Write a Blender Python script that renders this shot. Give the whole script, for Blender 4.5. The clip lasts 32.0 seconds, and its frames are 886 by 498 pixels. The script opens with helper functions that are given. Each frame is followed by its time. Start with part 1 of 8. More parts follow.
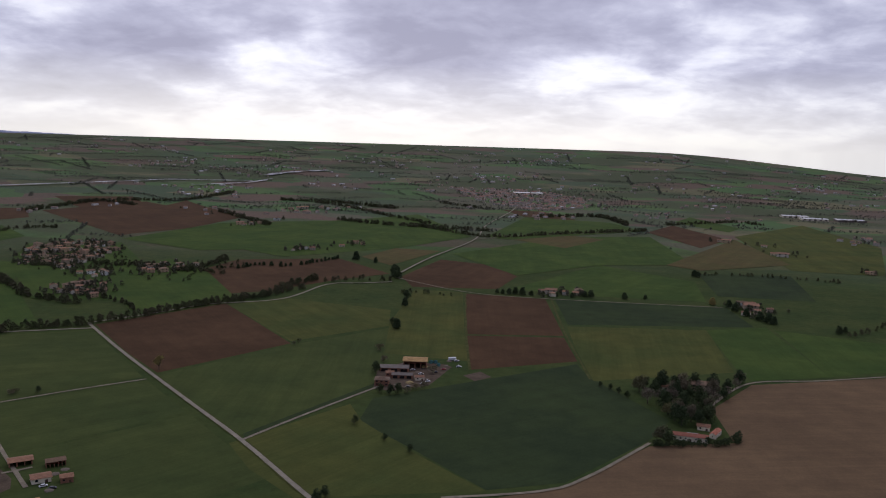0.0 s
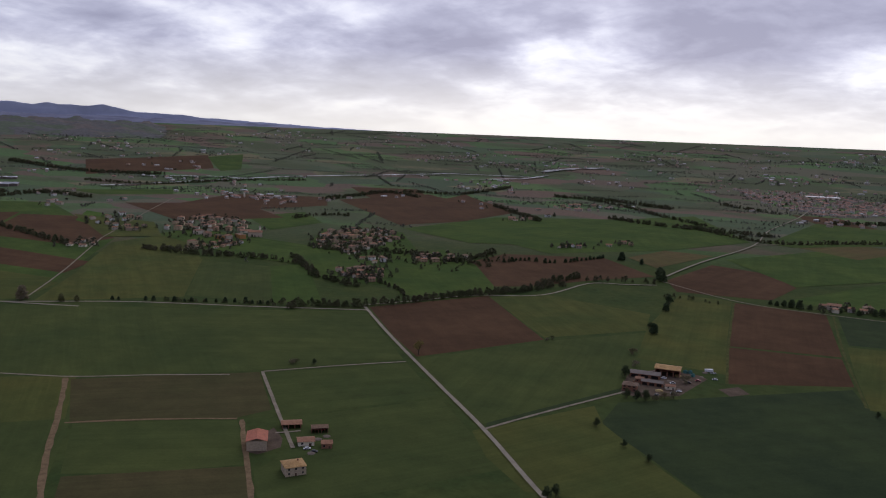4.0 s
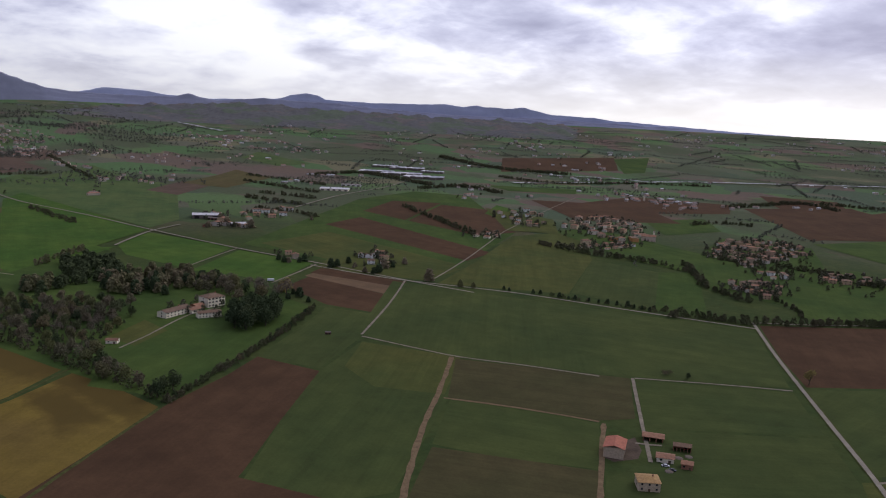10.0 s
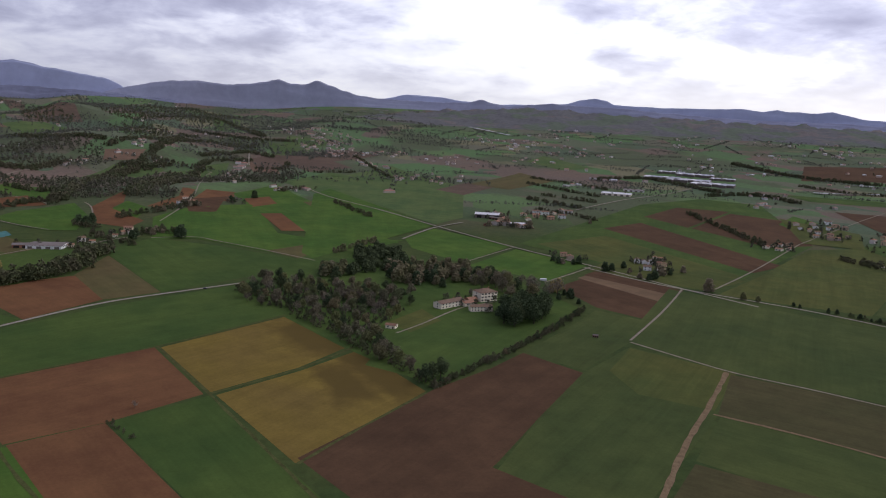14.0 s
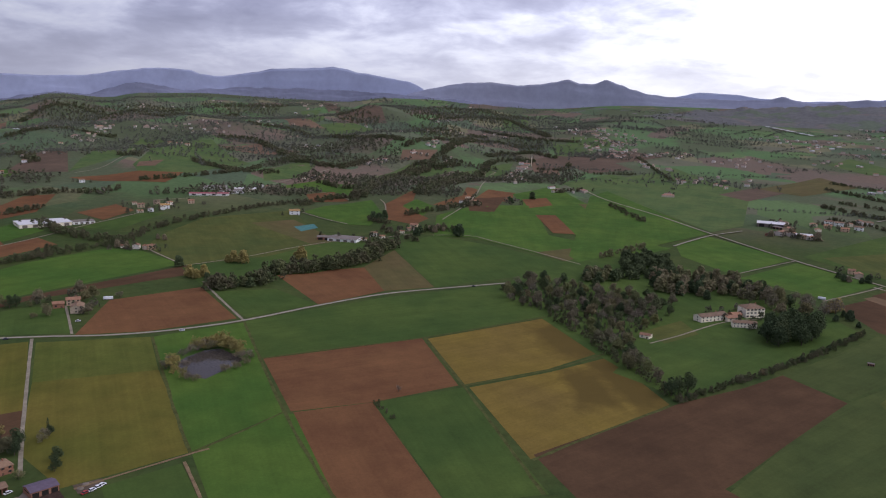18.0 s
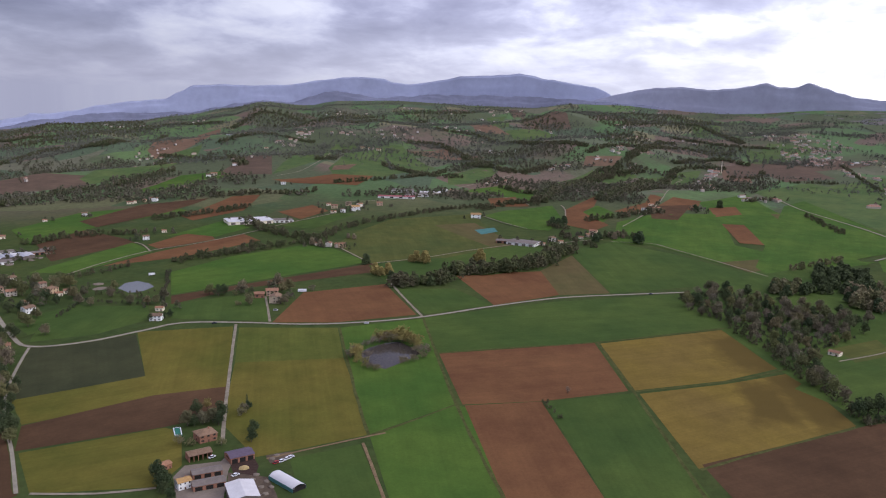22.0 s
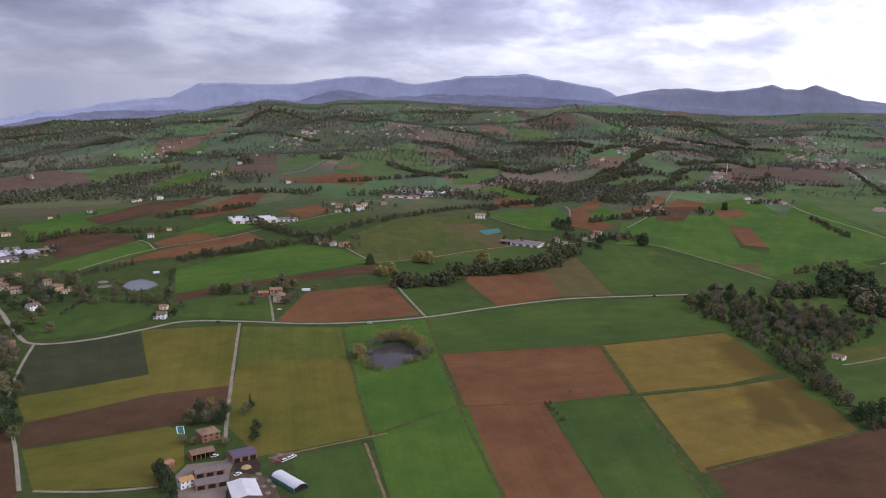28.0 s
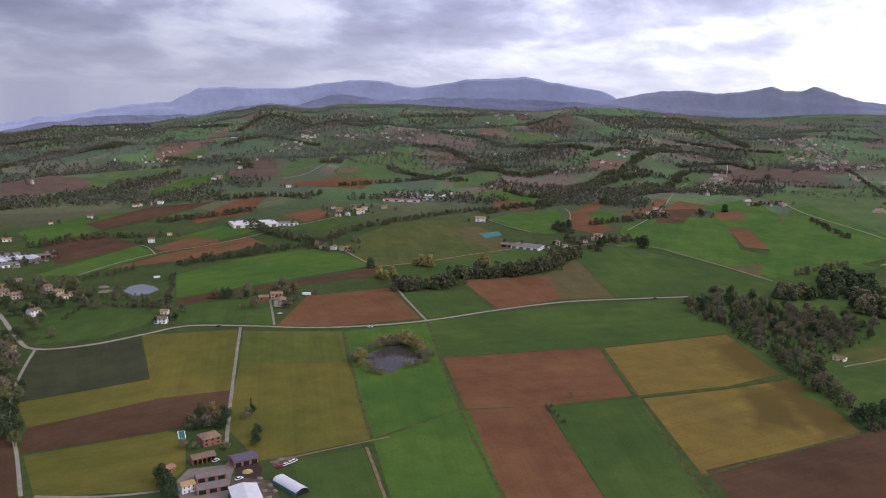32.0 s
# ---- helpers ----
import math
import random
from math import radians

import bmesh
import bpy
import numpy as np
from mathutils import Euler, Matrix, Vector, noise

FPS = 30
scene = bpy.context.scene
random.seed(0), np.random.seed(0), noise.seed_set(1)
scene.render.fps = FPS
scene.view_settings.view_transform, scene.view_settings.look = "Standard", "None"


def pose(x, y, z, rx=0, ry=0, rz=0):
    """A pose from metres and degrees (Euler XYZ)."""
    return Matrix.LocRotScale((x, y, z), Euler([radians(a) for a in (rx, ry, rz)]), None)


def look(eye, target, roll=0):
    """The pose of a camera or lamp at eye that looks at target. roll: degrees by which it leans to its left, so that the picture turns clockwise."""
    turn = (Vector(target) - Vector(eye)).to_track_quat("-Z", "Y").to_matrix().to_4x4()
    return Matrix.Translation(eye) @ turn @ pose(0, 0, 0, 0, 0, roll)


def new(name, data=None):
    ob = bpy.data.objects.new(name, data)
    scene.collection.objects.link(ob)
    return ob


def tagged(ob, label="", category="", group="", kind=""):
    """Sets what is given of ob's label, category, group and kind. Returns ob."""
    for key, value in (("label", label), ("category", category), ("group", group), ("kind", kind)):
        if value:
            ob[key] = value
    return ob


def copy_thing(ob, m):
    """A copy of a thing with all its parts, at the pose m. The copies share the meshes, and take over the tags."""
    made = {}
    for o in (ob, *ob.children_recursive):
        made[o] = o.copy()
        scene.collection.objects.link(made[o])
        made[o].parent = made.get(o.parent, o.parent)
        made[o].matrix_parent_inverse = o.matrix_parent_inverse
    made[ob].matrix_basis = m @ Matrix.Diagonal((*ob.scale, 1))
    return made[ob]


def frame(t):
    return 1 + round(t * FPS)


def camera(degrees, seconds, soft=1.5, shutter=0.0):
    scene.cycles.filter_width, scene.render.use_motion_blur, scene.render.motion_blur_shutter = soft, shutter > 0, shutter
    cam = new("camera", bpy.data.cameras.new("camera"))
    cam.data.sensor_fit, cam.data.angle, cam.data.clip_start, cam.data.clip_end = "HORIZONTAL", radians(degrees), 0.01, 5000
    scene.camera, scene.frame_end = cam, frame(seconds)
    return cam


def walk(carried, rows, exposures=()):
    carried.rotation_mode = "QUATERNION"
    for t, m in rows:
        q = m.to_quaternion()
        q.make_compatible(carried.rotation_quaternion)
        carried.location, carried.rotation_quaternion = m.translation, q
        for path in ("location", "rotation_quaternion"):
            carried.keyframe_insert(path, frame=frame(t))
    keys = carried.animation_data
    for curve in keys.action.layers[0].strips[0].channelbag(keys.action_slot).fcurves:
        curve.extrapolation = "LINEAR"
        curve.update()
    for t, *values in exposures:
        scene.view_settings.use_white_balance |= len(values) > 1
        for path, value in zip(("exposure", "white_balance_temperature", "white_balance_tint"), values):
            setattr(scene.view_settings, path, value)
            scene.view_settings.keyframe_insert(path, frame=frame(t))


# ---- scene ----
import collections
import functools

# The camera: a drone that turns on the spot high over fields, then hovers.
cam = camera(56.0, 32.0, soft=1.1)
walk(cam, [
    (0, pose(-36.25, -36.12, 185.76, 82.684, -1.759, 8.801)),
    (0.5, pose(-34.93, -38.39, 186.26, 82.550, -1.988, 10.950)),
    (1, pose(-32.07, -39.72, 186.81, 82.706, -2.214, 13.698)),
    (1.5, pose(-28.47, -38.78, 187.23, 82.509, -2.183, 16.241)),
    (2, pose(-25.14, -36.53, 187.25, 82.457, -2.050, 18.766)),
    (2.5, pose(-22.59, -34.61, 187.27, 82.494, -2.297, 21.012)),
    (3, pose(-20.91, -33.19, 187.45, 82.262, -2.923, 23.405)),
    (3.5, pose(-20.03, -33.16, 188.05, 81.966, -2.420, 25.733)),
    (5.5, pose(-18.14, -32.38, 189.51, 81.430, -2.961, 34.253)),
    (6, pose(-18.46, -31.08, 189.64, 81.146, -2.967, 36.569)),
    (6.5, pose(-19.09, -28.98, 189.43, 81.131, -2.987, 38.611)),
    (7, pose(-19.69, -27.35, 189.16, 80.994, -2.911, 40.899)),
    (7.5, pose(-19.78, -25.21, 188.85, 80.883, -2.800, 42.968)),
    (8, pose(-18.56, -22.98, 188.74, 80.942, -3.128, 45.719)),
    (8.5, pose(-17.10, -20.98, 188.69, 80.989, -2.837, 48.051)),
    (9, pose(-15.71, -18.78, 188.68, 80.751, -2.805, 50.672)),
    (9.5, pose(-15.39, -16.87, 188.30, 80.770, -2.817, 52.885)),
    (10, pose(-15.14, -14.66, 187.59, 80.877, -2.815, 55.411)),
    (10.5, pose(-14.61, -12.69, 187.01, 80.831, -3.026, 57.481)),
    (11, pose(-13.12, -10.31, 186.44, 80.583, -3.193, 60.178)),
    (11.5, pose(-12.17, -9.06, 185.68, 80.515, -2.766, 62.404)),
    (12, pose(-11.87, -8.03, 184.89, 80.342, -2.599, 64.913)),
    (12.5, pose(-13.44, -6.92, 183.83, 80.556, -2.522, 67.082)),
    (13, pose(-16.34, -6.01, 182.56, 80.567, -2.908, 69.760)),
    (13.5, pose(-17.47, -5.11, 181.90, 80.477, -2.673, 72.187)),
    (14, pose(-17.50, -4.15, 181.93, 80.377, -2.665, 74.853)),
    (14.5, pose(-15.68, -2.90, 183.00, 80.295, -2.985, 77.117)),
    (16.5, pose(-2.52, 7.12, 191.87, 79.704, -1.931, 87.075)),
    (17, pose(0.34, 9.56, 192.95, 79.517, -1.524, 89.573)),
    (17.5, pose(3.94, 12.04, 193.82, 79.839, -1.351, 91.910)),
    (18, pose(7.73, 14.53, 194.65, 79.425, -1.923, 94.442)),
    (18.5, pose(11.78, 16.08, 195.27, 79.282, -2.006, 96.658)),
    (19, pose(14.88, 17.03, 195.55, 79.441, -1.979, 99.030)),
    (19.5, pose(17.41, 18.13, 195.52, 79.423, -2.117, 101.228)),
    (20, pose(18.75, 19.53, 195.18, 79.323, -1.845, 103.741)),
    (20.5, pose(19.94, 21.10, 194.97, 79.265, -1.990, 105.873)),
    (21, pose(21.25, 22.39, 195.08, 79.615, -1.677, 107.327)),
    (21.5, pose(21.57, 22.81, 194.98, 79.778, -1.377, 107.202)),
    (22, pose(21.52, 22.50, 194.96, 79.487, -1.378, 107.029)),
    (22.5, pose(21.73, 22.64, 195.06, 79.353, -0.785, 107.075)),
    (23, pose(21.99, 23.19, 195.09, 79.703, -1.236, 107.344)),
    (23.5, pose(21.99, 23.26, 195.25, 79.799, -1.179, 107.299)),
    (24, pose(21.77, 22.77, 195.62, 79.531, -1.339, 107.346)),
    (24.5, pose(21.96, 23.03, 195.85, 79.651, -1.702, 107.418)),
    (25, pose(21.81, 22.96, 195.86, 79.409, -1.853, 107.396)),
    (25.5, pose(22.01, 22.96, 195.89, 79.444, -1.411, 107.291)),
    (27.5, pose(21.55, 22.80, 195.86, 79.476, -1.230, 107.369)),
    (28, pose(21.52, 23.02, 195.88, 79.450, -1.730, 107.405)),
    (28.5, pose(21.83, 23.15, 195.84, 79.777, -1.542, 107.401)),
    (29, pose(22.09, 22.99, 195.98, 79.870, -1.136, 107.412)),
    (29.5, pose(22.02, 23.31, 195.91, 79.749, -1.863, 107.493)),
    (30, pose(21.92, 23.25, 195.95, 79.639, -1.819, 107.567)),
    (30.5, pose(22.06, 23.42, 196.13, 79.825, -1.618, 107.551)),
    (31, pose(21.83, 22.89, 196.22, 79.558, -1.725, 107.544)),
    (31.5, pose(22.00, 23.16, 196.18, 79.650, -1.559, 107.447)),
    (32, pose(21.93, 23.34, 196.12, 79.672, -1.454, 107.393)),
], exposures=[(0, -0.74, 6500, 12), (6, -0.76, 6500, 12), (9, -0.54, 6500, 12), (11, -0.46, 6500, 12), (12, -0.5, 6500, 12), (14, -0.28, 6500, 12), (17, -0.02, 6500, 12), (18, 0.0, 6500, 12), (19, 0.26, 6500, 12), (21, 0.27, 6500, 12), (32, 0.27, 6500, 12)])

# ---- world and sun: a bright, broken overcast in the evening direction ----
SUN_YAW, SUN_UP = 14.0, 34.0
world = bpy.data.worlds.new("overcast_sky")
scene.world = world
world.use_nodes = True
wt = world.node_tree
wt.nodes.clear()


def wnode(kind, **values):
    n = wt.nodes.new(kind)
    for k, v in values.items():
        n.inputs[k].default_value = v
    return n


def wmath(op, a, b=None, clamp=False):
    n = wt.nodes.new("ShaderNodeMath")
    n.operation, n.use_clamp = op, clamp
    for i, v in enumerate((a, b)):
        if v is None:
            continue
        if isinstance(v, (int, float)):
            n.inputs[i].default_value = v
        else:
            wt.links.new(v, n.inputs[i])
    return n.outputs[0]


def wramp(fac, stops):
    n = wt.nodes.new("ShaderNodeValToRGB")
    els = n.color_ramp.elements
    while len(els) < len(stops):
        els.new(0.5)
    for e, (p, c) in zip(els, stops):
        e.position, e.color = p, (*c, 1)
    wt.links.new(fac, n.inputs[0])
    return n.outputs[0]


def wmix(fac, a, b, mode="MIX"):
    n = wt.nodes.new("ShaderNodeMix")
    n.data_type, n.blend_type = "RGBA", mode
    for sock, v in ((n.inputs[0], fac), (n.inputs[6], a), (n.inputs[7], b)):
        if isinstance(v, (int, float)):
            sock.default_value = v
        elif isinstance(v, tuple):
            sock.default_value = (*v, 1)
        else:
            wt.links.new(v, sock)
    return n.outputs[2]


sky = wt.nodes.new("ShaderNodeTexSky")
sky.sky_type, sky.sun_disc = "NISHITA", False
sky.sun_elevation, sky.sun_rotation = radians(SUN_UP), radians(-SUN_YAW)
coord = wt.nodes.new("ShaderNodeTexCoord")
split = wt.nodes.new("ShaderNodeSeparateXYZ")
wt.links.new(coord.outputs["Generated"], split.inputs[0])

def sky_ray(axis, lift):
    """A direction laid out on the flat under side of the cloud deck."""
    return wmath("DIVIDE", split.outputs[axis], wmath("ADD", wmath("MAXIMUM", split.outputs[2], 0.0), lift))


deck = wt.nodes.new("ShaderNodeCombineXYZ")
wt.links.new(sky_ray(0, 0.26), deck.inputs[0])
wt.links.new(sky_ray(1, 0.26), deck.inputs[1])


def cloud_noise(scale, detail, rough, shift, twist=0.5):
    m = wnode("ShaderNodeMapping", Location=(shift, 2.0 * shift, 0.4 * shift))
    wt.links.new(deck.outputs[0], m.inputs[0])
    n = wnode("ShaderNodeTexNoise", Scale=scale, Detail=detail, Roughness=rough, Distortion=twist)
    wt.links.new(m.outputs[0], n.inputs["Vector"])
    return n.outputs[0]


big, small, veil = cloud_noise(1.3, 5, 0.5, 3.1, 0.15), cloud_noise(3.8, 8, 0.55, 7.7, 0.2), cloud_noise(0.7, 3, 0.5, 11.3, 0.1)
lump = wmath("ADD", wmath("ADD", wmath("MULTIPLY", big, 0.42), wmath("MULTIPLY", small, 0.34)), wmath("MULTIPLY", veil, 0.24))
# brightness towards the hidden sun
toward = wt.nodes.new("ShaderNodeVectorMath")
toward.operation = "DOT_PRODUCT"
wt.links.new(coord.outputs["Generated"], toward.inputs[0])
toward.inputs[1].default_value = (-math.sin(radians(SUN_YAW)), math.cos(radians(SUN_YAW)), 0.22)
glow = wmath("ADD", wmath("MULTIPLY", toward.outputs["Value"], 0.62), 0.38, True)
cloud = wramp(lump, [(0.385, (0.34, 0.345, 0.49)), (0.45, (0.46, 0.47, 0.63)), (0.495, (0.62, 0.635, 0.80)), (0.53, (0.82, 0.84, 0.98)), (0.585, (1.06, 1.08, 1.14))])
cloud = wmix(1.0, cloud, wramp(glow, [(0.0, (0.74, 0.75, 0.82)), (0.08, (0.46, 0.47, 0.57)), (0.24, (0.66, 0.67, 0.78)), (0.38, (0.94, 0.95, 1.05)), (0.60, (1.36, 1.37, 1.42)), (1.0, (1.85, 1.85, 1.88))]), "MULTIPLY")
cloud = wmix(1.0, cloud, wramp(split.outputs[2], [(0.0, (1.15, 1.15, 1.13)), (0.16, (1.0, 1.0, 1.0)), (0.32, (0.74, 0.75, 0.80)), (0.75, (1.30, 1.30, 1.33))]), "MULTIPLY")
haze = wramp(split.outputs[2], [(0.0, (1, 1, 1)), (0.03, (0.65, 0.65, 0.65)), (0.09, (0, 0, 0))])
pale = wramp(glow, [(0.1, (0.36, 0.38, 0.53)), (0.45, (0.62, 0.65, 0.82)), (0.75, (1.15, 1.17, 1.22)), (1.0, (1.9, 1.9, 1.82))])
cloud = wmix(wmath("MULTIPLY", haze, 0.8), cloud, pale)
thin = wmix(0.015, cloud, sky.outputs[0], "ADD")
back = wt.nodes.new("ShaderNodeBackground")
wt.links.new(thin, back.inputs[0])
back.inputs[1].default_value = 0.80
wt.links.new(back.outputs[0], wt.nodes.new("ShaderNodeOutputWorld").inputs[0])

sun = new("sun", bpy.data.lights.new("sun", "SUN"))
sun.data.energy, sun.data.angle, sun.data.color = 0.8, radians(30), (1.0, 0.95, 0.87)
sun.matrix_world = look((0, 0, 400), (400 * math.sin(radians(SUN_YAW)), -400 * math.cos(radians(SUN_YAW)), 400 - 400 * math.tan(radians(SUN_UP))))


# ---- materials ----
class Mat:
    """A small builder for one procedural material."""

    def __init__(self, name, rough=0.9, metal=0.0):
        self.m = bpy.data.materials.new(name)
        self.m.use_nodes = True
        self.t = self.m.node_tree
        self.b = self.t.nodes["Principled BSDF"]
        self.b.inputs["Roughness"].default_value, self.b.inputs["Metallic"].default_value = rough, metal
        self.b.inputs["Specular IOR Level"].default_value = 0.02 if rough >= 0.9 else 0.25
        self.co = self.t.nodes.new("ShaderNodeTexCoord")

    def node(self, kind, **values):
        n = self.t.nodes.new(kind)
        for k, v in values.items():
            n.inputs[k].default_value = v
        return n

    def at(self, where="Object", scale=(1, 1, 1), turn=0.0):
        n = self.node("ShaderNodeMapping", Scale=scale, Rotation=(0, 0, radians(turn)))
        src = self.t.nodes.new("ShaderNodeNewGeometry").outputs["Position"] if where == "World" else self.co.outputs[where]
        self.t.links.new(src, n.inputs[0])
        return n.outputs[0]

    def noise(self, vec, scale, detail=4, rough=0.6):
        n = self.node("ShaderNodeTexNoise", Scale=scale, Detail=detail, Roughness=rough)
        self.t.links.new(vec, n.inputs["Vector"])
        return n.outputs[0]

    def ramp(self, fac, stops):
        n = self.t.nodes.new("ShaderNodeValToRGB")
        els = n.color_ramp.elements
        while len(els) < len(stops):
            els.new(0.5)
        for e, (p, c) in zip(els, stops):
            e.position, e.color = p, (*c, 1)
        self.t.links.new(fac, n.inputs[0])
        return n.outputs[0]

    def mix(self, fac, a, b, mode="MIX"):
        n = self.t.nodes.new("ShaderNodeMix")
        n.data_type, n.blend_type = "RGBA", mode
        for sock, v in ((n.inputs[0], fac), (n.inputs[6], a), (n.inputs[7], b)):
            if isinstance(v, (int, float)):
                sock.default_value = v
            elif isinstance(v, tuple):
                sock.default_value = (*v, 1)
            else:
                self.t.links.new(v, sock)
        return n.outputs[2]

    def scaled(self, out, k):
        n = self.node("ShaderNodeMath")
        n.operation = "MULTIPLY"
        n.inputs[1].default_value = k
        self.t.links.new(out, n.inputs[0])
        return n.outputs[0]

    def color(self, out):
        self.t.links.new(out, self.b.inputs["Base Color"])
        return self

    def bump(self, fac, strength=0.3, distance=0.1):
        n = self.node("ShaderNodeBump", Strength=strength, Distance=distance)
        self.t.links.new(fac, n.inputs["Height"])
        self.t.links.new(n.outputs[0], self.b.inputs["Normal"])
        return self

    def random(self):
        return self.t.nodes.new("ShaderNodeObjectInfo").outputs["Random"]

    def island(self):
        return self.t.nodes.new("ShaderNodeNewGeometry").outputs["Random Per Island"]


def shade(c, k):
    return tuple(v * k for v in c)


def crop(name, base, other, rows=0.25, patch=0.5, damp=()):
    """Farmed ground: soft patches, grain and drill rows along the field's own long side; damp holds worn oblong patches (x, y, turn, half sides)."""
    m = Mat(name, 0.95)
    w = m.at("World")
    big = m.noise(w, 0.012, 4, 0.55)
    fine = m.noise(w, 0.5, 6, 0.7)
    mottle = m.noise(w, 0.055, 5, 0.65)
    line = m.noise(m.at("Object", (0.012, 0.35, 1)), 1.0, 3, 0.6)
    broad = m.noise(m.at("Object", (0.004, 0.07, 1)), 1.0, 3, 0.5)
    c = m.mix(m.ramp(big, [(0.5 - 0.22 * patch, (0, 0, 0)), (0.5 + 0.22 * patch, (1, 1, 1))]), base, other)
    c = m.mix(rows * 0.6, c, m.ramp(line, [(0.3, (0.35, 0.35, 0.35)), (0.7, (0.68, 0.68, 0.64))]), "OVERLAY")
    c = m.mix(rows, c, m.ramp(broad, [(0.3, (0.36, 0.36, 0.36)), (0.7, (0.66, 0.66, 0.62))]), "OVERLAY")
    c = m.mix(0.22, c, m.ramp(fine, [(0.3, (0.3, 0.3, 0.3)), (0.7, (0.7, 0.7, 0.7))]), "OVERLAY")
    c = m.mix(0.36, c, m.ramp(mottle, [(0.32, (0.33, 0.34, 0.36)), (0.68, (0.66, 0.65, 0.62))]), "OVERLAY")
    for x, y, turn, half_long, half_wide in damp:
        n = m.node("ShaderNodeMapping", Location=(x, y, 0), Rotation=(0, 0, radians(turn)), Scale=(half_long, half_wide, 1))
        n.vector_type = "TEXTURE"
        m.t.links.new(m.t.nodes.new("ShaderNodeNewGeometry").outputs["Position"], n.inputs[0])
        split = m.t.nodes.new("ShaderNodeSeparateXYZ")
        m.t.links.new(n.outputs[0], split.inputs[0])
        sides = []
        for k in (0, 1):
            side = m.t.nodes.new("ShaderNodeMath")
            side.operation = "ABSOLUTE"
            m.t.links.new(split.outputs[k], side.inputs[0])
            sides.append(side.outputs[0])
        far = m.t.nodes.new("ShaderNodeMath")
        far.operation = "MAXIMUM"
        m.t.links.new(sides[0], far.inputs[0])
        m.t.links.new(sides[1], far.inputs[1])
        edge = m.t.nodes.new("ShaderNodeMath")
        edge.operation = "MULTIPLY_ADD"
        edge.inputs[1].default_value = 0.9
        m.t.links.new(mottle, edge.inputs[0])
        m.t.links.new(far.outputs[0], edge.inputs[2])
        c = m.mix(m.ramp(m.scaled(edge.outputs[0], 0.5), [(0.52, (0.85, 0.85, 0.85)), (0.80, (0, 0, 0))]), c, shade(other, 0.64))
    return m.color(c).bump(fine, 0.5, 0.3).m


CROPS = {
    "soil": crop("red_brown_soil", (0.128, 0.061, 0.030), (0.153, 0.075, 0.035), 0.22),
    "dark": crop("dark_brown_soil", (0.073, 0.042, 0.024), (0.091, 0.052, 0.029), 0.22),
    "grass": crop("bright_green_crop", (0.050, 0.098, 0.020), (0.070, 0.116, 0.023), 0.22),
    "wheat": crop("green_winter_wheat", (0.047, 0.078, 0.021), (0.064, 0.095, 0.024), 0.25),
    "deep": crop("dark_green_crop", (0.032, 0.047, 0.022), (0.041, 0.058, 0.024), 0.2),
    "olive": crop("olive_grass", (0.092, 0.090, 0.020), (0.134, 0.109, 0.026), 0.3, 0.7),
    "meadow": crop("dull_green_meadow", (0.060, 0.076, 0.024), (0.090, 0.092, 0.027), 0.35, 0.8),
    "ochre": crop("ochre_stubble", (0.172, 0.122, 0.028), (0.142, 0.098, 0.030), 0.25, 0.9, [(-543, 78, 7, 44, 16), (-562, 106, 16, 66, 17), (-655, 74, 16, 52, 30)]),
    "brush": crop("brown_olive_fallow", (0.105, 0.080, 0.036), (0.090, 0.082, 0.032), 0.3, 0.8),
    # far copies of the green crops and red soil, haze paled into them
    "pasture": crop("haze_paled_green_field", (0.066, 0.102, 0.036), (0.090, 0.120, 0.042), 0.2),
    "clay": crop("haze_paled_brown_soil", (0.140, 0.088, 0.058), (0.165, 0.106, 0.070), 0.2),
    "umber": crop("dull_umber_soil", (0.100, 0.070, 0.050), (0.120, 0.082, 0.058), 0.2),
    # a duller wheat, with the lens's corner darkening put into its colour
    "rye": crop("vignette_dulled_green_crop", (0.050, 0.068, 0.023), (0.069, 0.085, 0.027), 0.3, 0.7),
    "stale": crop("brownish_dark_green_fallow", (0.062, 0.060, 0.026), (0.078, 0.066, 0.030), 0.3, 0.7),
    "dim": crop("dark_grey_green_crop", (0.041, 0.045, 0.023), (0.050, 0.053, 0.026), 0.2),
    "hay": crop("yellowish_green_hay_meadow", (0.078, 0.092, 0.021), (0.104, 0.106, 0.026), 0.3, 0.7),
    "loam": crop("light_brown_soil", (0.140, 0.092, 0.054), (0.165, 0.108, 0.062), 0.25),
}
CROP_WORDS = {
    "soil": ("freshly ploughed red-brown field with faint furrows", "field"),
    "dark": ("dark brown ploughed field with straight furrows", "field"),
    "grass": ("bright green field of young crop with soft rows", "field"),
    "wheat": ("mid-green winter wheat field with drill rows", "field"),
    "deep": ("very dark green field of dense crop", "field"),
    "olive": ("yellowish green meadow with uneven mown bands", "field"),
    "meadow": ("dull green meadow with faint yellowish bands", "field"),
    "ochre": ("ochre stubble field with darker damp patches", "field"),
    "pasture": ("dull green hill field with soft uneven bands, paled by painted haze", "field"),
    "clay": ("brown ploughed field on a hillside, paled by painted haze", "field"),
    "umber": ("dull dark brown ploughed field far off", "field"),
    "rye": ("dull green field with soft uneven bands, darkened for lens vignette", "field"),
    "stale": ("brownish dark green fallow with thin growth", "field"),
    "dim": ("dark grey-green field of low crop", "field"),
    "hay": ("yellowish green hay meadow with soft bands", "field"),
    "loam": ("bare light brown field with faint furrows", "field"),
    "brush": ("brownish olive fallow field with patchy growth", "field"),
}


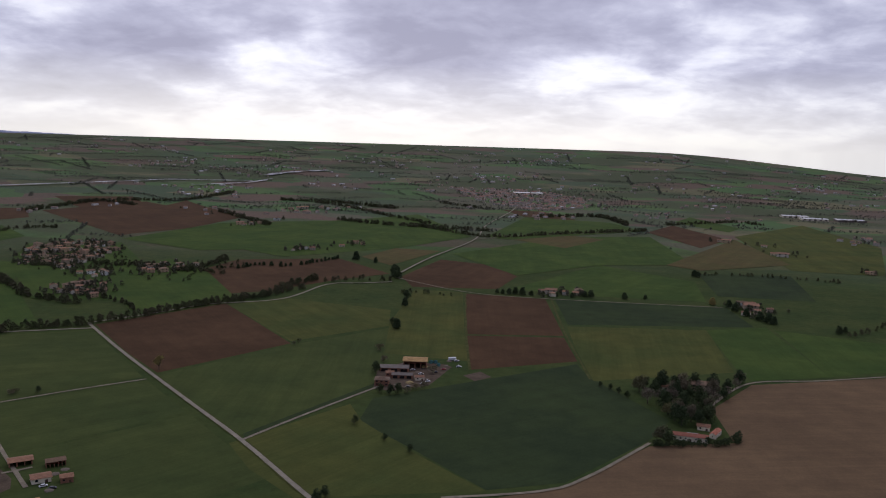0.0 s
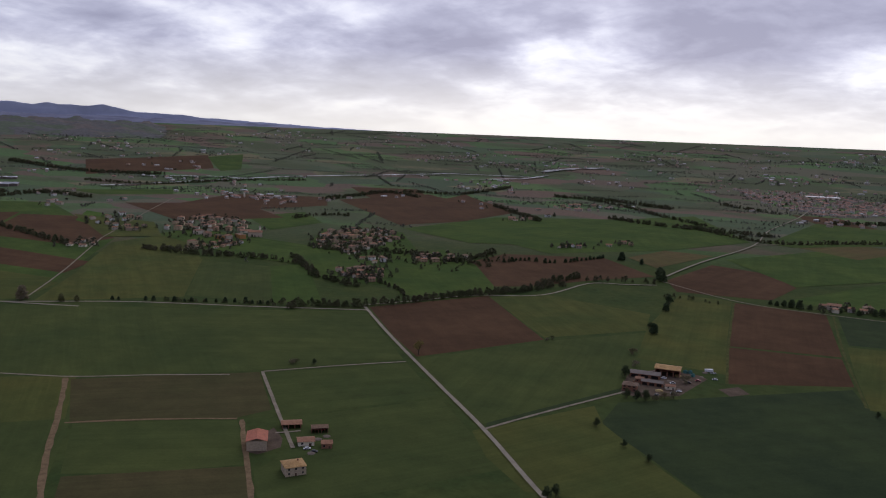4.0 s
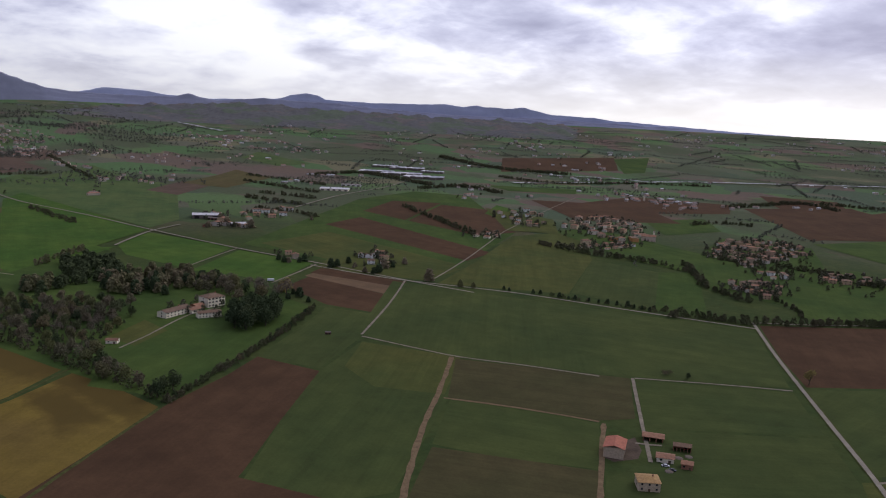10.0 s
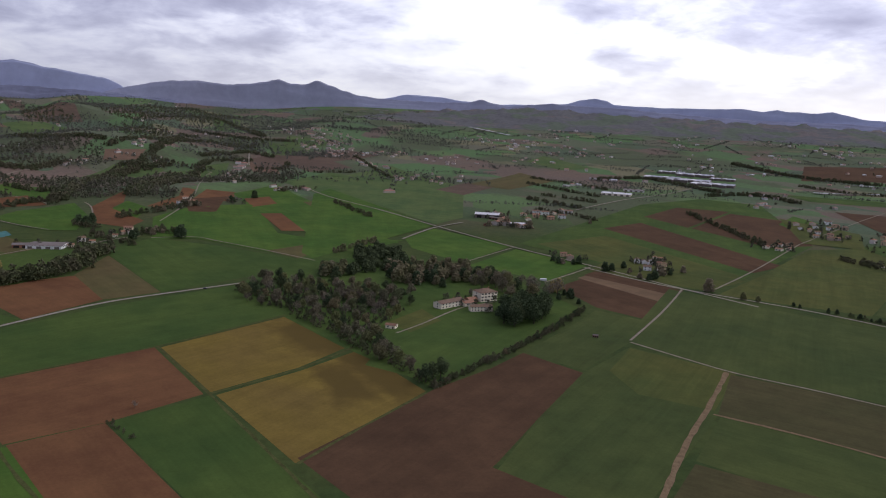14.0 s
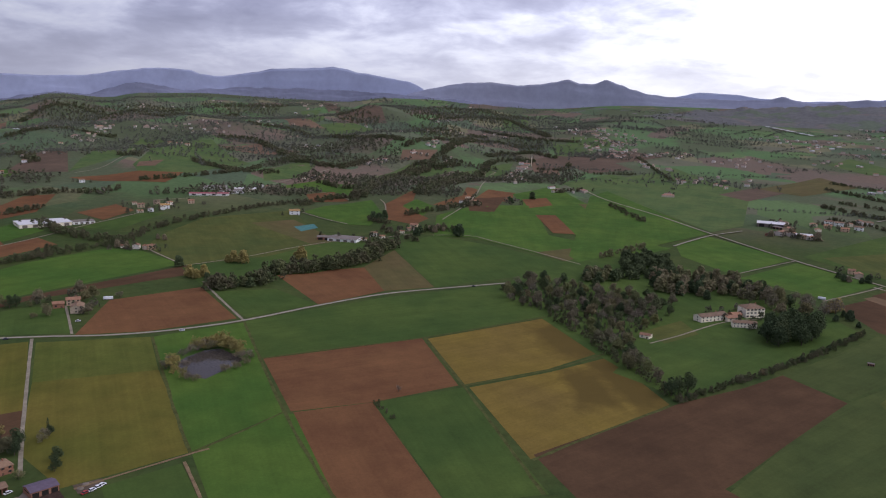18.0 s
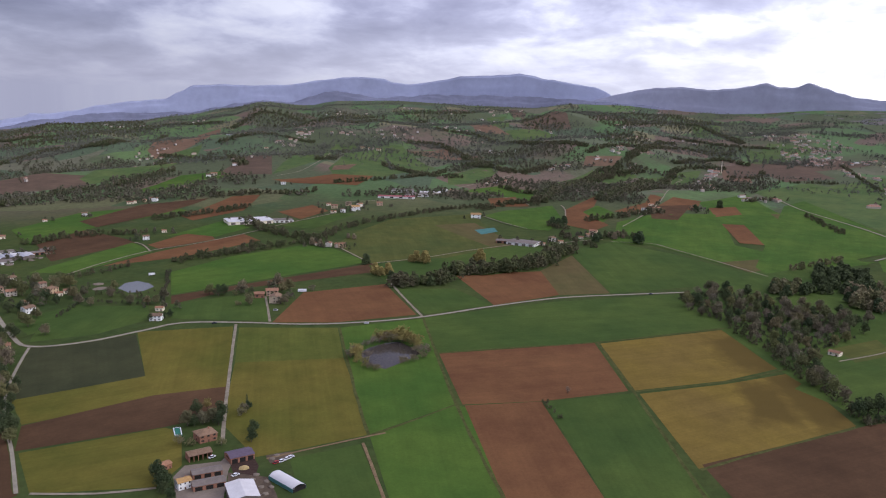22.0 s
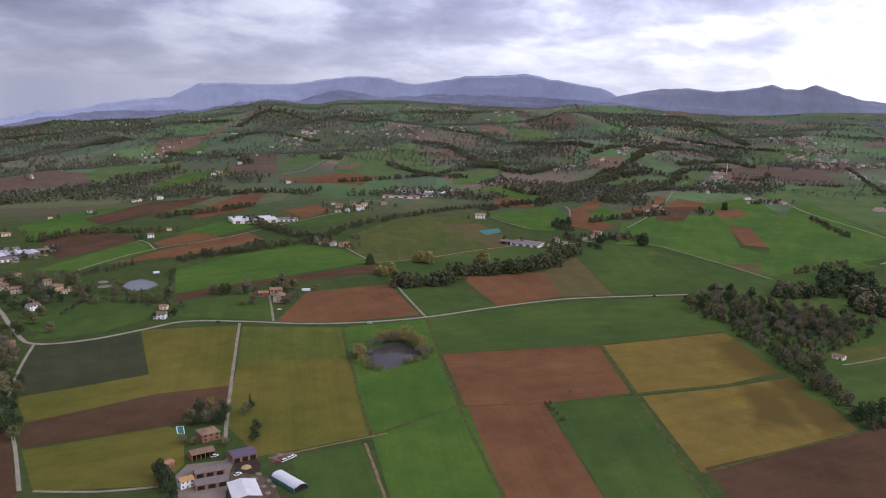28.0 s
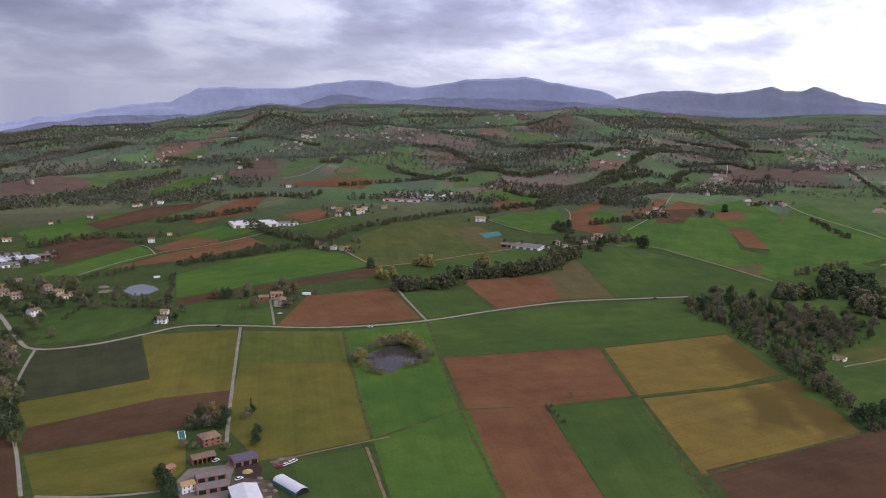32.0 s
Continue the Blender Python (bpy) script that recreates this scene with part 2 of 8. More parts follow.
def ground_material():
    m = Mat("patchwork_farmland", 0.95)
    w = m.at("World", (0.0042, 0.0066, 0.0), 24)
    v = m.node("ShaderNodeTexVoronoi", Scale=1.0, Randomness=0.75)
    v.distance = "MANHATTAN"
    m.t.links.new(w, v.inputs["Vector"])
    sep = m.t.nodes.new("ShaderNodeSeparateColor")
    m.t.links.new(v.outputs["Color"], sep.inputs[0])
    n = m.t.nodes.new("ShaderNodeValToRGB")
    n.color_ramp.interpolation = "CONSTANT"
    els = n.color_ramp.elements
    # far field tones, lifted and greyed to paint in haze over the plain
    tones = [(0.092, 0.142, 0.062), (0.140, 0.106, 0.080), (0.104, 0.156, 0.062), (0.164, 0.152, 0.086), (0.084, 0.112, 0.066), (0.150, 0.108, 0.080), (0.110, 0.126, 0.074), (0.090, 0.150, 0.060), (0.128, 0.124, 0.082), (0.086, 0.118, 0.064)]
    while len(els) < len(tones):
        els.new(0.5)
    for i, c in enumerate(tones):
        els[i].position, els[i].color = i / len(tones), (*c, 1)
    m.t.links.new(sep.outputs[0], n.inputs[0])
    wood = m.noise(m.at("World", (0.0016, 0.0022, 0)), 1.0, 6, 0.62)
    c = m.mix(m.ramp(wood, [(0.49, (0, 0, 0)), (0.56, (1, 1, 1))]), n.outputs[0], (0.086, 0.100, 0.054))
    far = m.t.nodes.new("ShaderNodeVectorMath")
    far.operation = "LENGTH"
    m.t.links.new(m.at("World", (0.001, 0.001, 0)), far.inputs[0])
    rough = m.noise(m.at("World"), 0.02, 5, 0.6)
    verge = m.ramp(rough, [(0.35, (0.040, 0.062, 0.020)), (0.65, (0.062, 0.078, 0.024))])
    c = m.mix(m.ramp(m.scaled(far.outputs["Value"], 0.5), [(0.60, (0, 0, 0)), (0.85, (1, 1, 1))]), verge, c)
    fine = m.noise(m.at("World"), 0.12, 6, 0.7)
    c = m.mix(0.5, c, m.ramp(fine, [(0.3, (0.3, 0.3, 0.3)), (0.7, (0.7, 0.7, 0.7))]), "OVERLAY")
    return m.color(c).bump(fine, 0.6, 0.6).m


def plain(name, base, spread=0.15, scale=0.6, rough=0.85, metal=0.0, per_object=0.0, where="Object", bumpy=0.15):
    m = Mat(name, rough, metal)
    f = m.noise(m.at(where), scale, 5, 0.65)
    c = m.ramp(f, [(0.28, shade(base, 1 - spread)), (0.72, shade(base, 1 + spread))])
    g = m.noise(m.at(where), scale * 7, 3, 0.6)
    c = m.mix(spread, c, m.ramp(g, [(0.3, (0.3, 0.3, 0.3)), (0.7, (0.7, 0.7, 0.7))]), "OVERLAY")
    if per_object:
        c = m.mix(per_object, c, m.ramp(m.random(), [(0.0, (0.25, 0.25, 0.27)), (0.5, (0.5, 0.5, 0.5)), (1.0, (0.8, 0.75, 0.68))]), "OVERLAY")
    return m.color(c).bump(g, bumpy, 0.05).m


def tinted(name, tones):
    """Plaster whose tone differs from house to house, with weather stains."""
    m = Mat(name, 0.9)
    c = m.ramp(m.random(), [(i / (len(tones) - 1), t) for i, t in enumerate(tones)])
    f = m.noise(m.at("Object"), 0.5, 5, 0.65)
    return m.color(m.mix(0.3, c, m.ramp(f, [(0.3, (0.35, 0.35, 0.35)), (0.7, (0.65, 0.65, 0.65))]), "OVERLAY")).bump(f, 0.15, 0.05).m


def roof_tiles(name, base):
    """Curved clay tiles in courses down the slope, weathered in patches."""
    m = Mat(name, 0.85)
    o = m.at("Object")
    wave = m.node("ShaderNodeTexWave", Scale=1.6, Distortion=1.0)
    m.t.links.new(o, wave.inputs["Vector"])
    age = m.noise(o, 0.55, 6, 0.7)
    c = m.ramp(age, [(0.25, shade(base, 0.6)), (0.5, base), (0.75, shade(base, 1.35))])
    c = m.mix(0.25, c, m.ramp(wave.outputs[0], [(0.2, (0.3, 0.3, 0.3)), (0.8, (0.68, 0.68, 0.68))]), "OVERLAY")
    c = m.mix(0.5, c, m.ramp(m.random(), [(0.0, (0.3, 0.3, 0.33)), (1.0, (0.72, 0.68, 0.62))]), "OVERLAY")
    return m.color(c).bump(wave.outputs[0], 0.4, 0.05).m


def leaves(name, tones, per_object=True):
    m = Mat(name, 0.92)
    pick = m.random() if per_object else m.noise(m.at("World"), 0.02, 3, 0.6)
    n = len(tones)
    c = m.ramp(pick, [(0.28 + 0.44 * i / max(1, n - 1), t) for i, t in enumerate(tones)] if not per_object else [(i / max(1, n - 1), t) for i, t in enumerate(tones)])
    c = m.mix(0.38, c, m.ramp(m.island(), [(0.0, (0.28, 0.28, 0.28)), (1.0, (0.75, 0.73, 0.68))]), "OVERLAY")
    f = m.noise(m.at("World"), 1.4, 5, 0.7)
    c = m.mix(0.4, c, m.ramp(f, [(0.3, (0.25, 0.25, 0.25)), (0.7, (0.75, 0.75, 0.75))]), "OVERLAY")
    return m.color(c).bump(f, 0.8, 0.5).m


def island_paint(name, tones):
    m = Mat(name, 0.85)
    c = m.ramp(m.island(), [(i / (len(tones) - 1), t) for i, t in enumerate(tones)])
    f = m.noise(m.at("World"), 0.5, 4, 0.6)
    return m.color(m.mix(0.4, c, m.ramp(f, [(0.3, (0.3, 0.3, 0.3)), (0.7, (0.7, 0.7, 0.7))]), "OVERLAY")).bump(f, 0.2, 0.1).m


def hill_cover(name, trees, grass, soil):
    """Far slopes: woods with clearings of grass and bare soil, haze greyed into them."""
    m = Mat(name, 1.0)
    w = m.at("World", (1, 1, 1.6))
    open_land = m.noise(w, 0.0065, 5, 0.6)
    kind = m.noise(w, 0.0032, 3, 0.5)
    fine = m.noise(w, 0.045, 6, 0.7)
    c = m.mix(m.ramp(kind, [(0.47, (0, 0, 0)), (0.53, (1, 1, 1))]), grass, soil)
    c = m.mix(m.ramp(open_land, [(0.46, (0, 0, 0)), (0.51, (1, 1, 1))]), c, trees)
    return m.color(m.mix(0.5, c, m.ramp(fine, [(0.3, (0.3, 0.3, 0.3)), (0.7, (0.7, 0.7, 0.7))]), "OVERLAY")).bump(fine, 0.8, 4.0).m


M_GROUND = ground_material()
M_ASPHALT = plain("pale_worn_asphalt", (0.262, 0.232, 0.178), 0.22, 0.12, 0.9, where="World")
M_GRAVEL = plain("light_gravel_track", (0.235, 0.200, 0.145), 0.3, 0.15, 0.95, where="World")
M_TRACK = plain("bare_earth_track", (0.18, 0.125, 0.070), 0.3, 0.25, 0.95, where="World")
M_VERGE = plain("rough_grass_verge", (0.072, 0.076, 0.026), 0.35, 0.15, 0.95, where="World")
M_YARD = plain("trodden_farmyard_earth", (0.105, 0.078, 0.056), 0.35, 0.12, 0.95, where="World")
M_CONCRETE = plain("pale_concrete_yard", (0.19, 0.155, 0.122), 0.2, 0.12, 0.9, where="World")


def gravel_bed(name):
    """Pale gravel banks with dull water and scrub between them."""
    m = Mat(name, 0.9)
    bank = m.noise(m.at("World"), 0.022, 5, 0.65)
    fine = m.noise(m.at("World"), 0.15, 4, 0.6)
    c = m.ramp(bank, [(0.40, (0.085, 0.080, 0.060)), (0.47, (0.20, 0.20, 0.20)), (0.53, (0.46, 0.45, 0.43)), (0.66, (0.60, 0.59, 0.57))])
    return m.color(m.mix(0.4, c, m.ramp(fine, [(0.3, (0.3, 0.3, 0.3)), (0.7, (0.7, 0.7, 0.7))]), "OVERLAY")).bump(fine, 0.3, 0.3).m


M_GRAVELBED = gravel_bed("white_river_gravel")
M_PLASTER = tinted("pale_plaster", [(0.62, 0.53, 0.42), (0.50, 0.33, 0.22), (0.60, 0.47, 0.30), (0.42, 0.34, 0.26), (0.74, 0.69, 0.61), (0.54, 0.41, 0.29)])
M_CREAM = plain("cream_plaster", (0.88, 0.79, 0.62), 0.1, 0.5, 0.9)
M_WHITE = plain("white_plaster", (0.84, 0.83, 0.80), 0.08, 0.5, 0.85)
M_BRICK = plain("old_red_brick_wall", (0.30, 0.15, 0.10), 0.25, 0.8, 0.9)
M_STONE = plain("old_pale_stone_wall", (0.50, 0.40, 0.29), 0.25, 0.8, 0.9)
M_ORANGE = plain("orange_plaster", (0.50, 0.26, 0.11), 0.12, 0.5, 0.9)
M_TILE = roof_tiles("terracotta_roof_tiles", (0.265, 0.140, 0.085))
M_TILE_OLD = roof_tiles("weathered_brown_roof_tiles", (0.195, 0.125, 0.080))
M_TILE_YELLOW = roof_tiles("yellowish_clay_roof_tiles", (0.40, 0.245, 0.10))
M_TILE_RED = roof_tiles("new_red_roof_tiles", (0.36, 0.13, 0.08))
M_SHEET = plain("grey_fibre_cement_sheet", (0.170, 0.140, 0.120), 0.2, 0.3, 0.8)
M_SHEET_WHITE = plain("white_metal_sheet_roof", (0.58, 0.56, 0.55), 0.1, 0.2, 0.6)
M_SHEET_BLUE = plain("pale_blue_grey_factory_roof", (0.34, 0.345, 0.37), 0.16, 0.08, 0.6, per_object=0.75)
M_PURPLE = plain("purple_brown_sheet_roof", (0.105, 0.078, 0.108), 0.2, 0.4, 0.7)
M_RED_SHEET = plain("dull_red_sheet_roof", (0.30, 0.09, 0.09), 0.2, 0.2, 0.7)
M_TEAL = plain("teal_tarpaulin", (0.07, 0.17, 0.155), 0.25, 0.3, 0.9)
M_GREEN_COURT = plain("green_sports_surface", (0.03, 0.16, 0.11), 0.1, 0.4, 0.8)
M_GLASS = plain("dark_window_glass", (0.03, 0.032, 0.036), 0.2, 1.0, 0.15)
# near-black that paints in the shade inside openings
M_DARK = plain("dark_shed_opening", (0.03, 0.027, 0.025), 0.3, 1.0, 0.9)
M_SHUTTER = plain("brown_wooden_shutter", (0.12, 0.07, 0.045), 0.2, 2.0, 0.7)
M_BARK = plain("grey_brown_bark", (0.10, 0.08, 0.065), 0.3, 2.0, 0.95)
M_CAR_WHITE = plain("white_car_paint", (0.75, 0.75, 0.76), 0.03, 1.0, 0.25)
M_CAR_DARK = plain("dark_grey_car_paint", (0.05, 0.05, 0.06), 0.05, 1.0, 0.25)
M_CAR_RED = plain("red_car_paint", (0.35, 0.04, 0.04), 0.05, 1.0, 0.25)
M_RUBBER = plain("black_rubber", (0.02, 0.02, 0.02), 0.1, 3.0, 0.9)
M_MANURE = plain("dark_manure_heap", (0.055, 0.035, 0.028), 0.4, 0.4, 0.95)
M_FAR_WALL = island_paint("far_plastered_walls", [(0.42, 0.35, 0.28), (0.56, 0.52, 0.47), (0.48, 0.38, 0.29), (0.66, 0.65, 0.62)])
M_FAR_ROOF = island_paint("far_tiled_roofs", [(0.27, 0.145, 0.105), (0.34, 0.175, 0.12), (0.21, 0.150, 0.125), (0.31, 0.195, 0.145)])
M_FAR_SHEET = island_paint("far_sheet_roofs", [(0.55, 0.56, 0.60), (0.78, 0.78, 0.80), (0.45, 0.44, 0.45)])
M_BALE = plain("straw_bale", (0.42, 0.32, 0.15), 0.2, 1.5, 0.95)
# mountain colours: distance haze is painted in as blue and violet-grey
M_HAZE_BLUE = plain("haze_blue_wooded_mountain", (0.345, 0.370, 0.505), 0.12, 0.004, 1.0, where="World")
M_HAZE_PALE = plain("haze_pale_blue_mountain", (0.41, 0.44, 0.58), 0.12, 0.004, 1.0, where="World")
# woods, grass and soil all greyed, so the haze sits in the colour
M_FAR_HILL = hill_cover("haze_greyed_wooded_hill", (0.125, 0.122, 0.118), (0.112, 0.132, 0.092), (0.150, 0.130, 0.118))
M_HAZE_GREY = plain("haze_violet_grey_wooded_mountain", (0.300, 0.308, 0.385), 0.14, 0.005, 1.0, where="World")
M_HAZE_HILL = plain("haze_blue_grey_wooded_hill", (0.180, 0.188, 0.252), 0.18, 0.006, 1.0, where="World")
L_BROWN = leaves("russet_and_olive_autumn_leaves", [(0.123, 0.128, 0.058), (0.185, 0.148, 0.087), (0.141, 0.150, 0.063), (0.199, 0.164, 0.108), (0.112, 0.108, 0.067), (0.179, 0.168, 0.072), (0.099, 0.116, 0.056), (0.179, 0.141, 0.101), (0.148, 0.139, 0.087)])
L_BROWN_MIX = leaves("mixed_park_leaves", [(0.113, 0.120, 0.057), (0.184, 0.152, 0.094), (0.129, 0.133, 0.062), (0.198, 0.168, 0.115)], False)
# leaves of far trees, lightened and blued: air haze put into the colour
L_HAZE = leaves("haze_paled_far_leaves", [(0.105, 0.114, 0.087), (0.139, 0.134, 0.110), (0.112, 0.121, 0.090), (0.150, 0.141, 0.119)], False)
L_GREEN = leaves("dark_green_leaves", [(0.046, 0.064, 0.034), (0.060, 0.082, 0.040), (0.074, 0.092, 0.044)])
L_YELLOW = leaves("yellow_autumn_leaves", [(0.22, 0.18, 0.070), (0.27, 0.22, 0.080), (0.18, 0.165, 0.065)])
L_BARE = leaves("grey_brown_bare_twigs", [(0.160, 0.130, 0.102), (0.190, 0.156, 0.118), (0.150, 0.130, 0.098)])
L_UNDER = leaves("brown_brush_and_saplings", [(0.081, 0.076, 0.051), (0.062, 0.073, 0.041), (0.100, 0.086, 0.062), (0.057, 0.070, 0.038)], False)
L_HILL = leaves("dark_hillside_woodland_leaves", [(0.074, 0.080, 0.052), (0.108, 0.098, 0.072), (0.080, 0.088, 0.050), (0.120, 0.106, 0.082), (0.096, 0.098, 0.062)], False)
L_FAR = leaves("far_mixed_woodland_leaves", [(0.066, 0.080, 0.038), (0.104, 0.094, 0.058), (0.074, 0.086, 0.040), (0.116, 0.102, 0.064)], False)


def water(name, tint):
    m = Mat(name, 0.06)
    n = m.noise(m.at("World"), 0.6, 4, 0.6)
    m.color(m.ramp(n, [(0.3, shade(tint, 0.85)), (0.7, shade(tint, 1.15))]))
    m.b.inputs["Specular IOR Level"].default_value = 0.12
    return m.bump(n, 0.08, 0.05).m


M_POND = water("still_murky_pond_water", (0.055, 0.046, 0.038))
M_POOL = water("grey_lined_pool_water", (0.12, 0.125, 0.12))


# ---- the lie of the land ----
def smooth(v, a, b):
    t = min(1.0, max(0.0, (v - a) / (b - a)))
    return t * t * (3 - 2 * t)


HILL_RIM = [(78, 128), (82, 118), (86, 104), (88, 112), (90, 128), (92, 146), (95, 160), (98, 164), (101, 136), (104, 138), (107, 146), (110, 154), (114, 148), (116, 118), (119, 132), (121, 96), (124, 54), (127, 22), (131, 0), (135, -35), (140, -70), (150, -80)]


def hill_rim(yaw):
    """Height of the last crest of the foothills, by direction."""
    for (a, h), (b, k) in zip(HILL_RIM, HILL_RIM[1:]):
        if yaw <= b:
            return h + (k - h) * smooth(yaw, a, b)
    return HILL_RIM[-1][1]


def spurs(x, y):
    """Spurs and gullies of the foothills, from about -1 to 1."""
    u = x / 400 + 0.55 * math.sin(y / 610 + 1.0) + 0.2 * math.sin(x / 170 + y / 240)
    v = y / 400 + 0.55 * math.sin(x / 530 + 2.0) + 0.2 * math.cos(y / 190 - x / 260)
    broad = math.sin(u * 1.9 + 0.4) * math.cos(v * 1.6 + 1.1)
    crest = 1 - 2 * abs(math.sin(0.9 * u + 1.9 * v + 0.9))
    side = 1 - 2 * abs(math.sin(2.6 * v - 1.7 * u + 2.2))
    return 0.50 * broad + 0.32 * crest + 0.20 * side * (0.6 + 0.4 * broad)


def ground_z(x, y):
    """Flat valley floor, foothills with spurs and gullies on one side, and a rim that rises to the horizon."""
    r, yaw = math.hypot(x, y), math.degrees(math.atan2(-x, y)) % 360
    hill = smooth(yaw, 72, 98) * (1 - smooth(yaw, 190, 250))
    start = 2300 - 1250 * hill
    rim = 165 - 215 * smooth(yaw, 108, 142) * (1 - smooth(yaw, 190, 250)) - 110 * smooth((yaw + 180) % 360, 176, 156)
    slope = smooth(yaw, 80, 92) * (1 - smooth(yaw, 150, 190))
    if slope > 0:
        rim += (hill_rim(yaw) - rim) * slope
    z = rim * max(0.0, min(1.0, (r - start) / (4850 - start))) ** 1.4
    rise = slope * smooth(r, 1200, 2300) * (1 - 0.5 * smooth(r, 3500, 4600)) * (1 - smooth(r, 4700, 4900))
    if rise > 0:
        z += rise * 40 * spurs(x, y)
    return z


def link(name, bm, material, smooth_faces=False):
    me = bpy.data.meshes.new(name)
    bm.to_mesh(me)
    bm.free()
    me.materials.append(material)
    if smooth_faces:
        me.polygons.foreach_set("use_smooth", [True] * len(me.polygons))
    return new(name, me)


def part(name, bm, material, parent, label="", smooth_faces=False):
    ob = link(name, bm, material, smooth_faces)
    ob.parent = parent
    return tagged(ob, label)


def thing(name, label, category, group=""):
    return tagged(new(name), label, category, group)


def build_ground():
    bm = bmesh.new()
    radii = [0.0]
    while radii[-1] < 4990:
        radii.append(min(4990, radii[-1] + max(25, radii[-1] * 0.013)))
    turns = 480
    centre = bm.verts.new((0, 0, 0))
    last = None
    for r in radii[1:]:
        ring = []
        for k in range(turns):
            a = 2 * math.pi * k / turns
            x, y = r * math.cos(a), r * math.sin(a)
            ring.append(bm.verts.new((x, y, ground_z(x, y))))
        for k in range(turns):
            k2 = (k + 1) % turns
            if last is None:
                bm.faces.new((centre, ring[k], ring[k2]))
            else:
                bm.faces.new((last[k], ring[k], ring[k2], last[k2]))
        last = ring
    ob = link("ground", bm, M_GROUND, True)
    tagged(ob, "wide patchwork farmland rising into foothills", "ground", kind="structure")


build_ground()


PATCHES, LAID = [0], []


def lift(x, y, level, base):
    """Height of a laid surface: a patch lies a few millimetres over those that it overlaps, more on rolling ground."""
    r = math.hypot(x, y)
    return ground_z(x, y) + base + 0.006 * level + ((0.3 + 0.05 * level) * smooth(r, 900, 1300) if r > 900 else 0.0)


def crosses(p, q):
    """Whether two outlines overlap."""
    if max(v[0] for v in p) < min(v[0] for v in q) or max(v[0] for v in q) < min(v[0] for v in p):
        return False
    if max(v[1] for v in p) < min(v[1] for v in q) or max(v[1] for v in q) < min(v[1] for v in p):
        return False
    if any(inside(x, y, q) for x, y in p) or any(inside(x, y, p) for x, y in q):
        return True

    def side(a, b, c):
        return (b[0] - a[0]) * (c[1] - a[1]) - (b[1] - a[1]) * (c[0] - a[0])
    for i in range(len(p)):
        for j in range(len(q)):
            a, b, c, d = p[i - 1], p[i], q[j - 1], q[j]
            if side(a, b, c) * side(a, b, d) < 0 and side(c, d, a) * side(c, d, b) < 0:
                return True
    return False


def inside(x, y, poly):
    hit = False
    for (x0, y0), (x1, y1) in zip(poly, poly[1:] + poly[:1]):
        if (y0 > y) != (y1 > y) and x < (x1 - x0) * (y - y0) / (y1 - y0) + x0:
            hit = not hit
    return hit


def level_of(pts):
    """The lowest free level over all patches that these corners overlap."""
    pts = list(pts)
    level = 1 + max((n for poly, n in LAID if crosses(pts, poly)), default=0)
    LAID.append((pts, level))
    return level


def drape(name, pts, material, words, base=0.05, kind="structure"):
    """A patch of ground with the given corners, laid over the terrain."""
    cx, cy = sum(p[0] for p in pts) / len(pts), sum(p[1] for p in pts) / len(pts)
    longest = max(range(len(pts)), key=lambda i: math.dist(pts[i], pts[i - 1]))
    a = math.atan2(pts[longest][1] - pts[longest - 1][1], pts[longest][0] - pts[longest - 1][0])
    ca, sa = math.cos(a), math.sin(a)
    level = level_of(pts)
    bm = bmesh.new()
    face = bm.faces.new([bm.verts.new((x, y, 0)) for x, y in pts])
    bmesh.ops.triangulate(bm, faces=[face])
    if math.hypot(cx, cy) > 950:
        for _ in range(7):
            long_edges = [e for e in bm.edges if e.calc_length() > 32]
            if not long_edges or len(bm.faces) > 9000:
                break
            bmesh.ops.subdivide_edges(bm, edges=long_edges, cuts=1)
            bmesh.ops.triangulate(bm, faces=[f for f in bm.faces if len(f.verts) > 3])
    cz = ground_z(cx, cy)
    for v in bm.verts:
        x, y = v.co.x, v.co.y
        v.co = ((x - cx) * ca + (y - cy) * sa, -(x - cx) * sa + (y - cy) * ca, lift(x, y, level, base) - cz)
    bm.normal_update()
    if sum(f.normal.z for f in bm.faces) < 0:
        bmesh.ops.reverse_faces(bm, faces=bm.faces[:])
    ob = link(name, bm, material)
    ob.matrix_basis = Matrix.Translation((cx, cy, cz)) @ Matrix.Rotation(a, 4, "Z")
    return tagged(ob, words[0], words[1], kind=kind)


def field(kind, *pts):
    """A field with the given corners; far ones take paler colours, haze painted in."""
    if math.hypot(*pts[0]) > 1750:
        kind = {"grass": "pasture", "soil": "clay", "olive": "pasture", "dark": "umber" if pts[0][1] < 700 else "dark"}.get(kind, kind)
    drape("field", pts, CROPS[kind], CROP_WORDS[kind])


def curve(pts, step):
    """Points along a smooth line through pts."""
    out = []
    for i in range(len(pts) - 1):
        p0, p1, p2, p3 = (Vector(pts[max(0, min(len(pts) - 1, i + k))]) for k in (-1, 0, 1, 2))
        n = max(1, int((p2 - p1).length / step))
        for k in range(n):
            t = k / n
            out.append(0.5 * ((2 * p1) + (p2 - p0) * t + (2 * p0 - 5 * p1 + 4 * p2 - p3) * t * t + (3 * p1 - p0 - 3 * p2 + p3) * t ** 3))
    out.append(Vector(pts[-1]))
    return out


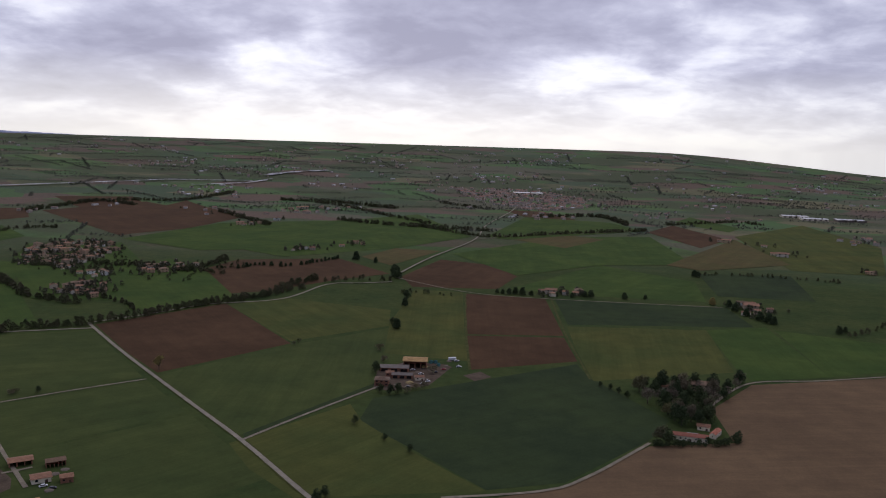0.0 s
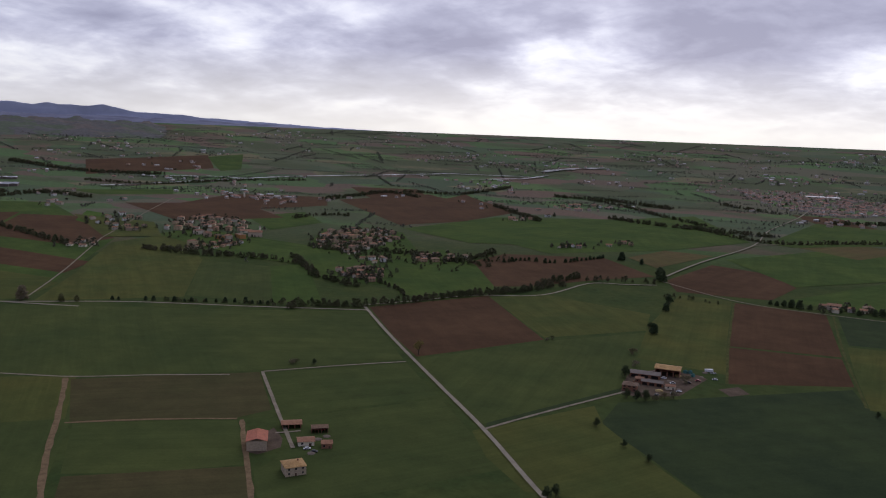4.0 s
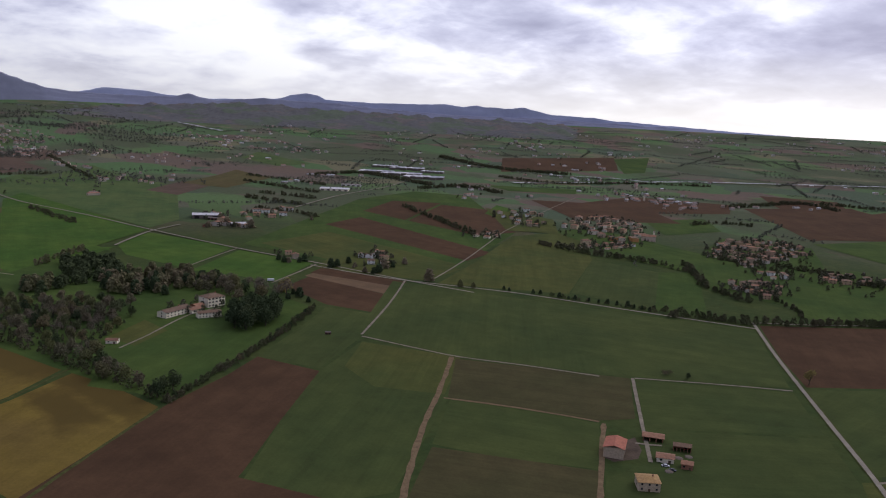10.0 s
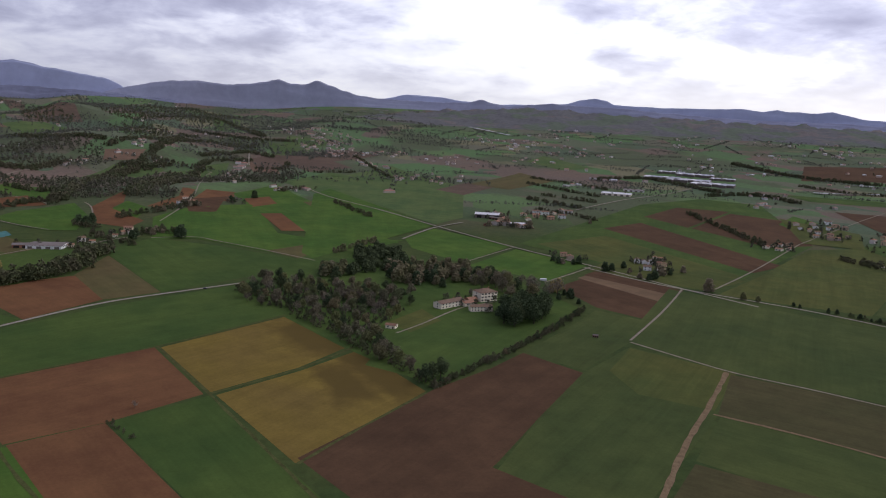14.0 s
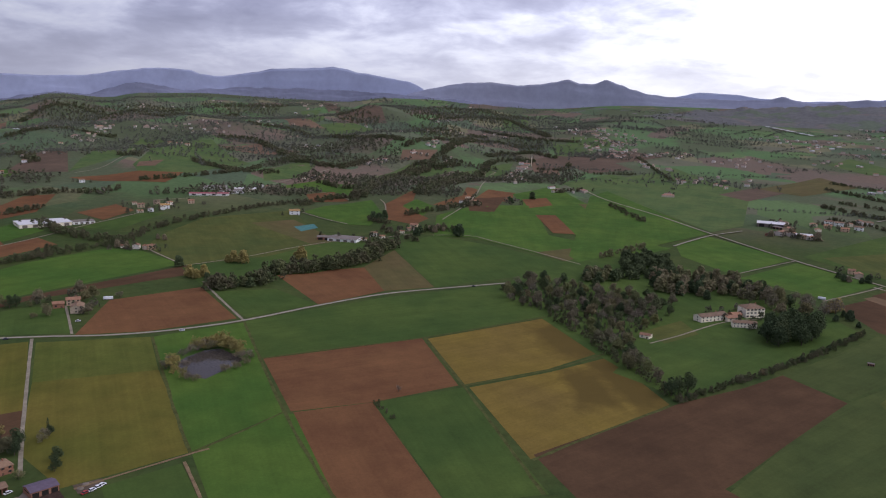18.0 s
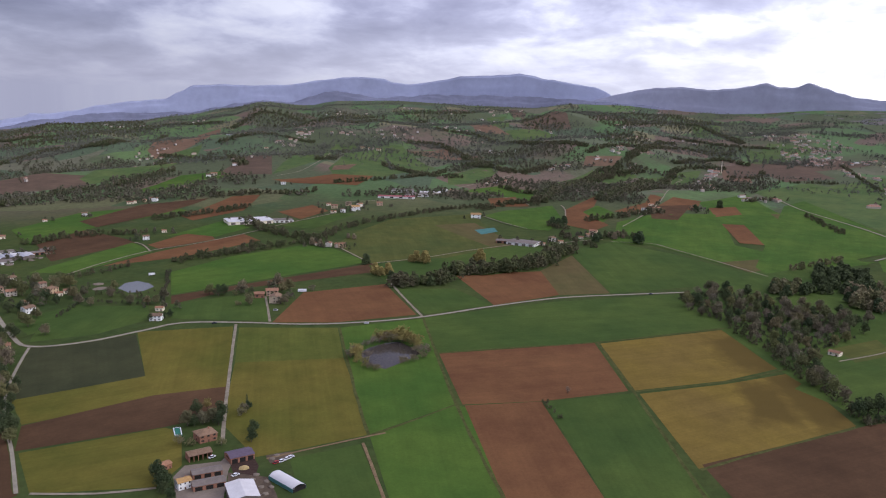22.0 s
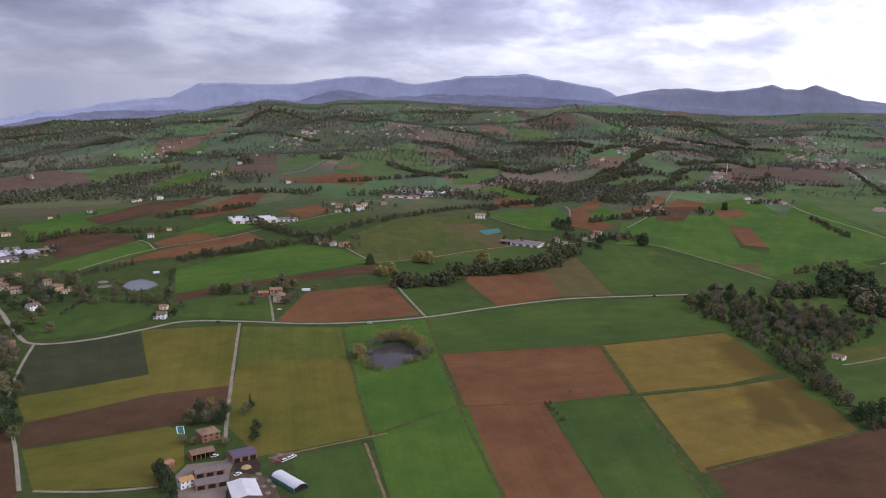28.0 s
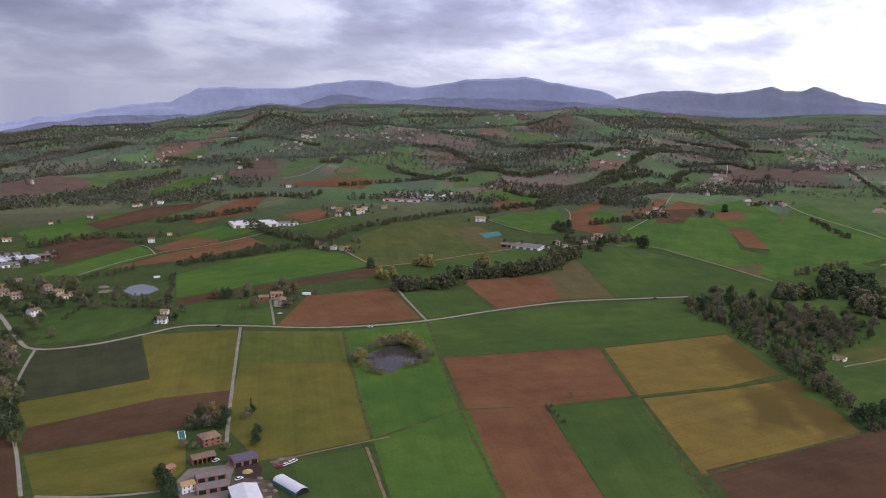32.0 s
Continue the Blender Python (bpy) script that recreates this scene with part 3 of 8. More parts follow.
def strip(name, pts, width, material, layer, words, ragged=0.0, step=9.0):
    line = curve(pts, step)
    PATCHES[0] += 1
    layer = layer + 0.003 * PATCHES[0]
    bm = bmesh.new()
    rng = random.Random(round(pts[0][0] * 7 + pts[0][1]))
    rows = []
    for i, p in enumerate(line):
        d = (line[min(len(line) - 1, i + 1)] - line[max(0, i - 1)]).normalized()
        side = Vector((-d.y, d.x))
        row = []
        for s in (-0.5, 0.0, 0.5):
            q = p + side * s * width * (1 + rng.uniform(-ragged, ragged) * abs(s) * 2)
            row.append(bm.verts.new((q.x, q.y, lift(q.x, q.y, 14, layer))))
        rows.append(row)
    for a, b in zip(rows, rows[1:]):
        for k in (0, 1):
            bm.faces.new((a[k], a[k + 1], b[k + 1], b[k]))
    bmesh.ops.recalc_face_normals(bm, faces=bm.faces[:])
    bm.normal_update()
    if sum(f.normal.z for f in bm.faces) < 0:
        bmesh.ops.reverse_faces(bm, faces=bm.faces[:])
    return tagged(link(name, bm, material), words[0], words[1], kind="structure")


def road(width, *pts):
    strip("verge", pts, width * 1.5, M_VERGE, 0.06, ("rough grass verge beside a country road", "verge"), 0.25)
    strip("road", pts, width, M_ASPHALT, 0.09, ("narrow pale asphalt country road between fields", "road"), 0.04)


def lane(width, *pts):
    strip("lane", pts, width, M_GRAVEL, 0.08, ("light gravel farm lane between fields", "lane"), 0.12)


def track(width, *pts):
    strip("track", pts, width, M_TRACK, 0.07, ("bare brown earth track between fields", "track"), 0.3)


def margin(width, *pts):
    strip("field_margin", pts, width, M_VERGE, 0.06, ("rough grass margin between two fields", "field margin"), 0.35)


# ---- mountains and foothills far behind ----
def ridge(name, radius, depth, material, words, crest, seed, rough):
    """A mountain chain on an arc; crest holds (yaw, lift above the eye's level in degrees) along it, with rugged ground between."""
    lo, hi = crest[0][0], crest[-1][0]
    bm = bmesh.new()
    n, m = int((hi - lo) / 0.12), 16
    rows = []
    for i in range(n + 1):
        yaw = lo + (hi - lo) * i / n
        k = max(j for j in range(len(crest)) if crest[j][0] <= yaw + 1e-6)
        k = min(k, len(crest) - 2)
        s = (yaw - crest[k][0]) / (crest[k + 1][0] - crest[k][0])
        s = 0.5 * s + 0.5 * s * s * (3 - 2 * s)
        top = 192 + radius * math.tan(radians(crest[k][1] + (crest[k + 1][1] - crest[k][1]) * s))
        fade = smooth(yaw, lo, lo + 2) * (1 - smooth(yaw, hi - 2, hi))
        row = []
        a = radians(yaw)
        for k in range(m + 1):
            s = k / m
            r = radius - depth * (1 - s)
            x, y = -r * math.sin(a), r * math.cos(a)
            foot = ground_z(x, y) - 4
            shape = s ** 1.15 + 0.16 * math.sin(math.pi * s) * noise.noise(Vector((x / 210, y / 210, seed + 2.5 * s)))
            bump = noise.fractal(Vector((x / 85, y / 85, seed + 4.0 * s)), 0.9, 2.1, 5)
            row.append(bm.verts.new((x, y, foot + max(0.0, top - foot) * shape * (0.02 + 0.98 * fade) + rough * bump * s * fade)))
        row.append(bm.verts.new((-(radius + 8) * math.sin(a), (radius + 8) * math.cos(a), top - 90)))
        rows.append(row)
    for a, b in zip(rows, rows[1:]):
        for k in range(m + 1):
            bm.faces.new((a[k], a[k + 1], b[k + 1], b[k]))
    bmesh.ops.recalc_face_normals(bm, faces=bm.faces[:])
    tagged(link(name, bm, material, True), *words, kind="structure")


# each chain carries its haze in its base colour, paler when farther
ridge("mountains", 4935, 30, M_HAZE_BLUE, ("mountain range on the horizon, haze painted in as blue", "mountains"),
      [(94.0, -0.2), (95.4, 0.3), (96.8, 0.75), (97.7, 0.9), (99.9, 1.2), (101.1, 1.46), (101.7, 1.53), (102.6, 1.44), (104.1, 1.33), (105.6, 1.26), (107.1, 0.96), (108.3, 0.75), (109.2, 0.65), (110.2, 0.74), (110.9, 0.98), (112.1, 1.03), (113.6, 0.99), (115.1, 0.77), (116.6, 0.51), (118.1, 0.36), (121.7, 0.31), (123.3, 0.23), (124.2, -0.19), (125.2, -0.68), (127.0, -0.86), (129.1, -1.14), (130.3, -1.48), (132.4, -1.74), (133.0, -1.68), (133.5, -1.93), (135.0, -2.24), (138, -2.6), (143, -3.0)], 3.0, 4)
ridge("mountains", 4935, 30, M_HAZE_PALE, ("far mountain chain beyond the plain, haze painted in as pale blue", "mountains"),
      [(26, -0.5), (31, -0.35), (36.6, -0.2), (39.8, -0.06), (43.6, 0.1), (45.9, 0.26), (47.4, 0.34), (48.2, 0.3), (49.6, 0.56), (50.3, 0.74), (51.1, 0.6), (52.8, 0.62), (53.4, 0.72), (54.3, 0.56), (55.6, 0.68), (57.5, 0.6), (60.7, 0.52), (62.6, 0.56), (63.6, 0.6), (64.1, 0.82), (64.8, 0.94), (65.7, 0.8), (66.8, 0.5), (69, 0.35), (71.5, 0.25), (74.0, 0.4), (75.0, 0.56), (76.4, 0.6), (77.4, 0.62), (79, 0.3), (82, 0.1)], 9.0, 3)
ridge("mountains", 4900, 40, M_HAZE_GREY, ("wooded mountain ridge behind the valley, haze painted in as violet-grey", "mountains"),
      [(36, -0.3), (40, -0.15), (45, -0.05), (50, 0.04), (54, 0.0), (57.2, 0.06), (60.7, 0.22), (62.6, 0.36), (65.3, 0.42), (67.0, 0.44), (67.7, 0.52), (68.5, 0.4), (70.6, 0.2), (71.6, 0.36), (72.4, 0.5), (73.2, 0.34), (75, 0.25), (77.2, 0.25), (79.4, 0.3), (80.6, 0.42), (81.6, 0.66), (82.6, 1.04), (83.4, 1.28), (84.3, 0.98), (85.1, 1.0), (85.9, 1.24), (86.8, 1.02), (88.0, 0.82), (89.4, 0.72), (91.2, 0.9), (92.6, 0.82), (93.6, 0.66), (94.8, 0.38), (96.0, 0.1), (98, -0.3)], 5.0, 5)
ridge("foothills", 4855, 50, M_HAZE_HILL, ("wooded hills below the mountains, haze painted in as blue-grey", "hills"),
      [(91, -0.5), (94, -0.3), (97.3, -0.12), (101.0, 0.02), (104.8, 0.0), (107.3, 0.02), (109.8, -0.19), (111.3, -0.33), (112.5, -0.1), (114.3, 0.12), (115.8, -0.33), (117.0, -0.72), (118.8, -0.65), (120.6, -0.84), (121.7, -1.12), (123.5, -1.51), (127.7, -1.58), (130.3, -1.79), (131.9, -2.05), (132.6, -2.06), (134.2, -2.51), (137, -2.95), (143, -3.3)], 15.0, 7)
ridge("foothills", 4700, 700, M_FAR_HILL, ("wooded low hills beyond the valley town, greyed by painted haze", "hills"),
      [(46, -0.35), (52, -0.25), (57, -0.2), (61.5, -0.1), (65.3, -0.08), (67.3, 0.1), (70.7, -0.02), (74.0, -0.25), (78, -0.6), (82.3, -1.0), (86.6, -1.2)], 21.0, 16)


# fields of the hovering view: near side of the main road
field("dim", (-465.2, -447.4), (-490.6, -418.4), (-523.8, -397.1), (-442.2, -328.3), (-374.6, -376.9), (-415.2, -412.2))
field("olive", (-529.5, -400.2), (-572.2, -338.1), (-444.3, -265.7), (-412.9, -300.8), (-442.2, -328.3))
field("olive", (-442.2, -328.3), (-412.9, -300.8), (-385.1, -313.3), (-346.0, -341.8), (-374.6, -376.9))
field("dark", (-344.6, -340.6), (-412.9, -300.8), (-444.3, -265.7), (-401.7, -242.5), (-371.5, -263.1), (-315.7, -317.6))
field("olive", (-314.6, -314.3), (-370.8, -262.6), (-369.3, -250.1), (-331.1, -224.2), (-306.1, -221.8), (-279.6, -274.2))
field("dark", (-339.3, -355.0), (-338.0, -346.4), (-276.7, -278.9), (-265.2, -281.1))
field("hay", (-571.1, -331.6), (-601.2, -255.8), (-527.5, -218.2), (-489.5, -287.1))
field("olive", (-489.5, -287.1), (-527.5, -218.2), (-478.9, -190.1), (-401.6, -148.3), (-371.6, -175.5), (-353.4, -193.4), (-384.9, -231.8), (-435.2, -259.3))
field("grass", (-601.9, -254.0), (-654.9, -199.0), (-465.9, -114.2), (-402.7, -147.7), (-479.1, -189.4))
field("grass", (-401.4, -146.4), (-464.9, -113.9), (-463.5, -103.8), (-346.9, -52.9), (-328.0, -105.7))
field("wheat", (-357.8, -175.3), (-388.5, -147.1), (-327.1, -108.2), (-313.9, -145.1))
field("wheat", (-659.0, -198.8), (-761.6, -99.0), (-849.7, 23.2), (-727.0, 56.1), (-638.1, -46.0), (-566.2, -156.6))
field("soil", (-563.8, -154.9), (-636.5, -45.8), (-531.6, -10.3), (-491.9, -61.9), (-467.7, -109.4))
field("soil", (-466.6, -107.6), (-491.0, -62.6), (-363.7, -6.0), (-346.9, -52.9))
field("wheat", (-491.1, -61.0), (-528.2, -7.1), (-381.6, 44.0), (-364.0, -5.2))
field("ochre", (-636.6, -41.3), (-719.3, 55.9), (-628.0, 97.9), (-577.3, 52.6), (-534.3, -6.1))
field("ochre", (-528.7, -2.7), (-569.7, 52.4), (-613.8, 100.5), (-518.4, 128.7), (-421.3, 35.9))
field("dark", (-521.4, 135.2), (-560.1, 187.5), (-593.4, 224.1), (-541.1, 250.2), (-463.3, 185.6), (-406.2, 140.0), (-369.7, 107.3), (-352.9, 68.6), (-427.5, 37.5))
field("rye", (-541.1, 250.2), (-598.8, 317.6), (-525.3, 365.0), (-452.5, 303.1), (-347.3, 195.2), (-359.3, 106.9), (-405.5, 142.9), (-463.3, 185.6))
field("meadow", (-595.8, 316.0), (-525.3, 365.0), (-457.8, 303.2), (-493.5, 268.3), (-543.6, 272.0))
field("rye", (-718.0, 344.2), (-676.0, 374.4), (-611.3, 324.2), (-547.3, 253.1), (-593.4, 224.1), (-662.5, 292.9))
field("dark", (-400.2, 134.7), (-356.7, 163.2), (-362.6, 94.3))

# fields past the main road, towards the foothills
field("soil", (-595.0, -314.0), (-702.9, -338.3), (-768.7, -277.2), (-665.7, -207.9), (-614.6, -265.0))
field("wheat", (-753.4, -260.9), (-776.7, -204.9), (-725.7, -152.1), (-670.4, -201.4))
field("soil", (-842.0, -223.9), (-898, -138), (-791.3, -99.4), (-726.1, -151.1))
field("brush", (-901, -139), (-1009, -119), (-818.7, -51.9), (-791.3, -99.4))
field("wheat", (-1060, -118), (-1131, -81), (-1074, 2), (-966, 107), (-885.0, 28.4), (-819.1, -50.9), (-1010, -118))
field("grass", (-733.0, -509.8), (-836, -497), (-936, -454), (-928, -407), (-868, -336), (-646.7, -449.8))
field("dark", (-642.9, -447.2), (-786.4, -369.5), (-864, -329), (-817.9, -310.6), (-691.3, -403.8), (-615.6, -428.2))
field("wheat", (-615.2, -429.1), (-664.7, -394.2), (-677.4, -363.5), (-598.7, -319.3), (-574.1, -400.4))
field("wheat", (-476.6, -458.1), (-512.5, -425.8), (-564.3, -415.0), (-602.8, -443.1), (-579.9, -499.3), (-494.8, -470.6))
field("wheat", (-518.2, -515.6), (-584.9, -503.5), (-566.3, -469.9), (-490.7, -472.4))
field("wheat", (-850, -329), (-918, -283), (-993, -239), (-1063, -191), (-1019, -124), (-917, -141), (-858.7, -184.5), (-837.1, -220.6), (-756.6, -266.3), (-778.6, -280.9))
field("meadow", (-953, -418), (-1059, -431), (-1177, -424), (-1284, -322), (-1045, -211), (-932, -259), (-863, -331))
field("brush", (-1156, -348), (-1200, -296), (-1052, -197), (-1009, -214))
field("grass", (-1277, -301), (-1343, -283), (-1429, -216), (-1286, -175), (-1180, -178), (-1181, -216))
field("soil", (-1385, -186), (-1603, -153), (-1439, -144), (-1381, -155), (-1271, -101), (-1209, -116), (-1239, -160))
field("grass", (-1369, -154), (-1452, -140), (-1387, -104), (-1290, -112))
field("soil", (-1403, -106), (-1542, -63), (-1670, -61), (-1647, -38), (-1511, -47), (-1392, -82))
field("soil", (-1515, -41), (-1672, -18), (-1668, 36), (-1536, 27))
field("grass", (-1648, 31), (-1837, 127), (-1511, 180), (-1377, 102), (-1387, 68))
field("grass", (-1303, -91), (-1455, -29), (-1511, 65), (-1391, 72), (-1178, 81), (-1115, 141), (-1121, 247), (-972, 128), (-1026, 63), (-1099, 1), (-1130, -29), (-1122, -80))
field("soil", (-1584, 49), (-1634, 98), (-1526, 105), (-1471, 60))
field("soil", (-1383, 68), (-1390, 102), (-1196, 120), (-1198, 88))
field("grass", (-1390, 102), (-1508, 175), (-1234, 203), (-1097, 236), (-1074, 137), (-1196, 120))
field("brush", (-1554, 154), (-1574, 200), (-1396, 231), (-1339, 177))
field("brush", (-1039, 57), (-1096, 126), (-997, 124), (-966, 107))
field("grass", (-1892, 141), (-2132, 280), (-2011, 414), (-1518, 324), (-1598, 259), (-1744, 186))
field("wheat", (-2076, 274), (-2033, 352), (-1982, 409), (-1557, 331), (-1692, 281))
field("soil", (-2411, 80), (-2384, 152), (-2104, 153), (-2159, 90))
field("dark", (-2387, 167), (-2568, 267), (-2278, 362), (-2130, 230))
field("grass", (-2924, 176), (-2649, 305), (-2552, 266), (-2440, 162))
field("grass", (-1871, -290), (-2122, -226), (-2151, -130), (-2108, -119), (-1916, -199))
field("soil", (-2219, -262), (-2260, -170), (-2171, -182), (-2127, -256))
field("olive", (-2109, -98), (-2163, -39), (-2047, -41), (-2013, -91))
field("grass", (-2183, -33), (-2276, 35), (-2152, 24), (-1963, -37))

# fields on the first slopes
field("dark", (-802, -751), (-913, -773), (-879, -677), (-860, -650), (-727, -662))
field("grass", (-671, -641), (-741, -647), (-862, -656), (-822, -597), (-689, -599))
field("soil", (-729, -595), (-825, -591), (-975, -563), (-942, -519), (-806, -547))
field("soil", (-857, -630), (-934, -634), (-980, -624), (-925, -576), (-840, -602))
field("grass", (-915, -647), (-1078, -647), (-1023, -582), (-942, -586), (-945, -632))
field("grass", (-876, -861), (-1047, -894), (-1180, -834), (-1131, -756), (-967, -778), (-798, -760))
field("soil", (-1170, -615), (-1266, -601), (-1213, -546), (-1122, -551))
field("wheat", (-1060, -557), (-1191, -526), (-1206, -493), (-1050, -497))
field("soil", (-1076, -731), (-1303, -777), (-1331, -736), (-1161, -672), (-1046, -690))
field("grass", (-1342, -1013), (-1534, -1040), (-1596, -981), (-1553, -928), (-1430, -957), (-1280, -941))
field("dark", (-1582, -973), (-2108, -1133), (-1581, -848), (-1545, -950))
field("olive", (-1581, -848), (-1913, -852), (-2474, -1027), (-2482, -1109), (-1741, -905))
field("grass", (-1693, -767), (-2326, -965), (-2436, -859), (-1978, -602), (-1615, -601), (-1607, -714))
field("soil", (-1749, -778), (-1866, -771), (-1696, -720), (-1670, -749))
field("soil", (-1521, -815), (-1625, -722), (-1621, -629), (-1493, -614), (-1502, -766))
field("grass", (-1756, -507), (-1904, -481), (-1943, -422), (-1710, -416), (-1607, -461))
field("grass", (-1559, -424), (-1725, -370), (-1661, -284), (-1462, -258), (-1568, -357))
field("soil", (-1488, -348), (-1543, -307), (-1411, -253), (-1385, -313))
field("soil", (-2359, -813), (-2537, -742), (-2303, -553), (-2224, -647))
field("grass", (-3839, -940), (-3973, -875), (-3266, -703), (-3138, -740))
field("dark", (-4367, -965), (-3796, -562), (-3413, -476), (-3327, -646))
field("grass", (-3136, -696), (-3339, -602), (-3169, -481), (-2974, -614))
field("soil", (-3616, -987), (-3254, -770), (-3071, -658), (-3014, -776))
field("soil", (-2064, -1515), (-2902, -1944), (-3046, -1876), (-2309, -1462), (-1988, -1423))
field("grass", (-2071, -1444), (-2225, -1430), (-2020, -1334), (-1981, -1363))
field("dark", (-1295, -1307), (-1398, -1276), (-1482, -1145), (-1333, -1138), (-1198, -1212))
field("grass", (-1404, -1196), (-1883, -1383), (-1676, -1137), (-1565, -1120), (-1372, -1142))
field("dark", (-973, -832), (-1168, -870), (-1272, -805), (-1092, -772), (-939, -774))
field("grass", (-3692, -16), (-4164, 80), (-3699, 121), (-3352, 22))

# park floor and lawn round the villa
field("wheat", (-523.5, 135.8), (-629.2, 87.2), (-822.1, 13.6), (-927, 48), (-1063, 144), (-998, 230), (-870, 309), (-719.6, 333.0), (-604.4, 223.5))
field("wheat", (-577.5, 99.1), (-645.4, 129.2), (-680.1, 185.0), (-715.3, 316.3), (-598.7, 212.1), (-531.9, 140.0))
field("meadow", (-693.2, 139.1), (-735.5, 179.1), (-693.4, 186.1), (-658.7, 150.5))

# fields of the valley floor, seen while turning
field("grass", (-1150, 254), (-1229, 319), (-1072, 386), (-956, 283), (-1058, 244))
field("grass", (-938, 284), (-1050, 386), (-932, 434), (-850, 349), (-901, 314))
field("dark", (-820.3, 348.2), (-860, 395), (-742.5, 428.1), (-679.9, 376.5), (-728.9, 349.4))
field("loam", (-864, 391), (-897, 434), (-786, 468), (-742.3, 429.4))
field("dark", (-879, 405), (-907, 437), (-793, 483), (-767.1, 461.5))
field("grass", (-1026, 99), (-1688, 188), (-1795, 235), (-1259, 327), (-988, 108))
field("grass", (-1952, 231), (-2391, 491), (-1900, 565), (-1357, 402), (-1271, 330), (-1688, 254))
field("dark", (-1820, 475), (-2020, 615), (-1946, 672), (-1713, 509))
field("brush", (-1975, 601), (-2321, 864), (-2104, 882), (-1851, 661))
field("dark", (-2411, 89), (-2767, 419), (-2659, 509), (-2255, 224), (-2198, 106))
field("grass", (-3127, 255), (-3070, 446), (-2757, 311), (-2814, 209))
field("dark", (-1510, -54), (-1596, 18), (-1388, -1), (-1375, -42))
field("grass", (-2813, 1134), (-2446, 1162), (-2408, 1028), (-2637, 1001))
field("wheat", (-1259, 557), (-1592, 864), (-1721, 1086), (-1616, 1171), (-1075, 875), (-812, 551), (-953, 457), (-1095, 407))
field("meadow", (-1168, 575), (-866, 604), (-813, 537), (-961, 461), (-1094, 432))
field("dark", (-1246, 608), (-1314, 713), (-921, 705), (-881, 632))
field("dark", (-1398, 765), (-1547, 921), (-1486, 1006), (-1259, 772))
field("dark", (-1252, 774), (-1457, 987), (-1357, 1037), (-1075, 875), (-1063, 787))
field("meadow", (-906, 425), (-1003, 506), (-918, 593), (-833, 587), (-792, 509))
field("grass", (-1309, 989), (-1429, 1113), (-1328, 1093), (-1226, 965))
field("meadow", (-773, 512), (-859, 624), (-1042, 841), (-1056, 994), (-827, 807), (-671, 617))
field("rye", (-674, 624), (-827, 807), (-725, 826), (-576.5, 650.0))
field("wheat", (-725, 826), (-702, 875), (-532.8, 679.0), (-576.5, 650.0))
field("rye", (-803, 471), (-650.2, 564.0), (-505.6, 466.7), (-427.1, 451.5), (-530.0, 360.1), (-617.6, 320.7))
field("rye", (-650.2, 564.0), (-474.4, 674.0), (-353.3, 543.4), (-428.1, 452.6), (-506.8, 464.5))
field("stale", (-523.4, 359.2), (-425.2, 449.3), (-362.9, 387.7), (-371.6, 363.7), (-451.7, 301.5))
field("rye", (-448.0, 301.1), (-367.9, 360.0), (-316.6, 309.7), (-355.9, 270.3), (-389.9, 247.3))
field("stale", (-386.5, 244.9), (-315.0, 308.0), (-276.0, 267.7), (-328.7, 188.7))
field("rye", (-420.4, 449.2), (-346.4, 536.4), (-284.4, 474.9), (-336.3, 397.5), (-313.5, 351.5), (-324.9, 357.6), (-368.7, 398.7))
field("rye", (-341.2, 384.0), (-280.5, 471.7), (-192.4, 382.0), (-270.3, 265.8), (-306.9, 304.1), (-309.7, 342.2))
field("deep", (-258.3, 507.2), (-184.0, 600.4), (-170.8, 569.3), (-228.9, 437.5))
field("dark", (-485.3, 696.1), (-458.5, 744.6), (-409, 830), (-280.6, 675.5), (-348.4, 557.0), (-401.3, 606.5))
field("meadow", (-403, 824), (-362, 881), (-226.0, 849.6), (-210.7, 770.9), (-283.7, 683.2))
field("rye", (-345.0, 551.1), (-278.4, 669.8), (-203.0, 770.5), (-173.1, 584.2), (-235.1, 438.2))
field("meadow", (-224.6, 432.5), (-191.9, 501.5), (-146.4, 472.8), (-112.9, 419.1), (-167.9, 368.3))
field("deep", (-168.0, 485.6), (-170.5, 535.7), (-24.0, 671.4), (-12.9, 630.0), (39.0, 536.9), (21.8, 493.4), (-31.3, 412.7), (-73.4, 393.0), (-127.8, 447.3))
field("meadow", (-234.1, 426.8), (-182.9, 519.1), (-166.2, 486.1), (-126.9, 442.7), (-73.3, 391.5), (-170.4, 360.7), (-207.6, 392.2))
field("meadow", (-224, 987), (-163, 983), (-132.5, 760.8), (-116.0, 655.7), (-191.4, 664.5), (-213.9, 789.9))
field("dark", (-159, 976), (-60, 969), (-35.7, 776.5), (-130.3, 756.5))
field("dark", (-129.1, 751.8), (-35.6, 769.1), (-23.0, 681.2), (-110.9, 629.6))
field("deep", (-49, 973), (154, 982), (164.3, 875.0), (-32.2, 830.5))
field("meadow", (-33.3, 821.8), (110.3, 845.2), (108.2, 679.6), (-10.8, 622.3), (-23.8, 722.0))
field("wheat", (110.3, 845.2), (176.6, 878.7), (187.0, 686.5), (117.2, 656.0), (111.7, 698.9))
field("wheat", (182.5, 866.5), (280.5, 830.8), (240.5, 715.0), (187.0, 686.5))
field("loam", (114.8, 643.9), (233.7, 695.4), (165.2, 436.7), (-93.8, 365.5), (-31.3, 408.8), (20.9, 482.9), (75.5, 501.1), (72.5, 570.5))
field("deep", (160, 1254), (299, 1275), (277, 1059), (157, 1060))
field("dark", (-261, 1077), (-235, 1261), (-151, 1229), (-105, 1132), (-123, 1021), (-231, 1002))
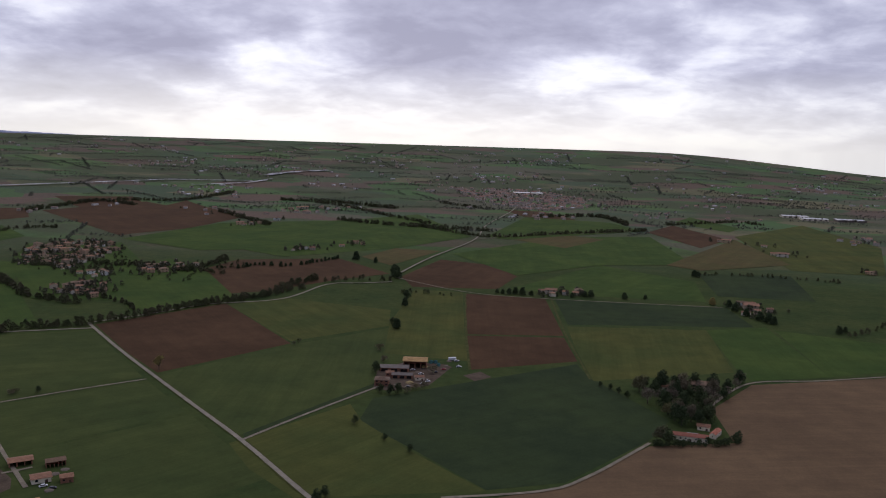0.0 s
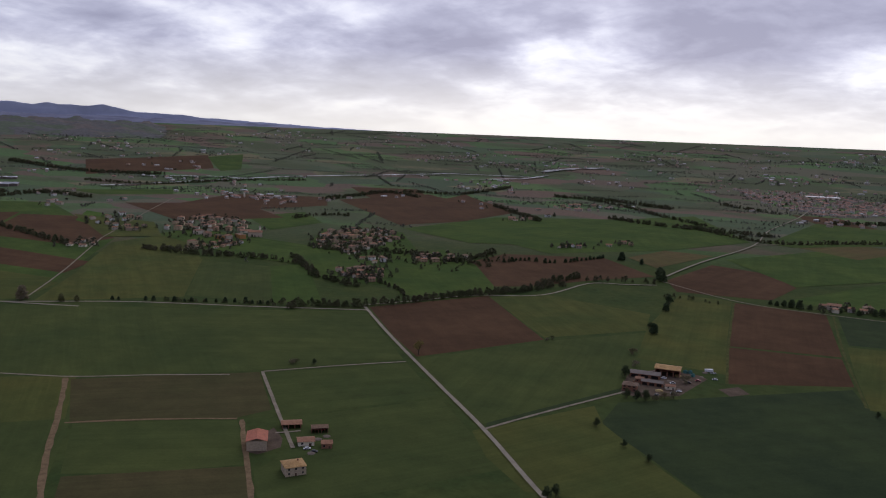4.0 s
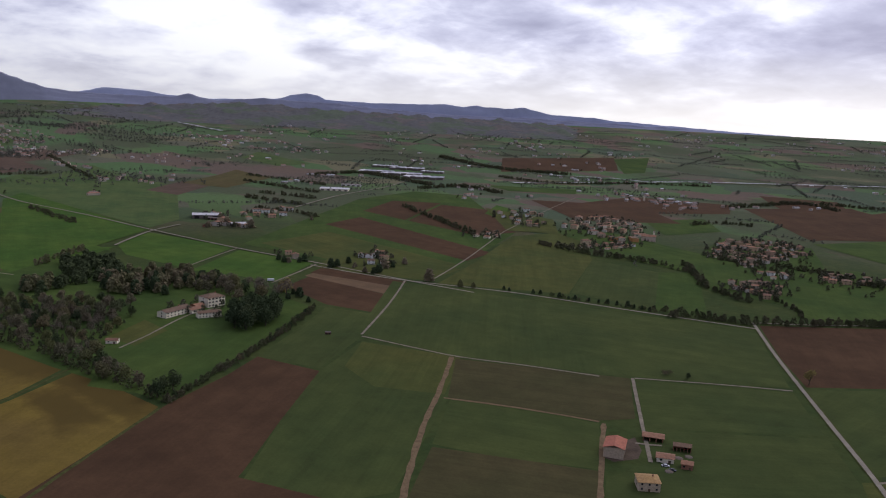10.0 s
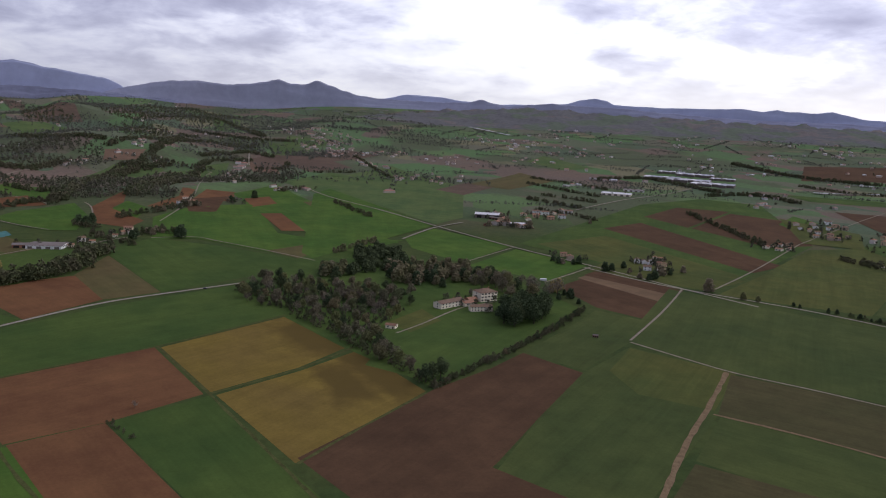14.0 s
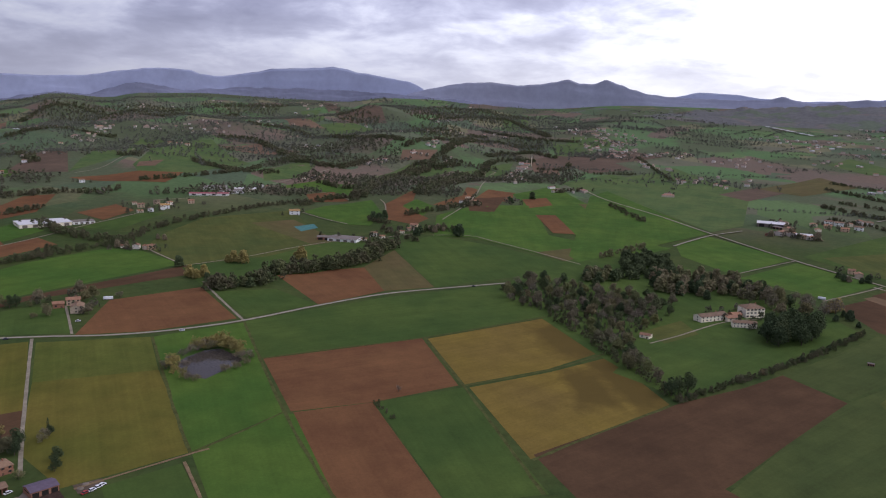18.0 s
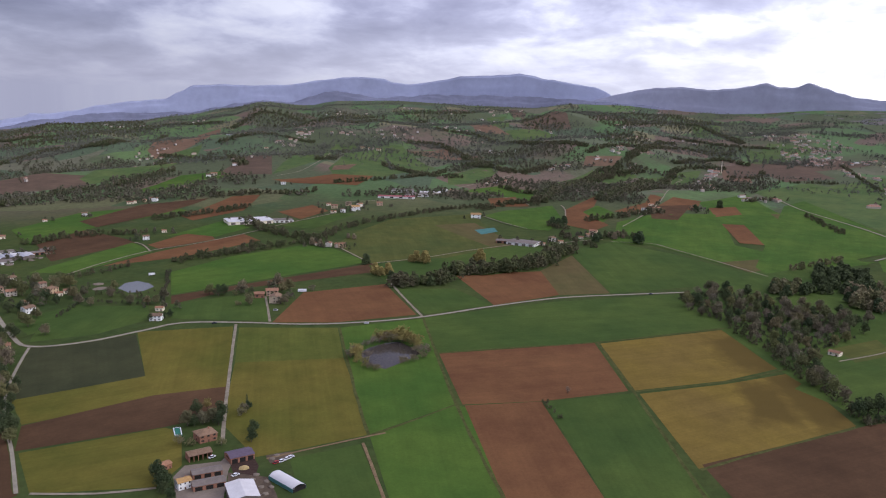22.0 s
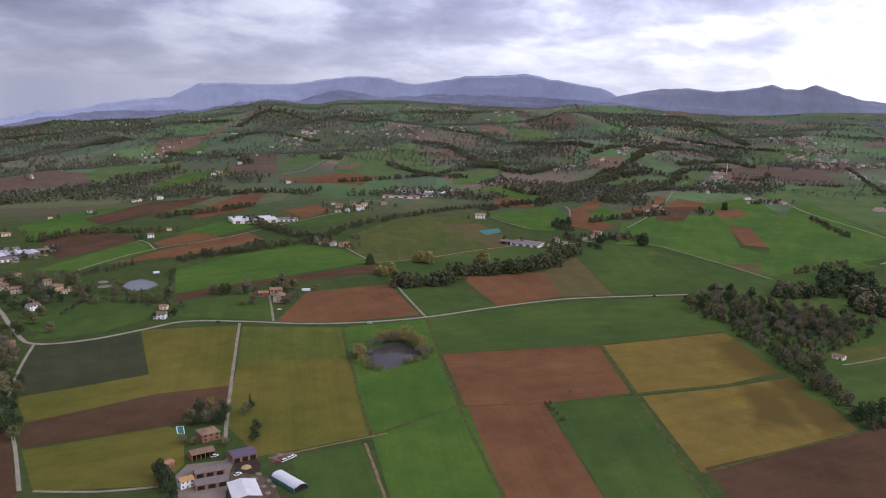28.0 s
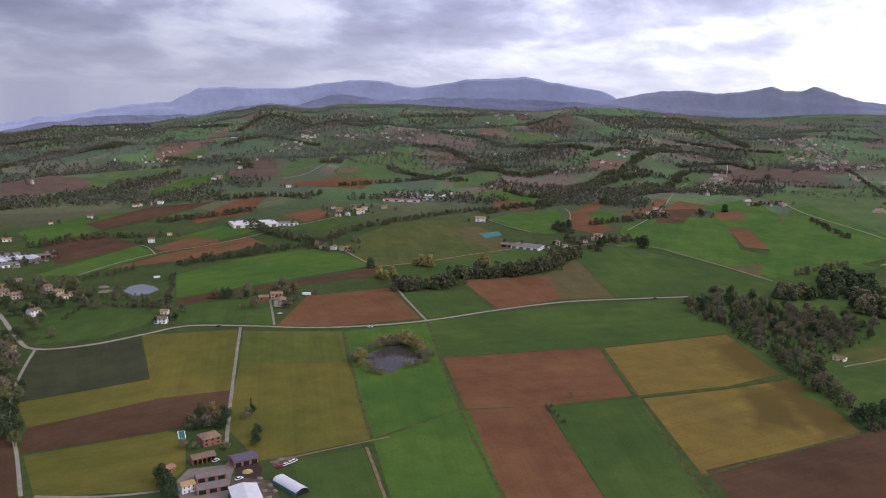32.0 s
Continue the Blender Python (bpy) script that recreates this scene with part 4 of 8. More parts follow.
field("wheat", (-109, 1026), (14, 1290), (144, 1168), (136, 1013), (-2, 1008))
field("wheat", (-227, 1335), (-43, 1682), (134, 1760), (169, 1348), (14, 1290), (-106, 1142))
field("brush", (-141, 1587), (-32, 1709), (36, 1664), (-41, 1490))
field("dark", (136, 1855), (214, 2053), (298, 1777), (214, 1595))
field("dark", (-223, 2315), (-112, 2316), (-18, 2093), (-99, 1974))
field("wheat", (-199, 1613), (-148, 2110), (64, 2055), (132, 1878), (-151, 1582))
field("wheat", (223, 2133), (291, 2332), (374, 2057), (327, 1942))
field("meadow", (321, 1843), (558, 2220), (589, 1749), (453, 1330), (315, 1339))
field("brush", (122, 1331), (310, 1782), (332, 1409), (169, 1286))
field("dark", (-536, 1030), (-528, 1148), (-389, 1215), (-281, 1095), (-335, 1026), (-390, 919), (-433, 885))
field("brush", (-298, 1174), (-251, 1364), (-332, 1371), (-361, 1247))
field("wheat", (-579, 1269), (-587, 1732), (-419, 2054), (-226, 1601), (-332, 1371), (-476, 1202))
field("wheat", (-600, 911), (-523, 984), (-433, 885), (-446, 810), (-488, 765))
field("dark", (-1042, 1719), (-1095, 2153), (-777, 1781), (-784, 1510), (-841, 1377))
field("dark", (-1418, 1334), (-1524, 1646), (-1310, 1767), (-1172, 1576), (-1253, 1274))
field("wheat", (-1144, 1260), (-1120, 1420), (-973, 1283), (-971, 1125))
field("wheat", (-1864, 1410), (-1706, 1614), (-1605, 1516), (-1706, 1375))
field("dark", (-2499, 1981), (-2386, 2462), (-2061, 2150), (-2153, 1700))
field("wheat", (-2342, 2415), (-2328, 2603), (-1983, 2198), (-1990, 2103))
field("wheat", (-636, 976), (-624, 1123), (-517, 1022), (-410, 862), (-476, 782))
field("dark", (-1247, 1729), (-1171, 2070), (-849, 1824), (-835, 1353))
field("wheat", (-811, 1315), (-768, 1645), (-473, 1871), (-357, 1747), (-506, 1292), (-625, 1223))
field("dark", (-1440, 2068), (-1265, 2168), (-867, 1660), (-914, 1522))
field("dark", (-1509, 1279), (-1340, 1470), (-1077, 1296), (-1180, 1113))

# greens between the villages
field("wheat", (-1071, 954), (-1074, 1054), (-791, 1015), (-697, 868), (-803, 862), (-979, 921))
field("wheat", (-799, 997), (-909, 1200), (-782, 1265), (-623, 1050), (-506, 816), (-620, 792))
field("meadow", (-1391, 1052), (-1194, 1066), (-1040, 939), (-1098, 875))

# dark strips beside the lane and rough margins between fields
track(3.6, (-528.8, 359.2), (-461.7, 300.5), (-407.8, 251.4), (-337.7, 194.4))
track(2.5, (-452.2, 298.5), (-413.6, 331.8), (-370.1, 362.2))
track(3.2, (-366.4, 362.5), (-324.7, 318.9), (-276.0, 267.7))
margin(2.2, (-601.7, -254.5), (-474.0, -187.2), (-400.4, -146.7))
margin(2.2, (-655.2, -198.0), (-466.3, -113.1), (-346.9, -52.9))
margin(1.65, (-401.2, -147.0), (-432.0, -130.0), (-466.3, -113.1))
margin(2.2, (-639.0, -43.9), (-530.7, -6.5), (-380.7, 41.4))
margin(2.2, (-564.9, -156.1), (-596.2, -111.5), (-638.1, -46.0), (-723.2, 56.0))
margin(2.2, (-532.1, -5.9), (-574.7, 52.5), (-620.8, 97.3))
margin(2.2, (-420.1, 36.8), (-464.3, 77.5), (-515.4, 128.2))
track(1.8, (-390.5, -146.2), (-359.3, -126.9), (-327.1, -108.2))
track(1.8, (-353.6, -186.7), (-373.8, -169.7), (-408.4, -139.3))
margin(2.2, (-53, 971), (-34.7, 789.4), (-13.0, 626.6))
margin(2.2, (-159, 976), (-130.9, 761.3), (-110.9, 629.6))

# roads
road(2, (-277.5, -280.3), (-317.9, -322.1), (-346.6, -354.8), (-385.5, -391.0), (-433.3, -426.1), (-465.2, -447.4))
road(3.6, (-582.2, -624.0), (-534.2, -549.4), (-485.9, -484.4), (-467.4, -449.5), (-491.8, -419.4), (-533.5, -398.9), (-565.4, -383.3), (-584.4, -340.5), (-599.1, -289.4), (-621.8, -247.0), (-660.3, -200.8), (-721.5, -151.1), (-779.8, -96.4), (-820.8, -34.1), (-855.1, 23.1))
lane(2.304, (-579.1, -339.5), (-497.8, -294.9), (-416.9, -250.2), (-363.5, -219.8))
lane(2.448, (-662.1, -201.4), (-726.9, -243.4), (-791.9, -284.1))
lane(2.304, (-868, -336), (-908, -375), (-953, -418))
lane(2.016, (-595.9, -316.6), (-639.2, -342.6), (-676.6, -365.5))
lane(2.16, (-682, -600), (-751, -606), (-828, -602), (-892, -580), (-975, -563), (-1082, -549), (-1191, -526))
lane(2.16, (-821, -600), (-854, -635), (-863, -654))
lane(2.16, (-1130, -82), (-1139, -30), (-1107, 1), (-1034, 63), (-974, 109))
lane(2.16, (-864, -329), (-921, -284), (-997, -241), (-1080, -183))
lane(2.16, (-1087, -146), (-1121, -120), (-1142, -95))
lane(2.16, (-1268, -79), (-1414, -54), (-1527, -42), (-1691, -34), (-2055, -28), (-2140, -10))
lane(2.16, (-1269, -301), (-1218, -254), (-1182, -211))
lane(2.16, (-1239, -164), (-1373, -184), (-1431, -201))
lane(2.16, (-1542, -442), (-1650, -426), (-1887, -381), (-2095, -308), (-2202, -267))
lane(2.16, (-1542, -362), (-1500, -297), (-1426, -256))
lane(2.16, (-279.6, -274.2), (-290.4, -244.3), (-305.1, -221.1))
lane(2.16, (-1316, -561), (-1379, -500), (-1531, -451))
lane(2.16, (-1545, -950), (-1430, -957), (-1343, -949), (-1292, -1037))
lane(2.16, (-1572, -829), (-1731, -827), (-2346, -991))
road(3.2, (-1130, 248), (-1180, 281), (-1241, 326), (-1296, 384))
road(3.2, (-1837, 182), (-1636, 214), (-1425, 281), (-1247, 329), (-1063, 387), (-924, 443), (-804, 486), (-717.0, 521.3))
road(3.2, (-922, 426), (-814, 477), (-697.1, 564.3), (-584.4, 623.5), (-477.2, 682.8))
lane(2.16, (-956, 283), (-1010, 336), (-1059, 385))
lane(2.304, (-842, 342), (-884, 391), (-925, 436))
road(4.4, (-1475, 661), (-1662, 854), (-1825, 1065), (-2004, 1245))
lane(2.16, (-798, 484), (-708.5, 409.8), (-616.1, 326.8))
lane(2.16, (-611.3, 324.2), (-558.0, 348.3), (-525.3, 365.0), (-482.0, 400.1), (-438.9, 431.5))
lane(2.448, (-424.0, 451.2), (-364.9, 394.5), (-322.1, 353.9), (-309.7, 342.2))
lane(2.16, (-423.3, 452.4), (-384.1, 499.7), (-348.0, 538.9))
road(3, (-495.6, 700.7), (-403.1, 604.5), (-294.4, 497.5), (-228.9, 433.5), (-167.9, 368.3), (-143.2, 343.6))
lane(2.304, (-228.4, 434.1), (-204.4, 493.6), (-170.8, 569.3))
road(3, (-495.6, 700.7), (-460.9, 754.8), (-425, 820), (-360, 875), (-338, 984), (-297, 1008), (-263, 1029))
road(3.2, (-271, 1073), (-254, 1267), (-215, 1555), (-222, 1842), (-199, 2211), (-189, 2535))
lane(2.16, (-267, 1065), (-156, 985), (-50, 972), (150, 981))
lane(2.448, (-95.7, 377.6), (-43.3, 398.4), (-18.7, 423.6), (21.4, 488.1))
lane(2.448, (71.1, 574.1), (113.2, 646.8), (173.8, 671.0), (235.0, 699.2))
lane(2.16, (-215, 1555), (-123, 1668), (119, 1872), (214, 2053))
lane(1.8, (-657.3, 138.6), (-683.2, 166.0), (-736.5, 216.9), (-754.2, 253.3))
lane(2.16, (-797, 524), (-900, 649), (-1088, 861))
lane(2.16, (-1088, 861), (-1349, 1200), (-1523, 1436))

# white gravel bed of the river
strip("river_bed", [(-1875, 1523), (-1838, 1673), (-1796, 1886), (-1718, 2154), (-1550, 2427), (-1404, 2648)], 14, M_GRAVELBED, 3, ("pale gravel bed of a braided river", "river bed"), 0.6, 25)
strip("river_bed", [(-1404, 2648), (-1213, 2742), (-1144, 2768)], 16, M_GRAVELBED, 3, ("pale gravel bed of a braided river", "river bed"), 0.6, 25)
strip("river_bed", [(-1262, 2541), (-1135, 2707), (-1114, 2872)], 16, M_GRAVELBED, 3, ("pale gravel bed of a braided river", "river bed"), 0.6, 25)
strip("river_bed", [(-1173, 2971), (-1123, 3147), (-1025, 3282)], 30, M_GRAVELBED, 3, ("pale gravel bed of a braided river", "river bed"), 0.6, 25)
strip("river_bed", [(-2028, 1773), (-1884, 1937), (-1742, 1993)], 14, M_GRAVELBED, 3, ("pale gravel bed of a braided river", "river bed"), 0.6, 25)
strip("river_bed", [(-3836, 1167), (-3505, 1249)], 20, M_GRAVELBED, 3, ("pale gravel bed of a braided river", "river bed"), 0.3, 25)

# ---- building blocks ----
def box(bm, x0, x1, y0, y1, z0, z1):
    v = [bm.verts.new((x, y, z)) for z in (z0, z1) for x, y in ((x0, y0), (x1, y0), (x1, y1), (x0, y1))]
    for f in ((3, 2, 1, 0), (4, 5, 6, 7), (0, 1, 5, 4), (1, 2, 6, 5), (2, 3, 7, 6), (3, 0, 4, 7)):
        bm.faces.new([v[i] for i in f])
    return v


def boxes(*dims):
    bm = bmesh.new()
    for d in dims:
        box(bm, *d)
    return bm


def gable_walls(w, d, h, rise, hip):
    """Walls of a house, thick enough to stand, with gables unless the roof is hipped."""
    bm = bmesh.new()
    x, y, b = w / 2, d / 2, -1.2
    if hip:
        box(bm, -x, x, -y, y, b, h)
        return bm
    lo = [bm.verts.new((sx * x, sy * y, b)) for sx, sy in ((-1, -1), (1, -1), (1, 1), (-1, 1))]
    hi = [bm.verts.new((sx * x, sy * y, h)) for sx, sy in ((-1, -1), (1, -1), (1, 1), (-1, 1))]
    top = [bm.verts.new((-x, 0, h + rise)), bm.verts.new((x, 0, h + rise))]
    bm.faces.new((lo[0], lo[1], hi[1], hi[0]))
    bm.faces.new((lo[2], lo[3], hi[3], hi[2]))
    bm.faces.new((lo[1], lo[2], hi[2], top[1], hi[1]))
    bm.faces.new((lo[3], lo[0], hi[0], top[0], hi[3]))
    bm.faces.new((hi[0], hi[1], top[1], top[0]))
    bm.faces.new((hi[2], hi[3], top[0], top[1]))
    bm.faces.new((lo[3], lo[2], lo[1], lo[0]))
    return bm


def roof_mesh(w, d, h, rise, hip, eave=0.5, thick=0.18):
    """A gabled or hipped roof as a closed slab with overhanging eaves."""
    bm = bmesh.new()
    x, y = w / 2 + eave, d / 2 + eave
    drop = rise * eave / (d / 2)
    r = max(0.0, x - y) if hip else x
    shell = []
    for dz in (0.06, 0.06 + thick):
        c = [bm.verts.new((sx * x, sy * y, h - drop + dz)) for sx, sy in ((-1, -1), (1, -1), (1, 1), (-1, 1))]
        t = [bm.verts.new((-r - (0.001 if r == 0 else 0), 0, h + rise + dz)), bm.verts.new((r + (0.001 if r == 0 else 0), 0, h + rise + dz))]
        shell.append((c, t))
    for n, (c, t) in enumerate(shell):
        fs = [(c[0], c[1], t[1], t[0]), (c[2], c[3], t[0], t[1])]
        if hip:
            fs += [(c[1], c[2], t[1]), (c[3], c[0], t[0])]
        for f in fs:
            bm.faces.new(f if n else f[::-1])
    (c0, t0), (c1, t1) = shell
    rim = [(0, 1), (2, 3)] + ([(1, 2), (3, 0)] if hip else [])
    for a, b in rim:
        bm.faces.new((c0[a], c0[b], c1[b], c1[a]))
    if not hip:
        for a, b, k in ((1, 2, 1), (3, 0, 0)):
            bm.faces.new((c0[a], t0[k], t1[k], c1[a]))
            bm.faces.new((t0[k], c0[b], c1[b], t1[k]))
    return bm


DETAIL = [True]


def house(name, label, w, d, h, rise, wall, roof, hip=False, rows=2, cols=3, chimney=True, shutters=False, group="", category="house"):
    """A house at the origin: walls, roof, chimney, a door and windows on all four sides."""
    root = thing(name, label, category, group)
    part("wall", gable_walls(w, d, h, rise, hip), wall, root)
    part("roof", roof_mesh(w, d, h, rise, hip), roof, root)
    if chimney:
        cx = w * 0.22  # stands off the ridge
        part("chimney", boxes((cx - 0.35, cx + 0.35, 0.4, 1.1, h + rise * 0.4, h + rise + 0.8), (cx - 0.45, cx + 0.45, 0.3, 1.2, h + rise + 0.8, h + rise + 0.95)), M_BRICK, root, "brick chimney")
    storey = h / rows
    if not DETAIL[0]:
        rows, cols, shutters = min(rows, 2), min(cols, 2), False
    for side in (-1, 1):
        for r in range(rows):
            for c in range(cols):
                x = w * ((c + 0.5) / cols - 0.5)
                z = storey * r + storey * 0.38
                y = side * d / 2
                if side < 0 and r == 0 and c == cols // 2:
                    part("door", boxes((x - 0.6, x + 0.6, y - 0.05, y + 0.05, 0, 2.15)), M_SHUTTER, root, "brown wooden door")
                    continue
                pane = part("window", boxes((x - 0.55, x + 0.55, y - 0.05, y + 0.05, z, z + min(1.5, storey * 0.5))), M_GLASS, root)
                if shutters:
                    for s in (-1, 1):
                        part("shutter", boxes((x + s * 0.85 - 0.28, x + s * 0.85 + 0.28, y - 0.07, y + 0.07, z, z + min(1.5, storey * 0.5))), M_SHUTTER, pane)
    for side in (-1, 1) if DETAIL[0] else ():
        for r in range(rows):
            z, x = storey * r + storey * 0.38, side * w / 2
            part("window", boxes((x - 0.05, x + 0.05, -0.55, 0.55, z, z + min(1.5, storey * 0.5))), M_GLASS, root)
    return root


def shed(name, label, w, d, h, rise, wall, roof, doors=1, group="", category="shed", hip=False, door=None):
    """A farm shed or factory hall: closed walls, a low roof, big sliding doors and a strip of side lights."""
    root = thing(name, label, category, group)
    part("wall", gable_walls(w, d, h, rise, hip), wall, root)
    part("roof", roof_mesh(w, d, h, rise, hip, 0.35, 0.12), roof, root)
    for k in range(doors):
        x = w * ((k + 0.5) / doors - 0.5)
        part("door", boxes((x - min(2, w / doors * 0.36), x + min(2, w / doors * 0.36), -d / 2 - 0.06, -d / 2 + 0.05, 0, h * 0.8)), door or M_DARK, root)
    for side in (-1, 1):
        part("window", boxes((side * w / 2 - 0.05, side * w / 2 + 0.05, -d * 0.3, d * 0.3, h * 0.62, h * 0.8)), M_GLASS, root)
    return root


def factory(label, w, d, h, bays):
    """A works of several parallel bays, each with its own low roof, and a row of roof lights."""
    root = thing("factory_hall", label, "factory", "factory halls")
    step = w / bays
    for k in range(bays):
        x = (k + 0.5) * step - w / 2
        long = d * (1.0, 0.78, 0.92, 0.64)[k % 4]
        bm = gable_walls(long, step - 0.3, h, 1.4, False)
        bmesh.ops.transform(bm, matrix=Matrix.Translation((x, (d - long) * 0.35, 0)) @ Matrix.Rotation(math.pi / 2, 4, "Z"), verts=bm.verts[:])
        part("bay_wall", bm, M_SHEET, root)
        bm = roof_mesh(long, step - 0.5, h, 1.4, False, 0.15, 0.12)
        bmesh.ops.transform(bm, matrix=Matrix.Translation((x, (d - long) * 0.35, 0)) @ Matrix.Rotation(math.pi / 2, 4, "Z"), verts=bm.verts[:])
        part("bay_roof", bm, M_SHEET_BLUE if k % 3 else M_SHEET_WHITE, root)
        part("gate", boxes((x - 1.8, x + 1.8, (d - long) * 0.35 - long / 2 - 0.06, (d - long) * 0.35 - long / 2 + 0.05, 0, h * 0.7)), M_SHEET, root)
    return root


def open_barn(name, label, w, d, h, rise, roof, bays=5, wall=None, group=""):
    """A barn open to the front: posts, a back wall, side walls and a tiled roof."""
    root = thing(name, label, "barn", group)
    wall = wall or M_BRICK
    part("back_wall", boxes((-w / 2, w / 2, d / 2 - 0.4, d / 2, -1, h)), wall, root)
    for s in (-1, 1):
        part("side_wall", boxes((s * (w / 2 - 0.2) - 0.2, s * (w / 2 - 0.2) + 0.2, -d / 2, d / 2 - 0.41, -1, h)), wall, root)
    for k in range(1, bays):
        x = w * (k / bays - 0.5)
        part("post", boxes((x - 0.25, x + 0.25, -d / 2, -d / 2 + 0.5, -1, h)), wall, root)
    part("beam", boxes((-w / 2 + 0.41, w / 2 - 0.41, -d / 2 + 0.05, -d / 2 + 0.45, h - 0.45, h)), M_SHUTTER, root)
    part("roof", roof_mesh(w, d, h, rise, False, 0.6, 0.2), roof, root)
    return root


def tunnel_barn(label):
    root = thing("tunnel_barn", label, "barn")
    w, length, n = 8.5, 21.0, 12
    bm = bmesh.new()
    rings = []
    for y in (-length / 2, length / 2):
        for rad in (1.0, 0.97):
            rings.append([bm.verts.new((w / 2 * rad * math.cos(math.pi * (0.12 + 0.76 * k / n)), y, 1.2 + 3.6 * rad * math.sin(math.pi * (0.12 + 0.76 * k / n)))) for k in range(n + 1)])
    for a, b in ((0, 2), (3, 1), (1, 0), (2, 3)):
        for k in range(n):
            bm.faces.new((rings[a][k], rings[a][k + 1], rings[b][k + 1], rings[b][k]))
    part("cover", bm, M_SHEET_WHITE, root, "white curved sheet cover")
    for s in (-1, 1):
        part("side_sheet", boxes((s * 4.12 - 0.08, s * 4.12 + 0.08, -length / 2, length / 2, -1, 2.7)), M_TEAL, root, "teal side sheeting")
    for y in (-length / 2 + 0.1, length / 2 - 0.1):
        part("end_wall", boxes((-3.9, 3.9, y - 0.08, y + 0.08, -1, 3.6)), M_DARK, root)
    return root


def bell_tower(label, wall, h=24.0, w=4.5):
    root = thing("bell_tower", label, "tower")
    part("shaft", boxes((-w / 2, w / 2, -w / 2, w / 2, -1, h)), wall, root)
    # solid dark slabs stand in for the shade within the open belfry
    for s in (-1, 1):
        part("belfry_shade_panel", boxes((-0.8, 0.8, s * w / 2 - 0.05, s * w / 2 + 0.05, h - 4.2, h - 1.4)), M_DARK, root)
        part("belfry_shade_panel", boxes((s * w / 2 - 0.05, s * w / 2 + 0.05, -0.8, 0.8, h - 4.2, h - 1.4)), M_DARK, root)
    part("cornice", boxes((-w / 2 - 0.3, w / 2 + 0.3, -w / 2 - 0.3, w / 2 + 0.3, h, h + 0.35)), wall, root)
    part("roof", roof_mesh(w, w, h + 0.35, 2.6, True, 0.2, 0.15), M_TILE, root)
    return root


def car(name, label, paint, length=4.3, tall=1.45):
    root = thing(name, label, "car", "parked cars")
    bm = boxes((-length / 2, length / 2, -0.88, 0.88, 0.32, 0.85))
    bmesh.ops.bevel(bm, geom=bm.edges[:], offset=0.12, segments=2, affect="EDGES")
    part("body", bm, paint, root)
    bm = bmesh.new()
    v = box(bm, -length * 0.36, length * 0.26, -0.8, 0.8, 0.85, tall)
    for i in (4, 5, 6, 7):
        v[i].co.x *= 0.75
        v[i].co.y *= 0.85
    part("cabin", bm, M_GLASS, root, "dark car windows")
    part("roof_panel", boxes((-length * 0.26, length * 0.18, -0.66, 0.66, tall, tall + 0.04)), paint, root)
    for sx in (-1, 1):
        for sy in (-1, 1):
            bm = bmesh.new()
            bmesh.ops.create_cone(bm, cap_ends=True, segments=12, radius1=0.33, radius2=0.33, depth=0.22, matrix=Matrix.Translation((sx * length * 0.31, sy * 0.8, 0.33)) @ Matrix.Rotation(math.pi / 2, 4, "X"))
            part("wheel", bm, M_RUBBER, root)
    return root


def van(label):
    root = thing("van", label, "van")
    bm = boxes((-3.2, 3.2, -1.1, 1.1, 0.45, 2.7))
    bmesh.ops.bevel(bm, geom=bm.edges[:], offset=0.18, segments=2, affect="EDGES")
    part("body", bm, M_CAR_WHITE, root)
    part("windscreen", boxes((2.9, 3.23, -0.9, 0.9, 1.5, 2.3)), M_GLASS, root)
    for sx in (-2, 2):
        for sy in (-1, 1):
            bm = bmesh.new()
            bmesh.ops.create_cone(bm, cap_ends=True, segments=12, radius1=0.42, radius2=0.42, depth=0.25, matrix=Matrix.Translation((sx, sy * 1.0, 0.42)) @ Matrix.Rotation(math.pi / 2, 4, "X"))
            part("wheel", bm, M_RUBBER, root)
    return root


# ---- plants ----
def tufts(bm, points, rng):
    """Small ragged leaf clumps at (place, size)."""
    for p, s in points:
        v = []
        for _ in range(4):
            v.append(bm.verts.new(p + Vector((rng.gauss(0, 1), rng.gauss(0, 1), rng.gauss(0, 0.8))).normalized() * s * rng.uniform(0.6, 1.3)))
        for i, j, k in ((0, 1, 2), (0, 3, 1), (1, 3, 2), (0, 2, 3)):
            bm.faces.new((v[i], v[j], v[k]))


def cone_between(bm, a, b, r0, r1, n=6):
    d = (b - a).normalized()
    u = d.orthogonal().normalized()
    w = d.cross(u)
    rings = []
    for p, r in ((a, r0), (b, r1)):
        rings.append([bm.verts.new(p + (u * math.cos(2 * math.pi * k / n) + w * math.sin(2 * math.pi * k / n)) * r) for k in range(n)])
    for k in range(n):
        bm.faces.new((rings[0][k], rings[0][(k + 1) % n], rings[1][(k + 1) % n], rings[1][k]))


